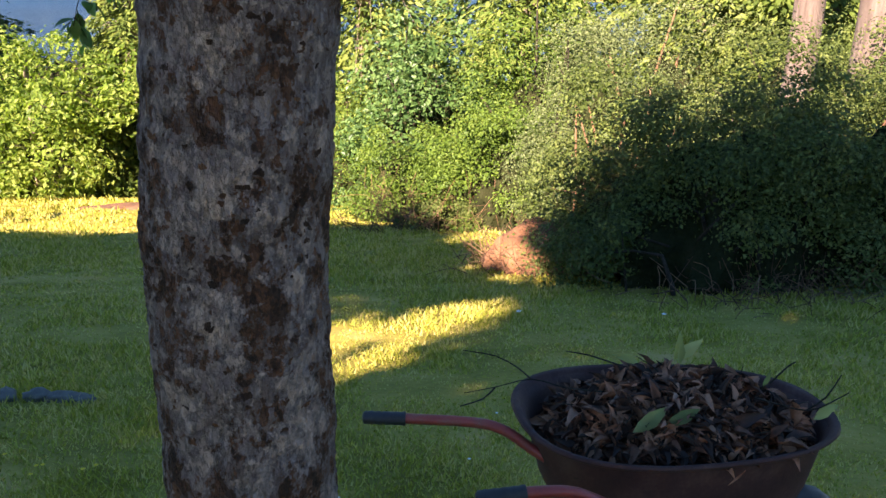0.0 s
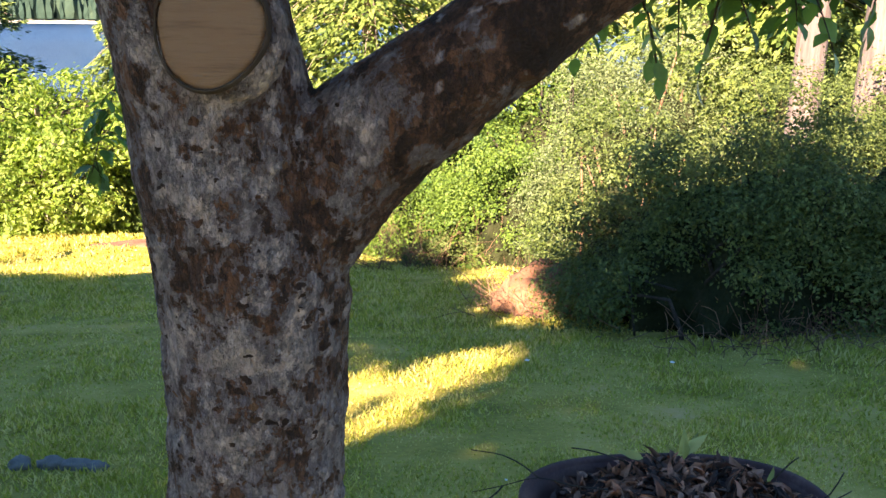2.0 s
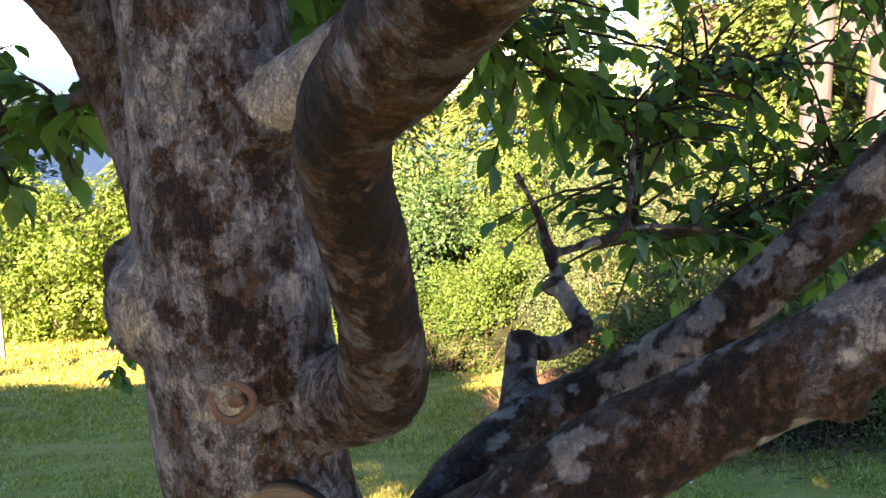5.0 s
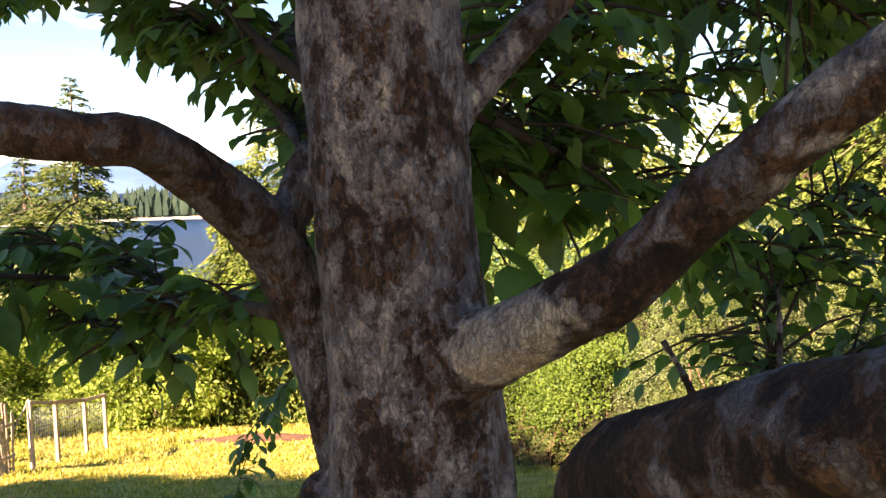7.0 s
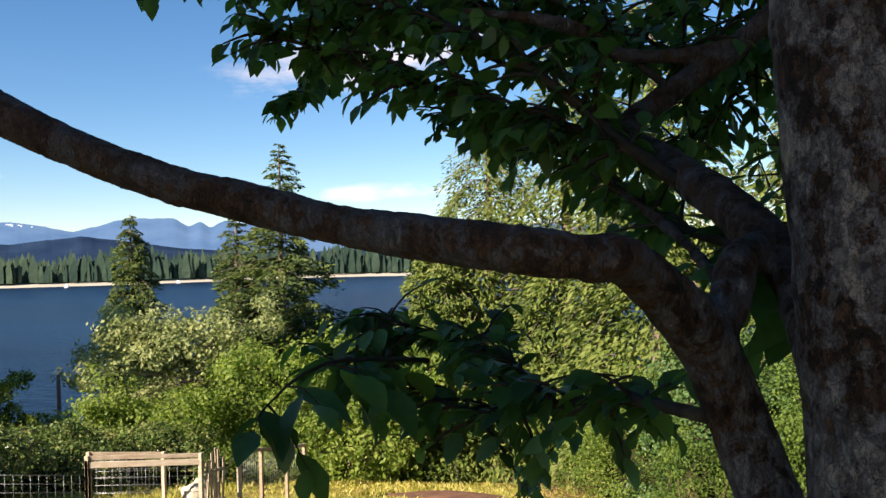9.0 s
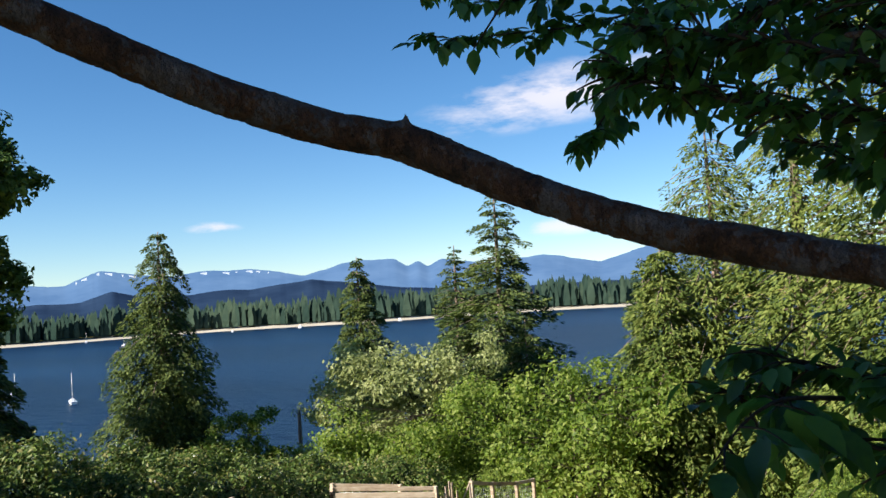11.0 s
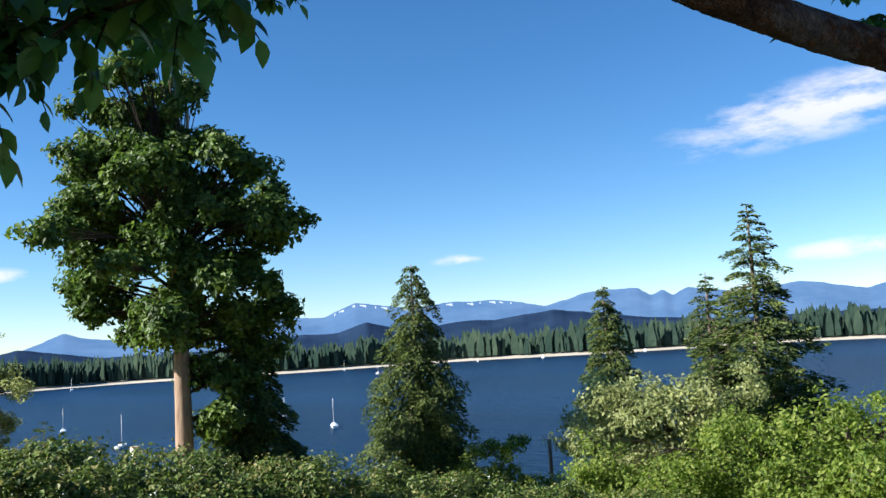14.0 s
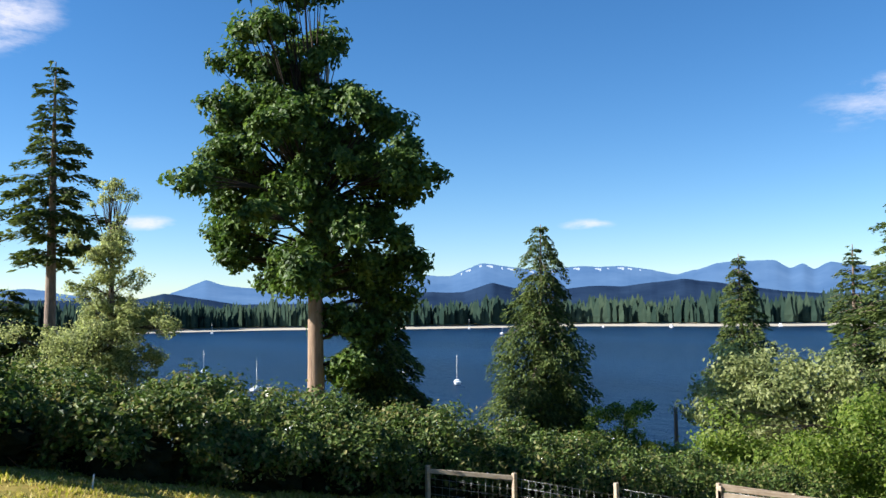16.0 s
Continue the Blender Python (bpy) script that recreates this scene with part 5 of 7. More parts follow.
    lift = ((v1 - 0.5) * 0.0016 * (0.45 + 0.55 * low) + (v2 - 0.5) * 0.0014 - 0.0011 * rim * (0.4 + 0.6 * low) - 0.0007 * rim2 + 0.0004 * value_noise(co * 180, 9) + 0.0034 * value_noise(co * 15, 4) + 0.0016 * value_noise(co * 44, 6)) * size
    # pits in rough rows round the lower trunk
    ang = np.arctan2(co[:, 1] - 0.768, co[:, 0] + 0.167)
    row = z / 0.0155 + 0.35 * value_noise(np.stack([ang * 2, z * 3, z * 0], 1), 31)
    col = ang * 0.069 / 0.0105 + 0.5 * (np.floor(row) % 2)
    ri, ci = np.floor(row).astype(np.int64), np.floor(col).astype(np.int64)
    keep = (hashed(ri, ci, ci * 0, 5) < 0.62 * np.clip(0.45 + 1.2 * value_noise(np.stack([ang * 1.5, z * 9, z * 0 + 2], 1), 33), 0, 1)).astype(float)
    fx = col - ci - 0.3 - 0.4 * hashed(ri, ci, ci * 0, 6)
    fz = row - ri - 0.3 - 0.4 * hashed(ri, ci, ci * 0, 7)
    on_trunk = (np.hypot(co[:, 0] + 0.167, co[:, 1] - 0.768) < 0.085) & (z < 1.86) & (z > 1.2)
    pit = keep * on_trunk * np.exp(-((fx / 0.26) ** 2 + (fz / 0.17) ** 2) * 1.6)
    lift -= 0.0042 * pit
    sunk = np.clip(pit * 1.8, 0, 1)
    patch = patch * (1 - sunk) + (0.16 + 0.16 * hashed(ri, ci, ci * 0, 8)) * sunk
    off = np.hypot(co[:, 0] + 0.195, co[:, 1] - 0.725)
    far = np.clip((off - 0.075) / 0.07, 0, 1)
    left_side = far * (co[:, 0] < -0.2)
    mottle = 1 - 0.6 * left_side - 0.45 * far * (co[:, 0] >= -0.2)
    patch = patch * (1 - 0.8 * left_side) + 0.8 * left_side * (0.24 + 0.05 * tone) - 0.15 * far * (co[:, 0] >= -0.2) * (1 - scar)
    # crisp pale lichen patches on the brown limbs
    v3, e3 = cells(co * np.array((30, 30, 34)) + warp * 0.55, 23)
    lichen = np.clip((v3 - 0.75) / 0.02, 0, 1) * np.clip((e3 - 0.07) / 0.03, 0, 1) * np.clip(far * 2, 0, 1) * (co[:, 0] > -0.03)
    patch = np.clip(patch * (1 - lichen) + 0.66 * lichen, 0, 1)
    co += nr * lift[:, None]
    done.vertices.foreach_set("co", co.astype(np.float32).ravel())
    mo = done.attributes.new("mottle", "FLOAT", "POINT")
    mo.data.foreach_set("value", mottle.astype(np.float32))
    pi = done.attributes.new("pitted", "FLOAT", "POINT")
    on_low = (z < 1.92) & (z > 1.3) & (off < 0.11)
    pi.data.foreach_set("value", (on_low * (value_noise(co * 14, 41) + 1.6 * np.clip((z - 1.5) / 0.25, -0.6, 0.6) > -0.15)).astype(np.float32))
    at = done.attributes.new("patch", "FLOAT", "POINT")
    at.data.foreach_set("value", patch.astype(np.float32))
    done.polygons.foreach_set("use_smooth", np.ones(len(done.polygons), bool))
    done.materials.clear()
    done.materials.append(M["bark"])
    done.update()
    return done


CUT_AT, CUT_DIR = Vector((-0.162, 0.682, 1.965)), Vector((-0.03, -0.985, 0.10)).normalized()
NEAR_KNOT = Vector((-0.0705, 0.3825, 2.2510))
SWIRL_AT = Vector((-0.1825, 0.672, 2.053))
ROOT = Vector((-0.16, 0.775, 0.1))
tree = thing("ornamental_tree", ROOT, "low-branching tree with mottled flaking bark standing on the lawn", "tree")
back_to_root = Matrix.Translation(-ROOT)


def tree_part(name, me, mat, label="", over=None):
    ob = part(name, me, mat, over or tree, label)
    if over is None:
        ob.matrix_basis = back_to_root
    return ob


trunk = tree_part("trunk", bark_mesh(), M["bark"], "mottled grey and brown flaking trunk and limbs")


def disc(name, at, d, r, mat, rings, dome, label):
    """A sawn or healed branch end: concentric rings, slightly uneven."""
    rng = np.random.default_rng(len(name))
    bm = bmesh.new()
    m = Matrix.Translation(at) @ d.to_track_quat("Z", "Y").to_matrix().to_4x4()
    seg, old = 40, None
    off = 1 + 0.04 * np.sin(np.arange(seg) * 2 * np.pi / seg * 3 + 1) + 0.025 * np.sin(np.arange(seg) * 2 * np.pi / seg * 2) + 0.012 * np.sin(np.arange(seg) * 2 * np.pi / seg * 7)
    for k in range(rings, -1, -1):
        u = k / rings
        z = dome * (1 - u * u) + 0.0004 * (k % 2) - (0.004 * max(0, u - 0.92) / 0.08)
        if k:
            ring = [bm.verts.new(m @ Vector((r * u * off[q] * math.cos(2 * math.pi * q / seg), r * u * off[q] * math.sin(2 * math.pi * q / seg) * 1.06, z))) for q in range(seg)]
        else:
            c = bm.verts.new(m @ Vector((0, 0, z)))
            for q in range(seg):
                bm.faces.new((old[q], old[(q + 1) % seg], c))
            continue
        if old:
            for q in range(seg):
                bm.faces.new((old[q], old[(q + 1) % seg], ring[(q + 1) % seg], ring[q]))
        old = ring
    bmesh.ops.recalc_face_normals(bm, faces=bm.faces)
    return tree_part(name, smooth_all(bm), mat, label)


disc("cut_face", CUT_AT + CUT_DIR * 0.0065, CUT_DIR, 0.0325, M["wood_cut"], 14, 0.001, "round tan sawn limb end")


def cut_collar():
    """The dark broken lip of bark round the sawn face."""
    bm = bmesh.new()
    m = Matrix.Translation(CUT_AT + CUT_DIR * 0.0058) @ CUT_DIR.to_track_quat("Z", "Y").to_matrix().to_4x4()
    seg, rows = 64, []
    for i in range(seg):
        a = 2 * math.pi * i / seg
        off = 1 + 0.04 * math.sin(3 * a + 1) + 0.025 * math.sin(2 * a)
        lip = 0.0016 + 0.0010 * noise.noise(Vector((math.cos(a) * 4, math.sin(a) * 4, 1)))
        ring = [(0.0318, 0.0006), (0.0322, lip), (0.0328, lip * 1.3), (0.0336, lip * 0.6), (0.0345, -0.004)]
        rows.append([bm.verts.new(m @ Vector((r * off * math.cos(a), r * off * math.sin(a) * 1.06, z))) for r, z in ring])
    for i in range(seg):
        for k in range(4):
            bm.faces.new((rows[i][k], rows[(i + 1) % seg][k], rows[(i + 1) % seg][k + 1], rows[i][k + 1]))
    bmesh.ops.recalc_face_normals(bm, faces=bm.faces)
    tree_part("bark_collar", smooth_all(bm), M["twig"], "dark ragged bark lip round the sawn face")


cut_collar()

def ring_ridge(at, d, r, thick, mat, label):
    """The rolled rim of a healed-over branch scar with a small stub in its middle."""
    bm = bmesh.new()
    m = Matrix.Translation(at) @ d.to_track_quat("Z", "Y").to_matrix().to_4x4()
    seg, sec = 36, 10
    rows = []
    for i in range(seg):
        a = 2 * math.pi * i / seg
        rr = r * (1 + 0.06 * math.sin(3 * a + 1))
        rows.append([bm.verts.new(m @ Vector(((rr + thick * math.cos(b)) * math.cos(a), (rr + thick * math.cos(b)) * math.sin(a), thick * 0.8 * math.sin(b)))) for b in (2 * math.pi * k / sec for k in range(sec))])
    for i in range(seg):
        for k in range(sec):
            bm.faces.new((rows[i][k], rows[(i + 1) % seg][k], rows[(i + 1) % seg][(k + 1) % sec], rows[i][(k + 1) % sec]))
    bmesh.ops.create_icosphere(bm, subdivisions=3, radius=r * 0.5, matrix=m @ Matrix.Translation((r * 0.12, 0, -r * 0.1)) @ Matrix.Diagonal((1, 0.85, 0.5, 1)))
    bmesh.ops.recalc_face_normals(bm, faces=bm.faces)
    return tree_part("branch_scar", smooth_all(bm), mat, label)


ring_ridge(SWIRL_AT + Vector((0, -0.0048, 0)), Vector((-0.08, -1, -0.12)), 0.0112, 0.0027, M["callus"], "swirled healed branch scar")
ring_ridge(NEAR_KNOT, Vector((-0.3, -0.93, 0.2)), 0.0036, 0.0013, M["callus"], "pale-rimmed healed knot")
ring_ridge(Vector((-0.198, 0.6640, 2.312)), Vector((-0.05, -1, 0)), 0.0062, 0.0016, M["callus"], "small healed knot")


# ---------------------------------------------------------------- its leafy sprays
def spray(pts, subs, each, reach, leaf, seed, r0=0.004, mat="leaf"):
    """A twig along pts with side shoots, and drooping pointed leaves set by turns along them."""
    rng = np.random.default_rng(seed)
    main = np.array([(*p, 0) for p in pts], float)
    q = spline(main, 0.02)[:, :3]
    n = len(q)
    twig = [[(*p, r0 * (1 - 0.75 * i / max(1, len(pts) - 1))) for i, p in enumerate(pts)]]
    at, ax = [], []
    for s in range(subs):
        i = int(min(n - 2, max(0, (0.12 + 0.9 * (s + rng.random()) / subs) * n)))
        d = q[min(n - 1, i + 1)] - q[i]
        d /= np.linalg.norm(d) + 1e-9
        side = rng.normal(0, 1, 3)
        side[2] = side[2] * 0.7 + 0.1
        way = d * 0.55 + side * 0.75
        way /= np.linalg.norm(way)
        L = reach * rng.uniform(0.35, 1.1)
        a = q[i]
        m = a + way * L * 0.5 + np.array((0, 0, 0.04 * L))
        e = a + way * L + np.array((0, 0, -0.12 * L))
        twig.append([(*a, r0 * 0.42), (*m, r0 * 0.32), (*e, r0 * 0.16)])
        for k in range(each):
            u = (k + 1.0) / each
            p = a * (1 - u) + e * u + np.array((0, 0, 0.1 * L * u * (1 - u)))
            turn = 1 if k % 2 else -1
            out = np.cross(way, (0, 0, 1.0)) * turn * (0.9 if k < each - 1 else 0.1) + way * 0.6 + rng.normal(0, 0.25, 3)
            out[2] -= rng.uniform(0.15, 1.0)
            at.append(p)
            ax.append(out / np.linalg.norm(out))
    at, ax = np.array(at), np.array(ax)
    z = np.array((0, 0, 1.0)) + rng.normal(0, 0.35, ax.shape)
    z -= ax * np.sum(z * ax, 1, keepdims=True)
    z /= np.linalg.norm(z, axis=1, keepdims=True) + 1e-9
    rot = np.stack([ax, np.cross(z, ax), z], 2)
    t = tree_part("twig", tubes_mesh("twig", twig, M["twig"], 0.05, 6), M["twig"])
    f = part("leaf_spray", cards_mesh("leaf_spray", at, rot, leaf * rng.uniform(0.6, 1.2, len(at)), LEAF_FULL, M[mat], True), M[mat], t, "drooping pointed green leaves")
    f["kind"] = "stuff"


LEAF = 0.039
spray([(-0.30, 0.80, 2.22), (-0.37, 0.92, 2.21), (-0.45, 0.99, 2.19), (-0.53, 1.07, 2.16), (-0.63, 1.14, 2.18), (-0.75, 1.20, 2.21)], 56, 6, 0.085, LEAF * 0.85, 501, 0.006)
spray([(-0.45, 0.99, 2.19), (-0.50, 1.08, 2.22), (-0.59, 1.15, 2.24), (-0.71, 1.22, 2.26)], 46, 6, 0.09, LEAF * 0.85, 502)
spray([(-0.60, 1.09, 2.22), (-0.63, 0.98, 2.235), (-0.64, 0.90, 2.24), (-0.66, 0.86, 2.225), (-0.68, 0.83, 2.195)], 10, 4, 0.06, LEAF * 1.3, 504, 0.003)
spray([(-0.300, 1.020, 2.392), (-0.370, 1.060, 2.443), (-0.480, 1.140, 2.547), (-0.590, 1.200, 2.620), (-0.730, 1.260, 2.673), (-0.860, 1.290, 2.720)], 70, 8, 0.085, LEAF * 0.78, 505, 0.008)
spray([(-0.350, 1.130, 2.446), (-0.420, 1.120, 2.470), (-0.500, 1.130, 2.498), (-0.630, 1.190, 2.552), (-0.760, 1.250, 2.606), (-0.880, 1.260, 2.660)], 70, 8, 0.085, LEAF * 0.78, 506, 0.007)
spray([(-0.245, 0.900, 2.332), (-0.350, 1.080, 2.373), (-0.430, 1.260, 2.445), (-0.560, 1.430, 2.498), (-0.680, 1.490, 2.560)], 56, 8, 0.1, LEAF * 0.78, 507, 0.006)
spray([(-0.330, 1.240, 2.528), (-0.380, 1.250, 2.575), (-0.470, 1.270, 2.660), (-0.670, 1.380, 2.755), (-0.840, 1.400, 2.690)], 66, 8, 0.1, LEAF * 0.78, 508, 0.006)
spray([(-0.255, 1.260, 2.580), (-0.30, 1.33, 2.59), (-0.40, 1.38, 2.61), (-0.48, 1.40, 2.66), (-0.60, 1.41, 2.70)], 60, 8, 0.12, LEAF * 0.78, 509, 0.008)
spray([(-0.19, 0.75, 2.34), (-0.17, 0.96, 2.35), (-0.10, 1.17, 2.38), (0.02, 1.44, 2.43), (0.23, 1.71, 2.48), (0.56, 1.99, 2.54)], 70, 9, 0.17, LEAF * 0.85, 510, 0.006)
spray([(-0.16, 0.9, 2.36), (-0.11, 1.02, 2.34), (-0.01, 1.22, 2.30), (0.13, 1.43, 2.23), (0.35, 1.65, 2.16)], 64, 8, 0.17, LEAF, 511, 0.006)
spray([(-0.13, 0.735, 2.385), (-0.08, 1.03, 2.46), (0.03, 1.24, 2.52), (0.17, 1.46, 2.53), (0.40, 1.68, 2.56)], 70, 9, 0.17, LEAF * 0.85, 512, 0.006)
spray([(-0.19, 0.78, 2.30), (-0.19, 0.97, 2.32), (-0.15, 1.02, 2.32), (-0.11, 1.07, 2.29), (-0.09, 1.13, 2.34)], 32, 6, 0.12, LEAF * 1.25, 513)
spray([(0.253, 1.248, 2.060), (0.21, 1.40, 2.03), (0.24, 1.50, 2.14), (0.33, 1.57, 2.23), (0.50, 1.62, 2.27)], 60, 7, 0.2, LEAF, 514, 0.007)
spray([(0.21, 1.48, 2.01), (0.33, 1.48, 2.02), (0.45, 1.49, 2.07), (0.56, 1.55, 2.14)], 60, 7, 0.2, LEAF, 515, 0.006)
spray([(0.640, 1.460, 2.030), (0.520, 1.420, 2.040), (0.440, 1.360, 2.010)], 14, 5, 0.12, LEAF, 517)
spray([(0.640, 1.470, 2.000), (0.480, 1.430, 2.020), (0.350, 1.380, 2.030)], 22, 5, 0.10, LEAF, 518)
spray([(-0.18, 0.80, 2.36), (-0.18, 0.92, 2.36), (-0.16, 1.03, 2.40), (-0.10, 1.13, 2.40), (-0.06, 1.18, 2.36)], 22, 5, 0.13, LEAF * 1.1, 525)
spray([(-1.480, 0.330, 2.760), (-1.580, 0.310, 2.726), (-1.660, 0.260, 2.703), (-1.700, 0.190, 2.669), (-1.730, 0.100, 2.645)], 44, 6, 0.085, LEAF, 521, 0.005)
spray([(-1.550, 0.330, 2.800), (-1.680, 0.270, 2.778), (-1.750, 0.200, 2.747), (-1.810, 0.080, 2.735)], 40, 6, 0.12, LEAF, 522, 0.005)
spray([(-1.700, 0.190, 2.700), (-1.730, 0.170, 2.648), (-1.730, 0.130, 2.617), (-1.760, 0.070, 2.605)], 26, 6, 0.08, LEAF, 523, 0.004)
spray([(-1.62, 0.32, 2.86), (-1.76, 0.24, 2.87), (-1.89, 0.12, 2.84), (-1.94, -0.01, 2.81)], 40, 6, 0.14, LEAF, 524, 0.005)
spray([(-0.486, 2.170, 2.017), (-0.590, 2.156, 1.943), (-0.669, 2.143, 1.856), (-0.722, 2.134, 1.787), (-0.763, 2.123, 1.679), (-0.784, 2.116, 1.602)], 26, 5, 0.07, LEAF, 503, 0.003)
spray([(-0.940, 2.097, 2.929), (-1.046, 2.021, 2.843), (-1.120, 1.968, 2.778), (-1.167, 1.938, 2.710), (-1.200, 1.915, 2.677)], 36, 6, 0.055, LEAF * 1.2, 531, 0.004)
spray([(-2.182, 1.044, 3.233), (-2.403, 0.997, 3.196), (-2.500, 0.924, 3.143), (-2.598, 0.851, 3.083), (-2.683, 0.786, 3.041)], 46, 7, 0.1, LEAF * 1.15, 526, 0.006)
spray([(-2.247, 0.980, 3.314), (-2.493, 0.914, 3.278), (-2.601, 0.833, 3.213), (-2.698, 0.760, 3.159)], 50, 7, 0.12, LEAF * 1.15, 527, 0.006)
spray([(-1.001, 2.288, 3.085), (-1.155, 2.169, 3.028), (-1.263, 2.083, 3.000), (-1.391, 1.981, 2.987), (-1.476, 1.912, 2.974), (-1.548, 1.852, 2.988)], 34, 6, 0.05, LEAF * 1.2, 528, 0.004)
spray([(-0.925, 2.338, 3.185), (-1.078, 2.219, 3.135), (-1.252, 2.082, 3.087), (-1.412, 1.954, 3.064), (-1.513, 1.867, 3.096), (-1.551, 1.833, 3.128)], 38, 6, 0.055, LEAF * 1.2, 529, 0.004)
spray([(-0.858, 2.207, 3.110), (-1.018, 2.089, 3.002), (-1.104, 2.027, 2.937), (-1.152, 1.996, 2.866)], 40, 6, 0.06, LEAF * 1.2, 530, 0.005)
spray([(-0.10, 1.30, 2.78), (-0.02, 1.36, 2.72), (0.10, 1.45, 2.66), (0.28, 1.55, 2.62), (0.50, 1.66, 2.58)], 70, 8, 0.20, LEAF * 0.9, 551, 0.006)
spray([(0.00, 0.80, 2.53), (0.10, 1.00, 2.50), (0.24, 1.20, 2.46), (0.42, 1.40, 2.42), (0.64, 1.55, 2.38)], 70, 8, 0.19, LEAF * 0.9, 552, 0.006)
spray([(0.12, 0.86, 2.66), (0.25, 1.05, 2.64), (0.42, 1.25, 2.60), (0.62, 1.42, 2.55), (0.85, 1.55, 2.50)], 70, 8, 0.20, LEAF * 0.9, 553, 0.006)
spray([(-0.181, 1.270, 2.653), (-0.20, 1.42, 2.62), (-0.26, 1.55, 2.56), (-0.34, 1.68, 2.50)], 60, 8, 0.17, LEAF * 0.85, 554, 0.005)
spray([(-0.10, 1.30, 2.78), (-0.16, 1.45, 2.76), (-0.26, 1.60, 2.74), (-0.42, 1.75, 2.72)], 60, 8, 0.18, LEAF * 0.85, 555, 0.005)
# the crown overhead, partly out of view, also added to shade the trunk
for k, (x, y, z) in enumerate(((-0.2, 1.3, 3.0), (0.3, 1.2, 3.0), (0.7, 0.7, 2.95), (-0.7, 1.2, 3.05), (-0.25, 0.3, 3.4), (0.6, 0.2, 3.0), (-0.2, 1.7, 2.8), (0.5, 1.7, 2.8))):
    spray([(-0.23, 0.74, 2.85), ((x - 0.23) / 2, (y + 0.74) / 2, (z + 2.85) / 2 + 0.1), (x, y, z), (x * 1.5 + 0.12, y * 1.4 - 0.3, z - 0.1)], 60, 6, 0.4, LEAF * 1.1, 540 + k, 0.010)

# ---------------------------------------------------------------- things on the lawn
def slope_normal():
    return Vector((-0.02, 0.205, 1)).normalized()


def wheelbarrow():
    at = Vector((0.79, 2.62, float(ground_z(0.79, 2.62))))
    turn = radians(8)
    b = thing("wheelbarrow", at, "grimy plum wheelbarrow with red handles heaped with dead leaves", "wheelbarrow")
    b.rotation_euler = (0, 0, turn)
    inv = (Matrix.Translation(at) @ Matrix.Rotation(turn, 4, "Z")).inverted()

    def local(p):
        return inv @ Vector(p)

    rim_z = 0.435 - at.z
    seg = 56

    def ring(hl, hw, z, shift, tilt):
        out = []
        for k in range(seg):
            a = 2 * math.pi * k / seg
            c, s = math.cos(a), math.sin(a)
            u = math.copysign(abs(c) ** 0.8, c) * hl
            v = math.copysign(abs(s) ** 0.8, s) * hw * (1 - 0.10 * u / hl)
            out.append(Vector((u + shift, v, z + tilt * c)))
        return out

    levels = [(0.27, 0.17, 0.27, 0.03, 0), (0.33, 0.215, 0.275, 0.035, 0), (0.37, 0.235, 0.33, 0.02, 0), (0.43, 0.275, 0.46, 0.01, 0), (0.475, 0.305, rim_z - 0.03, 0.0, -0.01), (0.493, 0.318, rim_z, 0.0, -0.012), (0.513, 0.333, rim_z + 0.006, 0.0, -0.012), (0.518, 0.338, rim_z - 0.004, 0.0, -0.012), (0.511, 0.332, rim_z - 0.012, 0.0, -0.012)]
    inner = [(0.490, 0.315, rim_z - 0.008, 0.0, -0.012), (0.463, 0.296, rim_z - 0.04, 0.0, -0.01), (0.41, 0.265, 0.46, 0.01, 0), (0.33, 0.21, 0.285, 0.03, 0)]
    bm = bmesh.new()
    old = None
    for lv in levels + inner:
        r = [bm.verts.new(p) for p in ring(*lv)]
        if old:
            for k in range(seg):
                bm.faces.new((old[k], old[(k + 1) % seg], r[(k + 1) % seg], r[k]))
        else:
            bm.faces.new(r)
        old = r
    bm.faces.new(old)
    bmesh.ops.recalc_face_normals(bm, faces=bm.faces)
    part("tray", smooth_all(bm), M["tray"], b, "grimy dark plum tray with a rolled rim")

    def handle(pts, r=0.0165):
        p = [local(q) for q in pts]
        part("handle", tubes_mesh("handle", [[(*q, r) for q in p]], M["red_tube"], 0.02, 14), M["red_tube"], b, "bent tube in chipped red paint")
        d = (p[0] - p[1]).normalized()
        g0, g1 = p[0] + d * 0.004, p[0] - d * 0.125
        grip = [(*(g0), r * 0.75), (*(g0 - d * 0.006), r * 1.22)]
        for k in range(9):
            grip.append((*(g0.lerp(g1, (k + 1) / 10)), r * (1.30 if k % 2 else 1.22)))
        grip += [(*g1, r * 1.36), (*(g1 - d * 0.006), r * 1.30)]
        part("grip", tubes_mesh("grip", [grip], M["rubber"], 0.006, 16), M["rubber"], b, "ribbed black rubber grip")

    handle([(-0.19, 2.612, 0.402), (-0.02, 2.600, 0.404), (0.16, 2.578, 0.405), (0.25, 2.55, 0.392), (0.34, 2.51, 0.345), (0.43, 2.475, 0.315), (0.62, 2.50, 0.255), (0.95, 2.60, 0.11), (1.2, 2.68, 0.0)])
    handle([(0.135, 2.15, 0.415), (0.26, 2.165, 0.423), (0.38, 2.18, 0.418), (0.46, 2.20, 0.38), (0.56, 2.235, 0.315), (0.70, 2.33, 0.24), (0.95, 2.45, 0.10), (1.2, 2.56, 0.0)])
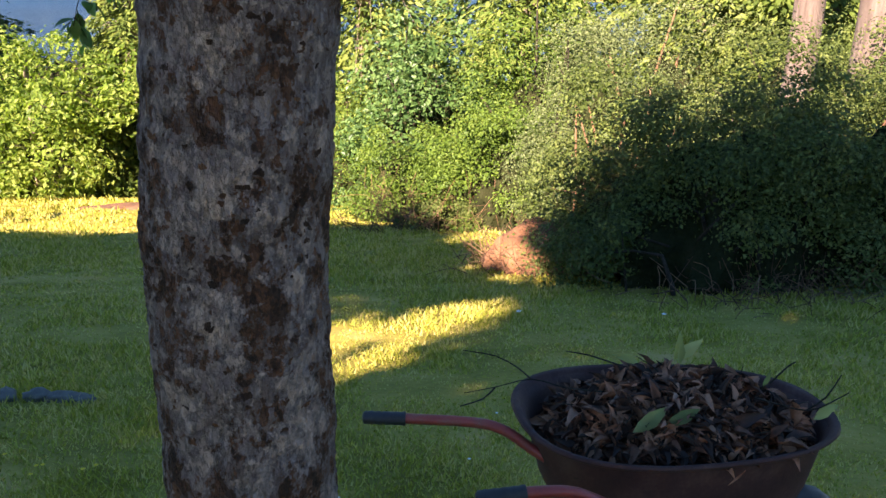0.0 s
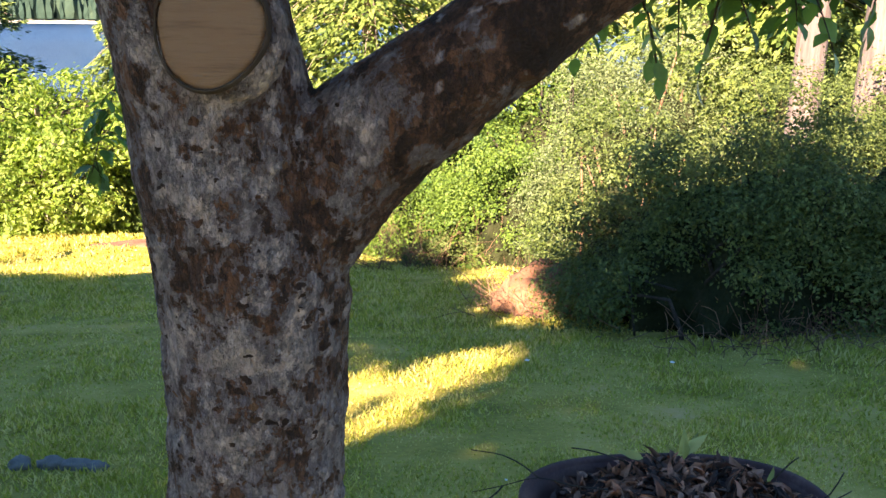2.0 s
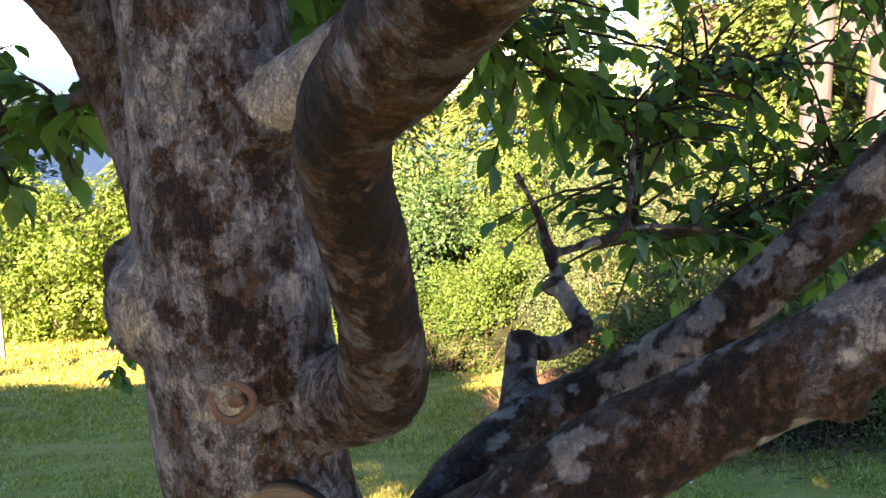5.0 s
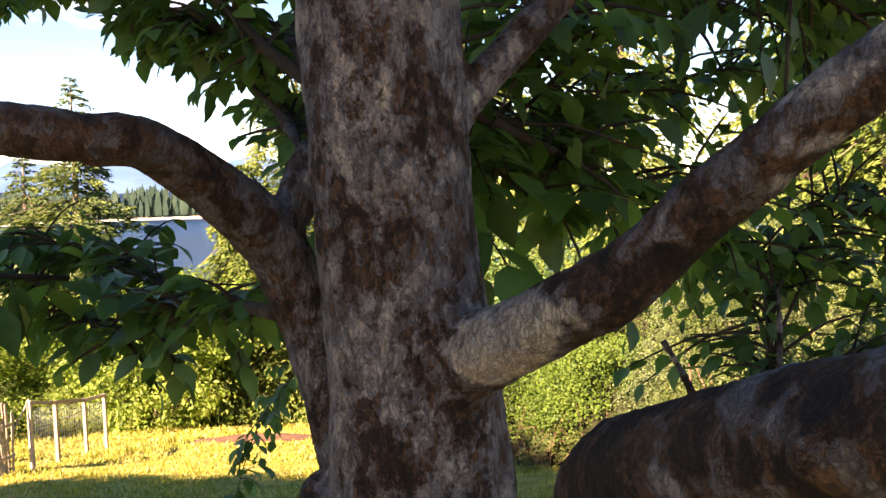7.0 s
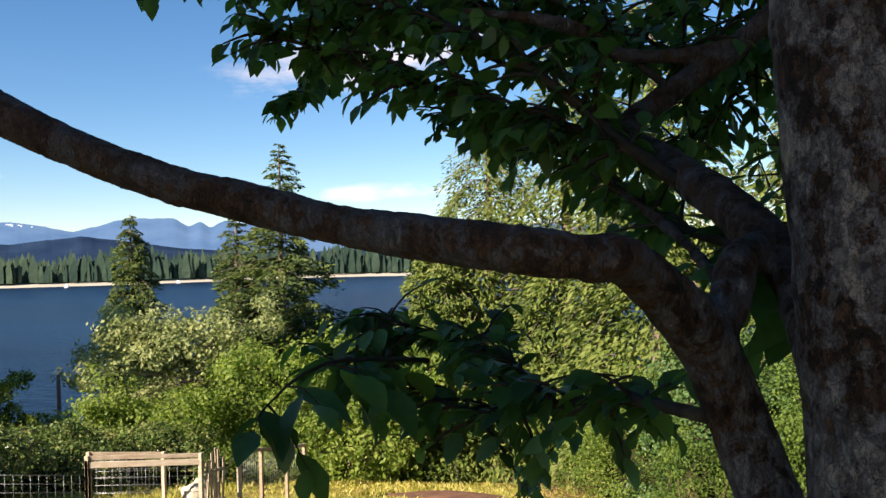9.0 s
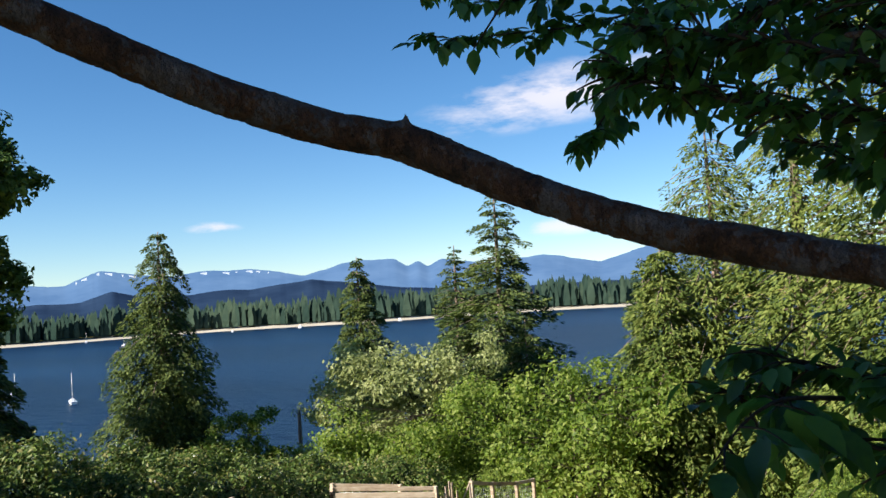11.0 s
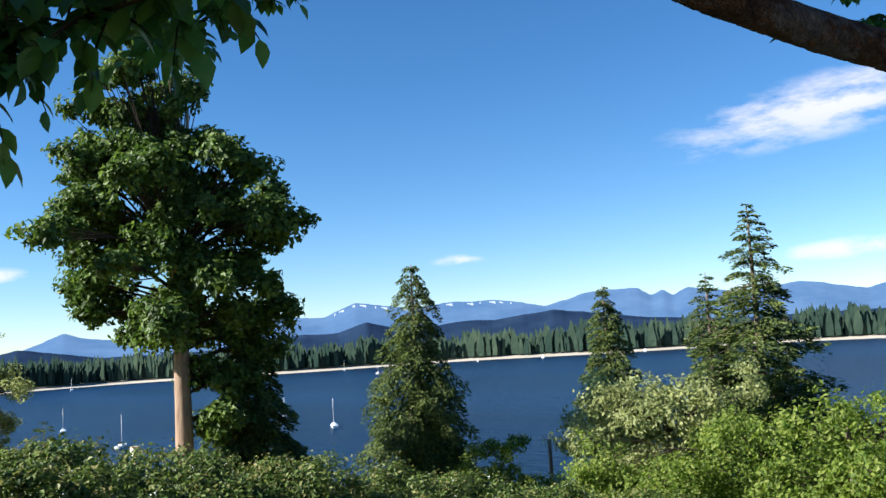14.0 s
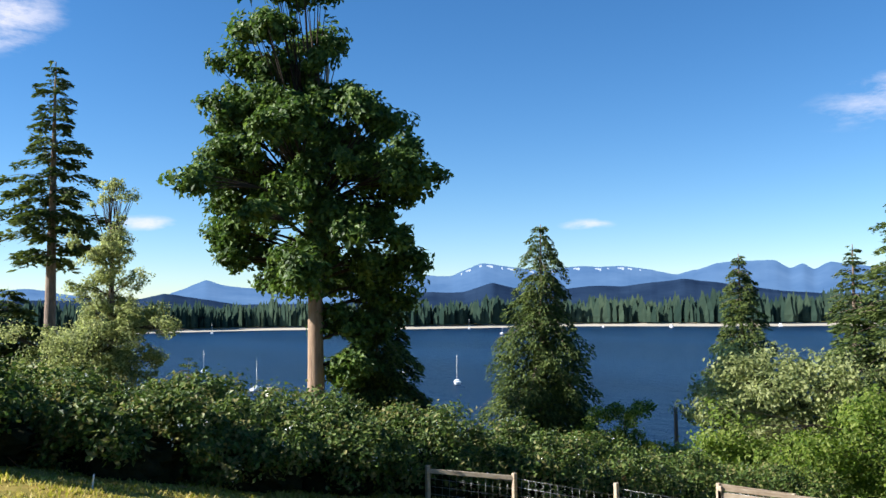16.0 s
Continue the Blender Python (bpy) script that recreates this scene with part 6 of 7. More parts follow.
    for s in (-1, 1):
        part("leg", tubes_mesh("leg", [[(-0.24, 0.2 * s, 0.52, 0.014), (-0.26, 0.215 * s, 0.3, 0.014), (-0.26, 0.22 * s, 0.02, 0.014), (-0.18, 0.22 * s, 0.012, 0.014), (-0.08, 0.2 * s, 0.16, 0.014)]], M["rubber"], 0.03, 10), M["rubber"], b)
    # wheel
    wheel_at = local((1.235, 2.665, 0.185 + float(ground_z(1.235, 2.665))))
    bm = bmesh.new()
    m = Matrix.Translation(wheel_at) @ Matrix.Rotation(radians(90), 4, "X")
    seg2, sec = 40, 12
    rows = [[bm.verts.new(m @ Vector(((0.145 + 0.042 * math.cos(t) + 0.004 * (i % 2) * max(0, math.cos(t))) * math.cos(2 * math.pi * i / seg2), (0.145 + 0.042 * math.cos(t) + 0.004 * (i % 2) * max(0, math.cos(t))) * math.sin(2 * math.pi * i / seg2), 0.045 * math.sin(t)))) for t in (2 * math.pi * k / sec for k in range(sec))] for i in range(seg2)]
    for i in range(seg2):
        for k in range(sec):
            bm.faces.new((rows[i][k], rows[(i + 1) % seg2][k], rows[(i + 1) % seg2][(k + 1) % sec], rows[i][(k + 1) % sec]))
    bmesh.ops.recalc_face_normals(bm, faces=bm.faces)
    wheel = part("tyre", smooth_all(bm), M["rubber"], b, "black pneumatic tyre")
    bm = bmesh.new()
    bmesh.ops.create_cone(bm, cap_ends=True, segments=32, radius1=0.108, radius2=0.09, depth=0.05, matrix=m)
    part("rim", bm, M["tray"], wheel)

    # the heap in the tray
    rng = np.random.default_rng(66)
    heap = thing("leaf_litter", at + Vector((0, 0, 0)), "heap of brown dead leaves and twigs in the wheelbarrow", "yard waste", kind="stuff")
    heap.rotation_euler = (0, 0, turn)

    def heap_z(u, v):
        q = (u / 0.47) ** 2 + (v / 0.30) ** 2
        return rim_z - 0.10 + 0.15 * max(0.0, 1 - q) ** 0.8 + 0.03 * math.cos(u * 3) * 0.5 + 0.02 * noise.noise(Vector((u * 9, v * 9, 2)))

    bm = bmesh.new()
    grid = 34
    vs = {}
    for i in range(grid + 1):
        for j in range(grid + 1):
            u, v = -0.47 + 0.94 * i / grid, -0.29 + 0.58 * j / grid
            if (u / 0.465) ** 2 + (v / 0.29) ** 2 <= 1.03:
                vs[i, j] = bm.verts.new((u, v, heap_z(u, v) - 0.012))
    for i in range(grid):
        for j in range(grid):
            c = [(i, j), (i + 1, j), (i + 1, j + 1), (i, j + 1)]
            if all(k in vs for k in c):
                bm.faces.new([vs[k] for k in c])
    part("packed_litter", smooth_all(bm), M["litter"], heap)
    n = 3800
    r = np.sqrt(rng.random(n)) * 0.99
    a = rng.uniform(0, 2 * np.pi, n)
    u, v = 0.432 * r * np.cos(a), 0.262 * r * np.sin(a)
    z = np.array([heap_z(x, y) for x, y in zip(u, v)]) + rng.uniform(-0.012, 0.016, n)
    size = rng.uniform(0.03, 0.075, n) * np.where(rng.random(n) < 0.12, 1.5, 1)
    rot = rotations(rng, n, np.tile((0, 0, 1.0), (n, 1)), 0.75)
    curl = (LEAF_FULL[0] * np.array((1, 0.6, 2.6)), LEAF_FULL[1])
    part("dead_leaf", cards_mesh("dead_leaf", np.stack([u, v, z], 1), rot, size, curl, M["litter"], True), M["litter"], heap)["kind"] = "stuff"
    tw = []
    for k in range(70):
        x, y = rng.uniform(-0.4, 0.4), rng.uniform(-0.25, 0.25)
        d = rng.normal(0, 1, 3)
        d[2] = abs(d[2]) * 0.25
        d *= rng.uniform(0.06, 0.17) / np.linalg.norm(d)
        z0 = heap_z(x, y)
        tw.append([(x, y, z0, 0.0024), (x + d[0] * 0.5 + rng.normal(0, 0.01), y + d[1] * 0.5, z0 + d[2] * 0.5 + 0.01, 0.002), (x + d[0], y + d[1], z0 + d[2] + 0.005, 0.0012)])
    for pts in ([(0.55, 2.61, 0.50), (0.44, 2.625, 0.505), (0.33, 2.635, 0.528), (0.22, 2.64, 0.497), (0.12, 2.63, 0.48)], [(0.33, 2.635, 0.528), (0.29, 2.64, 0.562), (0.22, 2.655, 0.596), (0.117, 2.67, 0.608)], [(0.22, 2.64, 0.497), (0.18, 2.63, 0.46), (0.11, 2.62, 0.44)],
                [(0.62, 2.70, 0.55), (0.52, 2.72, 0.575), (0.45, 2.73, 0.582)], [(1.08, 2.62, 0.53), (1.13, 2.63, 0.58), (1.16, 2.64, 0.595)], [(1.16, 2.52, 0.49), (1.22, 2.53, 0.53), (1.26, 2.54, 0.60)], [(1.02, 2.58, 0.50), (1.15, 2.50, 0.50), (1.24, 2.50, 0.54), (1.27, 2.50, 0.56)]):
        tw.append([(*local(p), 0.0031 - 0.0005 * i) for i, p in enumerate(pts)])
    part("dead_twig", tubes_mesh("dead_twig", tw, M["twig"], 0.03, 6), M["twig"], heap)["kind"] = "stuff"
    # fresh green shoots thrown on top
    gp = [local(p) for p in ((0.80, 2.70, 0.565), (0.79, 2.70, 0.57), (0.81, 2.69, 0.56), (0.60, 2.40, 0.475), (0.70, 2.42, 0.49), (1.16, 2.47, 0.485), (1.18, 2.5, 0.49), (1.05, 2.60, 0.53), (0.68, 2.70, 0.56), (0.82, 2.71, 0.57))]
    ax = np.array(((0.1, 0, 1), (0.75, 0, 0.5), (-0.1, -0.2, 1), (0.8, 0.25, 0.35), (0.9, 0.1, 0.3), (0.5, -0.2, 0.5), (0.9, 0, 0.3), (0.2, -0.2, 0.9), (-0.9, 0, 0.35), (0.5, 0.1, 0.8)), float)
    ax /= np.linalg.norm(ax, axis=1, keepdims=True)
    zz = np.tile((0.1, -0.8, 0.5), (10, 1)).astype(float)
    zz -= ax * np.sum(zz * ax, 1, keepdims=True)
    zz /= np.linalg.norm(zz, axis=1, keepdims=True)
    thin = (LEAF_FULL[0] * np.array((1, 0.55, 1)), LEAF_FULL[1])
    part("green_shoot", cards_mesh("green_shoot", np.array(gp), np.stack([ax, np.cross(zz, ax), zz], 2), np.array((0.1, 0.12, 0.09, 0.14, 0.12, 0.08, 0.08, 0.06, 0.09, 0.08)), thin, M["pale_leaf"], True), M["pale_leaf"], heap, "fresh pale green shoots")["kind"] = "stuff"


wheelbarrow()


def grass():
    rng = np.random.default_rng(9)
    n = 400000
    r = np.exp(rng.uniform(math.log(1.7), math.log(34), n))
    yaw = np.radians(rng.uniform(-36, 92, n))
    x, y = -np.sin(yaw) * r, np.cos(yaw) * r
    bare = np.hypot((x + 8.2) / 1.9, (y - 26.0) / 1.5) < 1
    patchy = value_noise(np.stack([x * 1.3, y * 1.3, x * 0], 1), 3) + 0.5 * value_noise(np.stack([x * 4, y * 4, x * 0 + 5], 1), 4)
    ok = ~bare & (rng.random(n) < 0.88 + 0.5 * patchy)
    x, y, r, patchy = x[ok], y[ok], r[ok], patchy[ok]
    n = len(x)
    h = (0.018 + 0.0030 * r) * rng.uniform(0.5, 1.3, n) * np.clip(1 + 0.8 * patchy, 0.35, 2)
    w = 0.0012 * r * rng.uniform(0.6, 1.3, n) + 0.0012
    a = rng.uniform(0, 2 * np.pi, n)
    z = ground_z(x, y) - 0.004
    lean = rng.normal(0, 0.5, (n, 2)) * h[:, None]
    v = np.empty((n, 3, 3))
    v[:, 0] = np.stack([x - w * np.cos(a), y - w * np.sin(a), z], 1)
    v[:, 1] = np.stack([x + w * np.cos(a), y + w * np.sin(a), z], 1)
    v[:, 2] = np.stack([x + lean[:, 0], y + lean[:, 1], z + h], 1)
    ob = part("grass", mesh_from("grass", v.reshape(-1, 3), np.arange(n * 3).reshape(-1, 3), M["grass"]), M["grass"])
    tagged(ob, "short mown green grass with clover and dry spots", "grass", kind="stuff")


grass()


def mound(name, x, y, rx, ry, h, mat, label, category, seed, kind=""):
    """A low uneven heap that lies on the slope."""
    bm = bmesh.new()
    bmesh.ops.create_grid(bm, x_segments=40, y_segments=40, size=1)
    for v in list(bm.verts):
        d = math.hypot(v.co.x, v.co.y)
        k = 1 + 0.25 * noise.noise(Vector((v.co.x * 2.5 + seed, v.co.y * 2.5, 0)))
        px, py = x + v.co.x * rx * k, y + v.co.y * ry * k
        top = max(0.0, 1 - d * d)
        v.co = (px - x, py - y, float(ground_z(px, py)) - float(ground_z(x, y)) + (h * top ** 0.7 - 0.05 * (1 - min(1, top * 8))) + (0.22 * h * top + 0.01) * (noise.noise(Vector((px * 4, py * 4, seed))) + 0.6 * noise.noise(Vector((px * 11, py * 11, seed)))))
    ob = part(name, smooth_all(bm), mat)
    ob.matrix_basis = Matrix.Translation((x, y, float(ground_z(x, y)) + 0.012))
    return tagged(ob, label, category, kind=kind)


mound("mulch_bed", -8.2, 26.0, 1.9, 1.5, 0.12, M["dirt"], "bare red-brown mulched bed in the lawn", "mulch bed", 3)
mound("earth_bank", 1.7, 11.6, 0.8, 1.0, 0.6, M["dirt"], "crumbling bank of bare red earth below the bush", "earth bank", 5)


def dead_brush(x, y, r, h, n, seed, label):
    rng = np.random.default_rng(seed)
    base = on_ground(x, y)
    t = thing("dry_brush", base, label, "brush", "dry brush", "stuff")
    st = []
    for _ in range(n):
        s = np.array((rng.normal(0, r * 0.5), rng.normal(0, r * 0.4), -0.02))
        d = rng.normal(0, 1, 3)
        d[2] = abs(d[2]) * 0.8 + 0.3
        d *= h * rng.uniform(0.4, 1.1) / np.linalg.norm(d)
        m = s + d * 0.55 + rng.normal(0, 0.08 * h, 3)
        st.append([(*s, 0.006), (*m, 0.0045), (*(s + d + np.array((0, 0, -0.15 * h * rng.random()))), 0.003)])
    part("dry_stem", tubes_mesh("dry_stem", st, M["deadstem"], 0.4, 4), M["deadstem"], t)["kind"] = "stuff"


dead_brush(2.3, 10.6, 0.9, 0.45, 220, 601, "dry brown stems hanging under the bush")
dead_brush(-0.2, 17.8, 1.4, 1.5, 220, 602, "bare pinkish dead stems among the shrubs")
dead_brush(1.75, 11.4, 0.8, 0.75, 1100, 603, "dry red-brown stems on the earth bank")
dead_brush(6.4, 9.0, 0.9, 0.8, 420, 604, "dry red-brown stems under the bush")
dead_brush(-4.6, 27.2, 2.2, 1.2, 160, 605, "dry pinkish stems at the foot of the shrubs")
dead_brush(-24.3, 4.2, 1.5, 1.7, 260, 607, "dry straw-coloured grass stalks above the brambles")
dead_brush(3.9, 8.6, 1.5, 0.55, 260, 606, "straggling bare stems at the foot of the bush")


def pebble(x, y, rx, ry, rz, seed, label, mat="stone", name="stone"):
    bm = bmesh.new()
    bmesh.ops.create_icosphere(bm, subdivisions=3, radius=1)
    for v in bm.verts:
        k = 1 + 0.4 * noise.noise(v.co * 1.6 + Vector((seed * 3.7, 0, 0))) + 0.22 * noise.noise(v.co * 4.3 + Vector((0, seed, 0)))
        v.co = Vector((v.co.x * rx * k, v.co.y * ry * k, v.co.z * rz * k))
    ob = part(name, smooth_all(bm), M[mat])
    ob.matrix_basis = Matrix.Translation(on_ground(x, y) + Vector((0, 0, rz * 0.45)))
    tagged(ob, label, "stone", "stones on the lawn")


for x, y, rx, ry, rz, s in ((-2.32, 5.05, 0.085, 0.05, 0.05, 1), (-2.16, 5.02, 0.10, 0.05, 0.045, 2), (-2.02, 4.98, 0.07, 0.05, 0.04, 3), (-2.52, 5.05, 0.07, 0.06, 0.055, 4)):
    pebble(x, y, rx, ry, rz, s, "rough grey stone half sunk in the grass")
pebble(-13.27, 20.35, 0.35, 0.28, 0.42, 9, "pale boulder behind the garden gate", "beach")


def flower(x, y, size, mat, label, seed):
    """A small open flower head on a short stalk in the grass."""
    rng = np.random.default_rng(seed)
    f = thing("flower", on_ground(x, y), label, "flower", "flowers in the lawn")
    h = 0.03 + size
    part("stalk", tubes_mesh("stalk", [[(0, 0, -0.01, 0.0015), (0.004, 0, h * 0.6, 0.0013), (0.006, 0.002, h, 0.0012)]], M["grass"], 0.02, 5), M["grass"], f)
    n = 14
    a = np.linspace(0, 2 * np.pi, n, endpoint=False)
    ax = np.stack([np.cos(a), np.sin(a), np.full(n, 0.5)], 1)
    ax /= np.linalg.norm(ax, axis=1, keepdims=True)
    zz = np.tile((0, 0, 1.0), (n, 1))
    zz -= ax * np.sum(zz * ax, 1, keepdims=True)
    zz /= np.linalg.norm(zz, axis=1, keepdims=True)
    part("petals", cards_mesh("petals", np.tile((0.006, 0.002, h), (n, 1)), np.stack([ax, np.cross(zz, ax), zz], 2), size * rng.uniform(0.8, 1.1, n), LEAF_CARD, M[mat]), M[mat], f)


rng_f = np.random.default_rng(12)
for x, y, s, m, l in ((0.95, 7.9, 0.03, "white_petal", "white clover head in the grass"), (2.25, 7.6, 0.028, "white_petal", "white clover head in the grass"), (1.9, 12.0, 0.05, "white_petal", "white flower at the foot of the bank")):
    flower(x, y, s, m, l, 1)
for k in range(9):
    flower(-1.75 + rng_f.normal(0, 0.28), 3.55 + rng_f.normal(0, 0.22), 0.014, "yellow_petal", "small yellow buttercup in the grass", k)
for k in range(12):
    flower(0.3 + rng_f.normal(0, 1.3), 3.4 + rng_f.normal(0, 0.6), 0.011, "white_petal", "tiny white daisy in the grass", 20 + k)


# ---------------------------------------------------------------- the garden fence
def post(fence, x, y, top, thick=0.09):
    z = float(ground_z(x, y))
    bm = box_bm(thick, thick, top - z + 0.3, (0, 0, (top - z - 0.3) / 2), 0.008)
    ob = part("post", bm, M["fence_wood"], fence)
    ob.matrix_basis = Matrix.Translation(Vector((x, y, z)) - fence.matrix_basis.translation)


def rail(fence, a, b, h=0.09, t=0.04, name="rail"):
    a, b = Vector(a), Vector(b)
    d = b - a
    ob = part(name, box_bm(d.length, t, h, (0, 0, 0), 0.006), M["fence_wood"], fence)
    ob.matrix_basis = Matrix.Translation((a + b) / 2 - fence.matrix_basis.translation) @ d.to_track_quat("X", "Z").to_matrix().to_4x4()


def mesh_wire(fence, a, b, low, high, step=0.16):
    a, b = Vector(a), Vector(b)
    tubes = []
    n = int((high - low) / step)
    for k in range(n + 1):
        o = Vector((0, 0, low + (high - low) * k / n))
        tubes.append([(*(a + o - fence.matrix_basis.translation), 0.004), (*(b + o - fence.matrix_basis.translation), 0.004)])
    m = int((b - a).length / step)
    for k in range(m + 1):
        p = a.lerp(b, k / m) - fence.matrix_basis.translation
        tubes.append([(p.x, p.y, p.z + low, 0.003), (p.x, p.y, p.z + high, 0.003)])
    part("wire_mesh", tubes_mesh("wire_mesh", tubes, M["wire"], 50, 4), M["wire"], fence)


def fence_run(name, rows, label, rails=True):
    """Posts as x, y, top height; a rail along their tops and wire between them."""
    f = thing(name, on_ground(rows[0][0], rows[0][1]), label, "fence", "garden fence")
    for x, y, top in rows:
        post(f, x, y, top)
    for (x0, y0, t0), (x1, y1, t1) in zip(rows, rows[1:]):
        if rails:
            rail(f, (x0, y0, t0 - 0.05), (x1, y1, t1 - 0.05))
        g0, g1 = float(ground_z(x0, y0)), float(ground_z(x1, y1))
        mesh_wire(f, (x0, y0, g0), (x1, y1, g1), 0.1, min(t0 - g0, t1 - g1) - 0.12)
    return f


fence_run("garden_fence", [(-13.21, 16.08, -1.86), (-11.30, 17.46, -2.03)], "weathered timber and wire garden fence on the lawn")
rail(bpy.data.objects["garden_fence"], (-13.21, 16.06, -2.06), (-11.30, 17.44, -2.22), 0.13)
fence_run("garden_fence", [(-11.08, 18.75, -2.17), (-11.45, 20.49, -2.59), (-11.70, 22.39, -3.00), (-11.92, 23.96, -3.25)], "weathered timber and wire fence leading down the lawn")
fence_run("garden_fence", [(-14.76, 18.04, -2.28), (-13.38, 19.07, -2.45)], "weathered timber rail at the back of the garden")
fence_run("garden_fence", [(-17.72, 11.40, -1.50), (-16.52, 12.98, -1.69), (-14.88, 14.58, -1.86), (-13.21, 16.08, -1.95)], "weathered timber and wire fence before the brambles", False)
rail(bpy.data.objects["garden_fence.003"], (-17.72, 11.38, -1.62), (-16.52, 12.96, -1.80), 0.1)


def gate():
    g = thing("garden_gate", on_ground(-11.32, 18.0), "rough gate of grey split pickets", "gate")
    rng = np.random.default_rng(4)
    z = float(ground_z(-11.32, 18.0))
    for k in range(9):
        u = k / 8
        h = 1.45 + rng.normal(0, 0.09)
        ob = part("picket", box_bm(0.055, 0.022, h, (0, 0, h / 2), 0.005), M["fence_wood"], g)
        ob.matrix_basis = Matrix.Translation((-0.02 + 0.05 * u + rng.normal(0, 0.01), -0.28 + 0.6 * u, -0.02)) @ Euler((rng.normal(0, 0.05), rng.normal(0, 0.03), radians(75))).to_matrix().to_4x4()
    for hz in (0.35, 1.05):
        ob = part("crossbar", box_bm(0.75, 0.03, 0.07, (0, 0, 0), 0.005), M["fence_wood"], g)
        ob.matrix_basis = Matrix.Translation((0.03, 0.02, hz)) @ Euler((0, 0.05, radians(86))).to_matrix().to_4x4()
    brace = part("brace", tubes_mesh("brace", [[(0.02, 0.3, 0.75, 0.02), (0.15, 0.55, 1.15, 0.018), (0.24, 0.75, 1.5, 0.016)]], M["fence_wood"], 0.1, 7), M["fence_wood"], g)


gate()


# ---------------------------------------------------------------- boats, pole, cabin
def boat(x, y, length, heading, mast, label, cabin="white_hull", group="moored boats"):
    b = thing("sailboat" if mast else "motorboat", (x, y, WATER), label, "boat", group)
    b.rotation_euler = (0, 0, radians(heading))
    L = length
    bm = bmesh.new()
    rows, n = [], 10
    for i in range(n + 1):
        u = i / n
        beam = 0.16 * L * (1 - max(0, (u - 0.45) / 0.55) ** 2.2) * (0.82 + 0.18 * min(1, u * 3))
        sheer = 0.10 * L + 0.05 * L * max(0, u - 0.4)
        xx = (u - 0.5) * L
        rows.append([bm.verts.new((xx + 0.04 * L * u * k, beam * w, z)) for w, z, k in ((0.02, -0.04 * L, -1), (0.75, -0.01 * L, -0.5), (1.0, sheer, 1), (0.9, sheer + 0.008 * L, 1), (0.0, sheer + 0.02 * L, 1))])
    for s in (1, -1):
        rr = rows if s == 1 else [[bm.verts.new((v.co.x, -v.co.y, v.co.z)) for v in r] for r in rows]
        for i in range(n):
            for k in range(4):
                bm.faces.new((rr[i][k], rr[i + 1][k], rr[i + 1][k + 1], rr[i][k + 1]))
        bm.faces.new(rr[0])
    bmesh.ops.remove_doubles(bm, verts=bm.verts, dist=0.002)
    bmesh.ops.recalc_face_normals(bm, faces=bm.faces)
    part("hull", bm, M["white_hull"], b)
    c = box_bm(0.34 * L, 0.17 * L, 0.08 * L if mast else 0.14 * L, (0.02 * L, 0, 0.15 * L if mast else 0.18 * L), 0.02 * L)
    cab = part("cabin", c, M["white_hull"], b)
    for s in (1, -1):
        part("window", box_bm(0.22 * L, 0.01, 0.03 * L, (0.03 * L, s * 0.0865 * L, 0.165 * L if mast else 0.21 * L)), M["window_glass"], cab)
    if mast:
        part("mast", tubes_mesh("mast", [[(0.06 * L, 0, 0.1 * L, 0.014 * L), (0.06 * L, 0, mast, 0.010 * L)]], M["mast"], 5, 8), M["mast"], b)
        part("boom", tubes_mesh("boom", [[(0.06 * L, 0, 0.27 * L, 0.016 * L), (-0.36 * L, 0, 0.28 * L, 0.016 * L)]], M["navy"], 5, 8), M["navy"], b, "boom under a navy sail cover")
    return b


boat(-211.6, 155.5, 6.6, 150, 8.3, "white sailboat with a bare mast at its mooring")
boat(-258.6, 169.4, 7.0, 120, 7.0, "white cabin cruiser with a short mast at its mooring")
boat(-678.1, 515.3, 8.5, 140, 10.0, "white sailboat moored near the far beach")
boat(-483.7, 729.8, 11.0, 130, 0, "white motorboat moored near the far beach")
boat(-546.9, 652.9, 12.0, 125, 0, "white motorboat moored near the far beach")
boat(-761.5, 290.5, 8.5, 160, 10.5, "white sailboat moored near the far beach")
boat(-313.0, 116.0, 6.0, 160, 8.0, "white sailboat at its mooring")
boat(-234.7, 102.1, 5.6, 130, 8.6, "white sailboat half hidden behind the hedge")
boat(-537.4, 440.7, 9.0, 130, 6.0, "white motor cruiser moored off the far beach")
boat(-602.5, 620.3, 8.0, 130, 0, "white motorboat moored near the far beach")

p = thing("utility_pole", on_ground(-32.9, 38.3), "weathered wooden utility pole above the shore", "pole")
part("pole", tubes_mesh("pole", [[(0, 0, -0.4, 0.13), (0, 0, -3.55 - p.matrix_basis.translation.z, 0.1)]], M["trunk"], 1, 10), M["trunk"], p)

conifer("conifer", (-34.7, 11.8, 0.25), float(ground_z(-34.7, 11.8)), 1.1, "tiny dark fir peeping over the hedge", 29, "needle", 0.8, 0.25, 900, 0.22)
box = thing("nest_box", on_ground(-48.1, 21.3), "small beige wooden nest box on a post behind the hedge", "nest box")
lift_box = -2.95 - box.matrix_basis.translation.z
part("post", box_bm(0.09, 0.09, lift_box + 0.3, (0, 0, lift_box / 2 - 0.15), 0.008), M["fence_wood"], box)
part("body", box_bm(0.42, 0.36, 0.46, (0, 0, lift_box + 0.23), 0.012), M["mast"], box, "pale beige boarded body")
part("roof", box_bm(0.52, 0.46, 0.05, (0, 0, lift_box + 0.48), 0.012), M["fence_wood"], box)
stake = thing("garden_stake", on_ground(-15.9, 3.55), "short white stake in the lawn by the brambles", "stake")
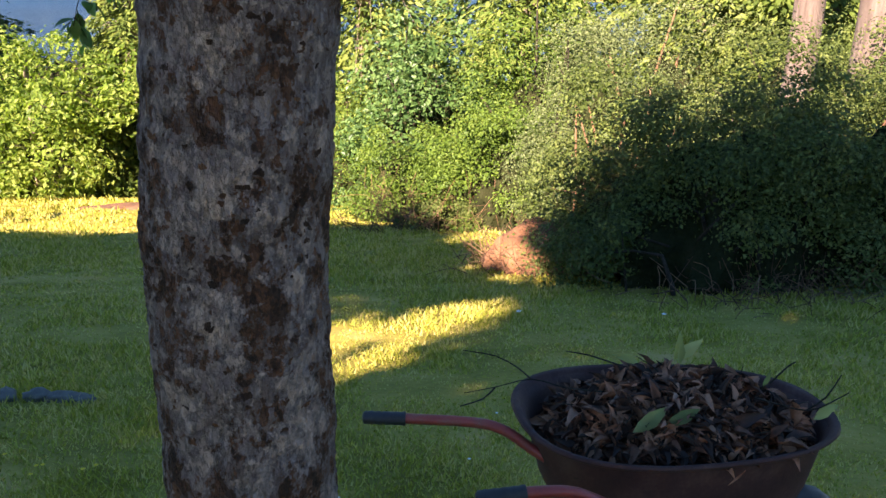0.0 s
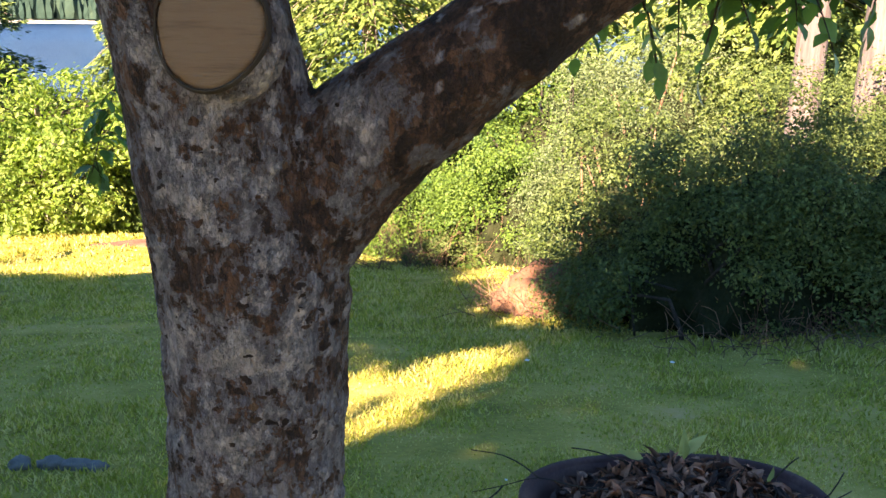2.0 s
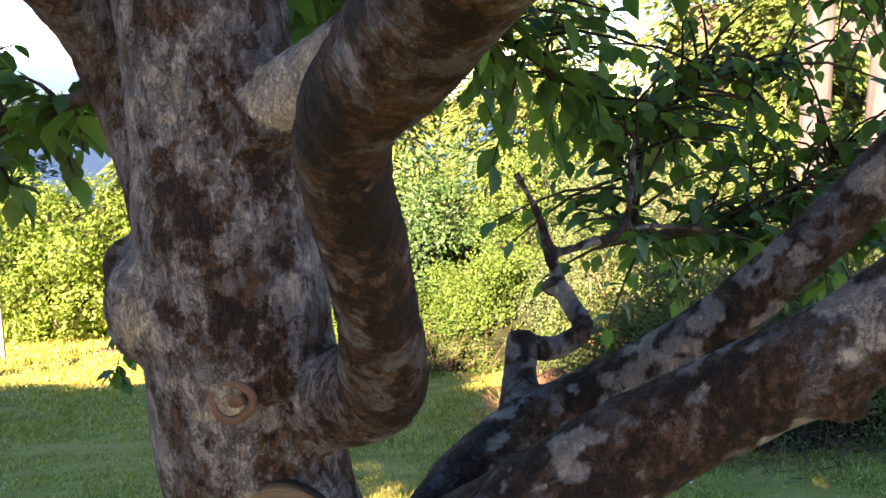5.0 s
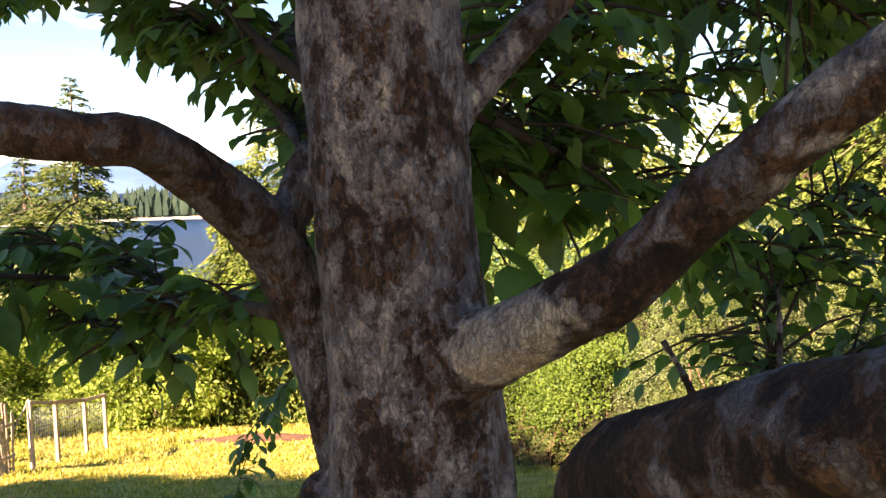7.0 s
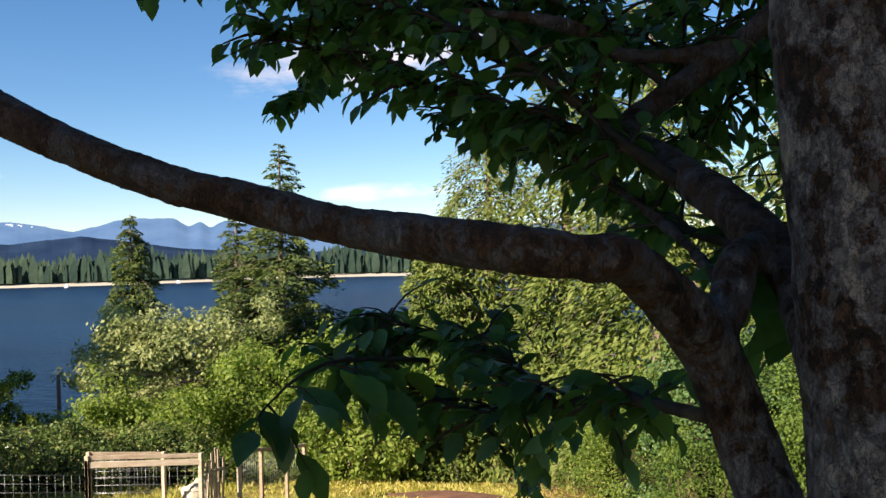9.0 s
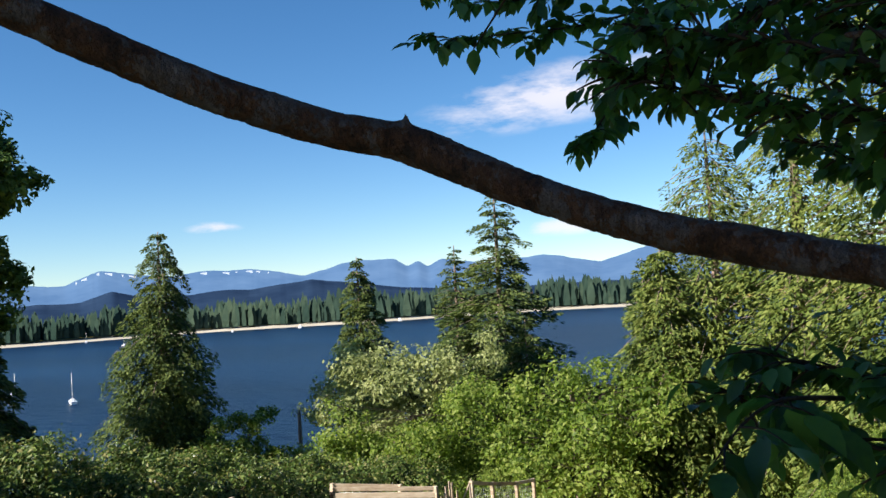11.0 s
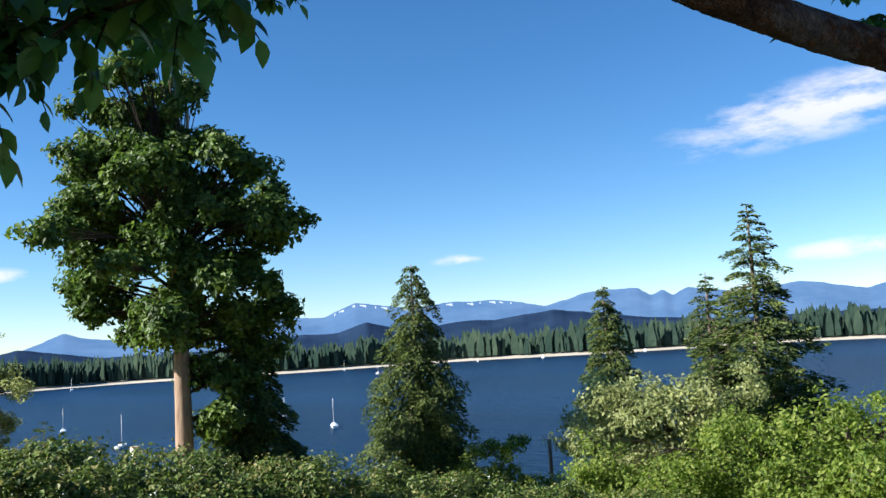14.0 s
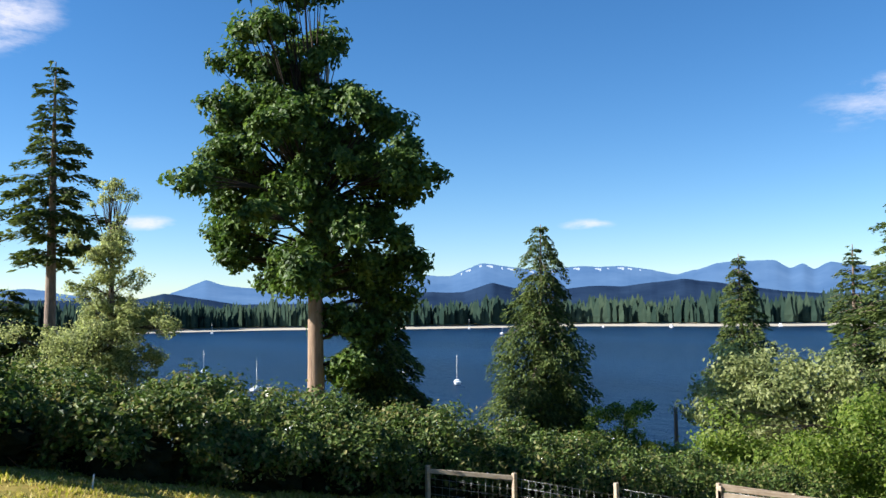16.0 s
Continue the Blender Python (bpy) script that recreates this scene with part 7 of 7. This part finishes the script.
part("shaft", tubes_mesh("shaft", [[(0, 0, -0.05, 0.016), (0.03, 0.01, 0.12, 0.016), (0.05, 0.02, 0.24, 0.014)]], M["white_hull"], 0.05, 8), M["white_hull"], stake)

log = thing("fallen_log", (-13.6, 33.5, -2.95), "dark bare leaning log among the shrubs", "log")
part("log", tubes_mesh("log", [[(-0.7, 0.2, -0.28, 0.13), (0, 0, 0.02, 0.12), (0.55, -0.1, 0.28, 0.09)], [(-0.75, 0.2, -3.2, 0.1), (-0.68, 0.2, -0.25, 0.12)]], M["twig"], 0.2, 9), M["twig"], log)


def cabin():
    x, y = 11.5, 27.0
    z = 0.9
    c = thing("cabin", (x, y, float(ground_z(x, y))), "brown cedar-sided cabin with a red-brown roof behind the trees", "house")
    dz = z - float(ground_z(x, y))
    w, d, h = 7.0, 5.0, dz + 2.4
    part("wall", box_bm(w, d, h, (0, 0, h / 2 - 0.2), 0.02), M["siding"], c)
    bm = bmesh.new()
    ov = 0.5
    pts = [(-w / 2 - ov, -d / 2 - ov, h - 0.35), (w / 2 + ov, -d / 2 - ov, h - 0.35), (w / 2 + ov, 0, h + 1.5), (-w / 2 - ov, 0, h + 1.5), (-w / 2 - ov, d / 2 + ov, h - 0.35), (w / 2 + ov, d / 2 + ov, h - 0.35)]
    lo = [bm.verts.new(q) for q in pts]
    hi = [bm.verts.new((q[0], q[1], q[2] + 0.14)) for q in pts]
    for q in ((0, 1, 2, 3), (3, 2, 5, 4)):
        bm.faces.new([hi[k] for k in q])
        bm.faces.new([lo[k] for k in reversed(q)])
    for a, b in ((0, 1), (1, 2), (2, 5), (5, 4), (4, 3), (3, 0)):
        bm.faces.new((lo[a], lo[b], hi[b], hi[a]))
    bmesh.ops.recalc_face_normals(bm, faces=bm.faces)
    part("roof", bm, M["roofing"], c)
    for wx in (-1.8, 0.4):
        win = part("window", box_bm(1.1, 0.08, 1.1, (wx, -d / 2 - 0.02, h - 1.2), 0.01), M["fence_wood"], c)
        for s in (-1, 1):
            part("pane", box_bm(0.46, 0.03, 0.95, (wx + s * 0.25, -d / 2 - 0.06, h - 1.2)), M["window_glass"], win)


cabin()
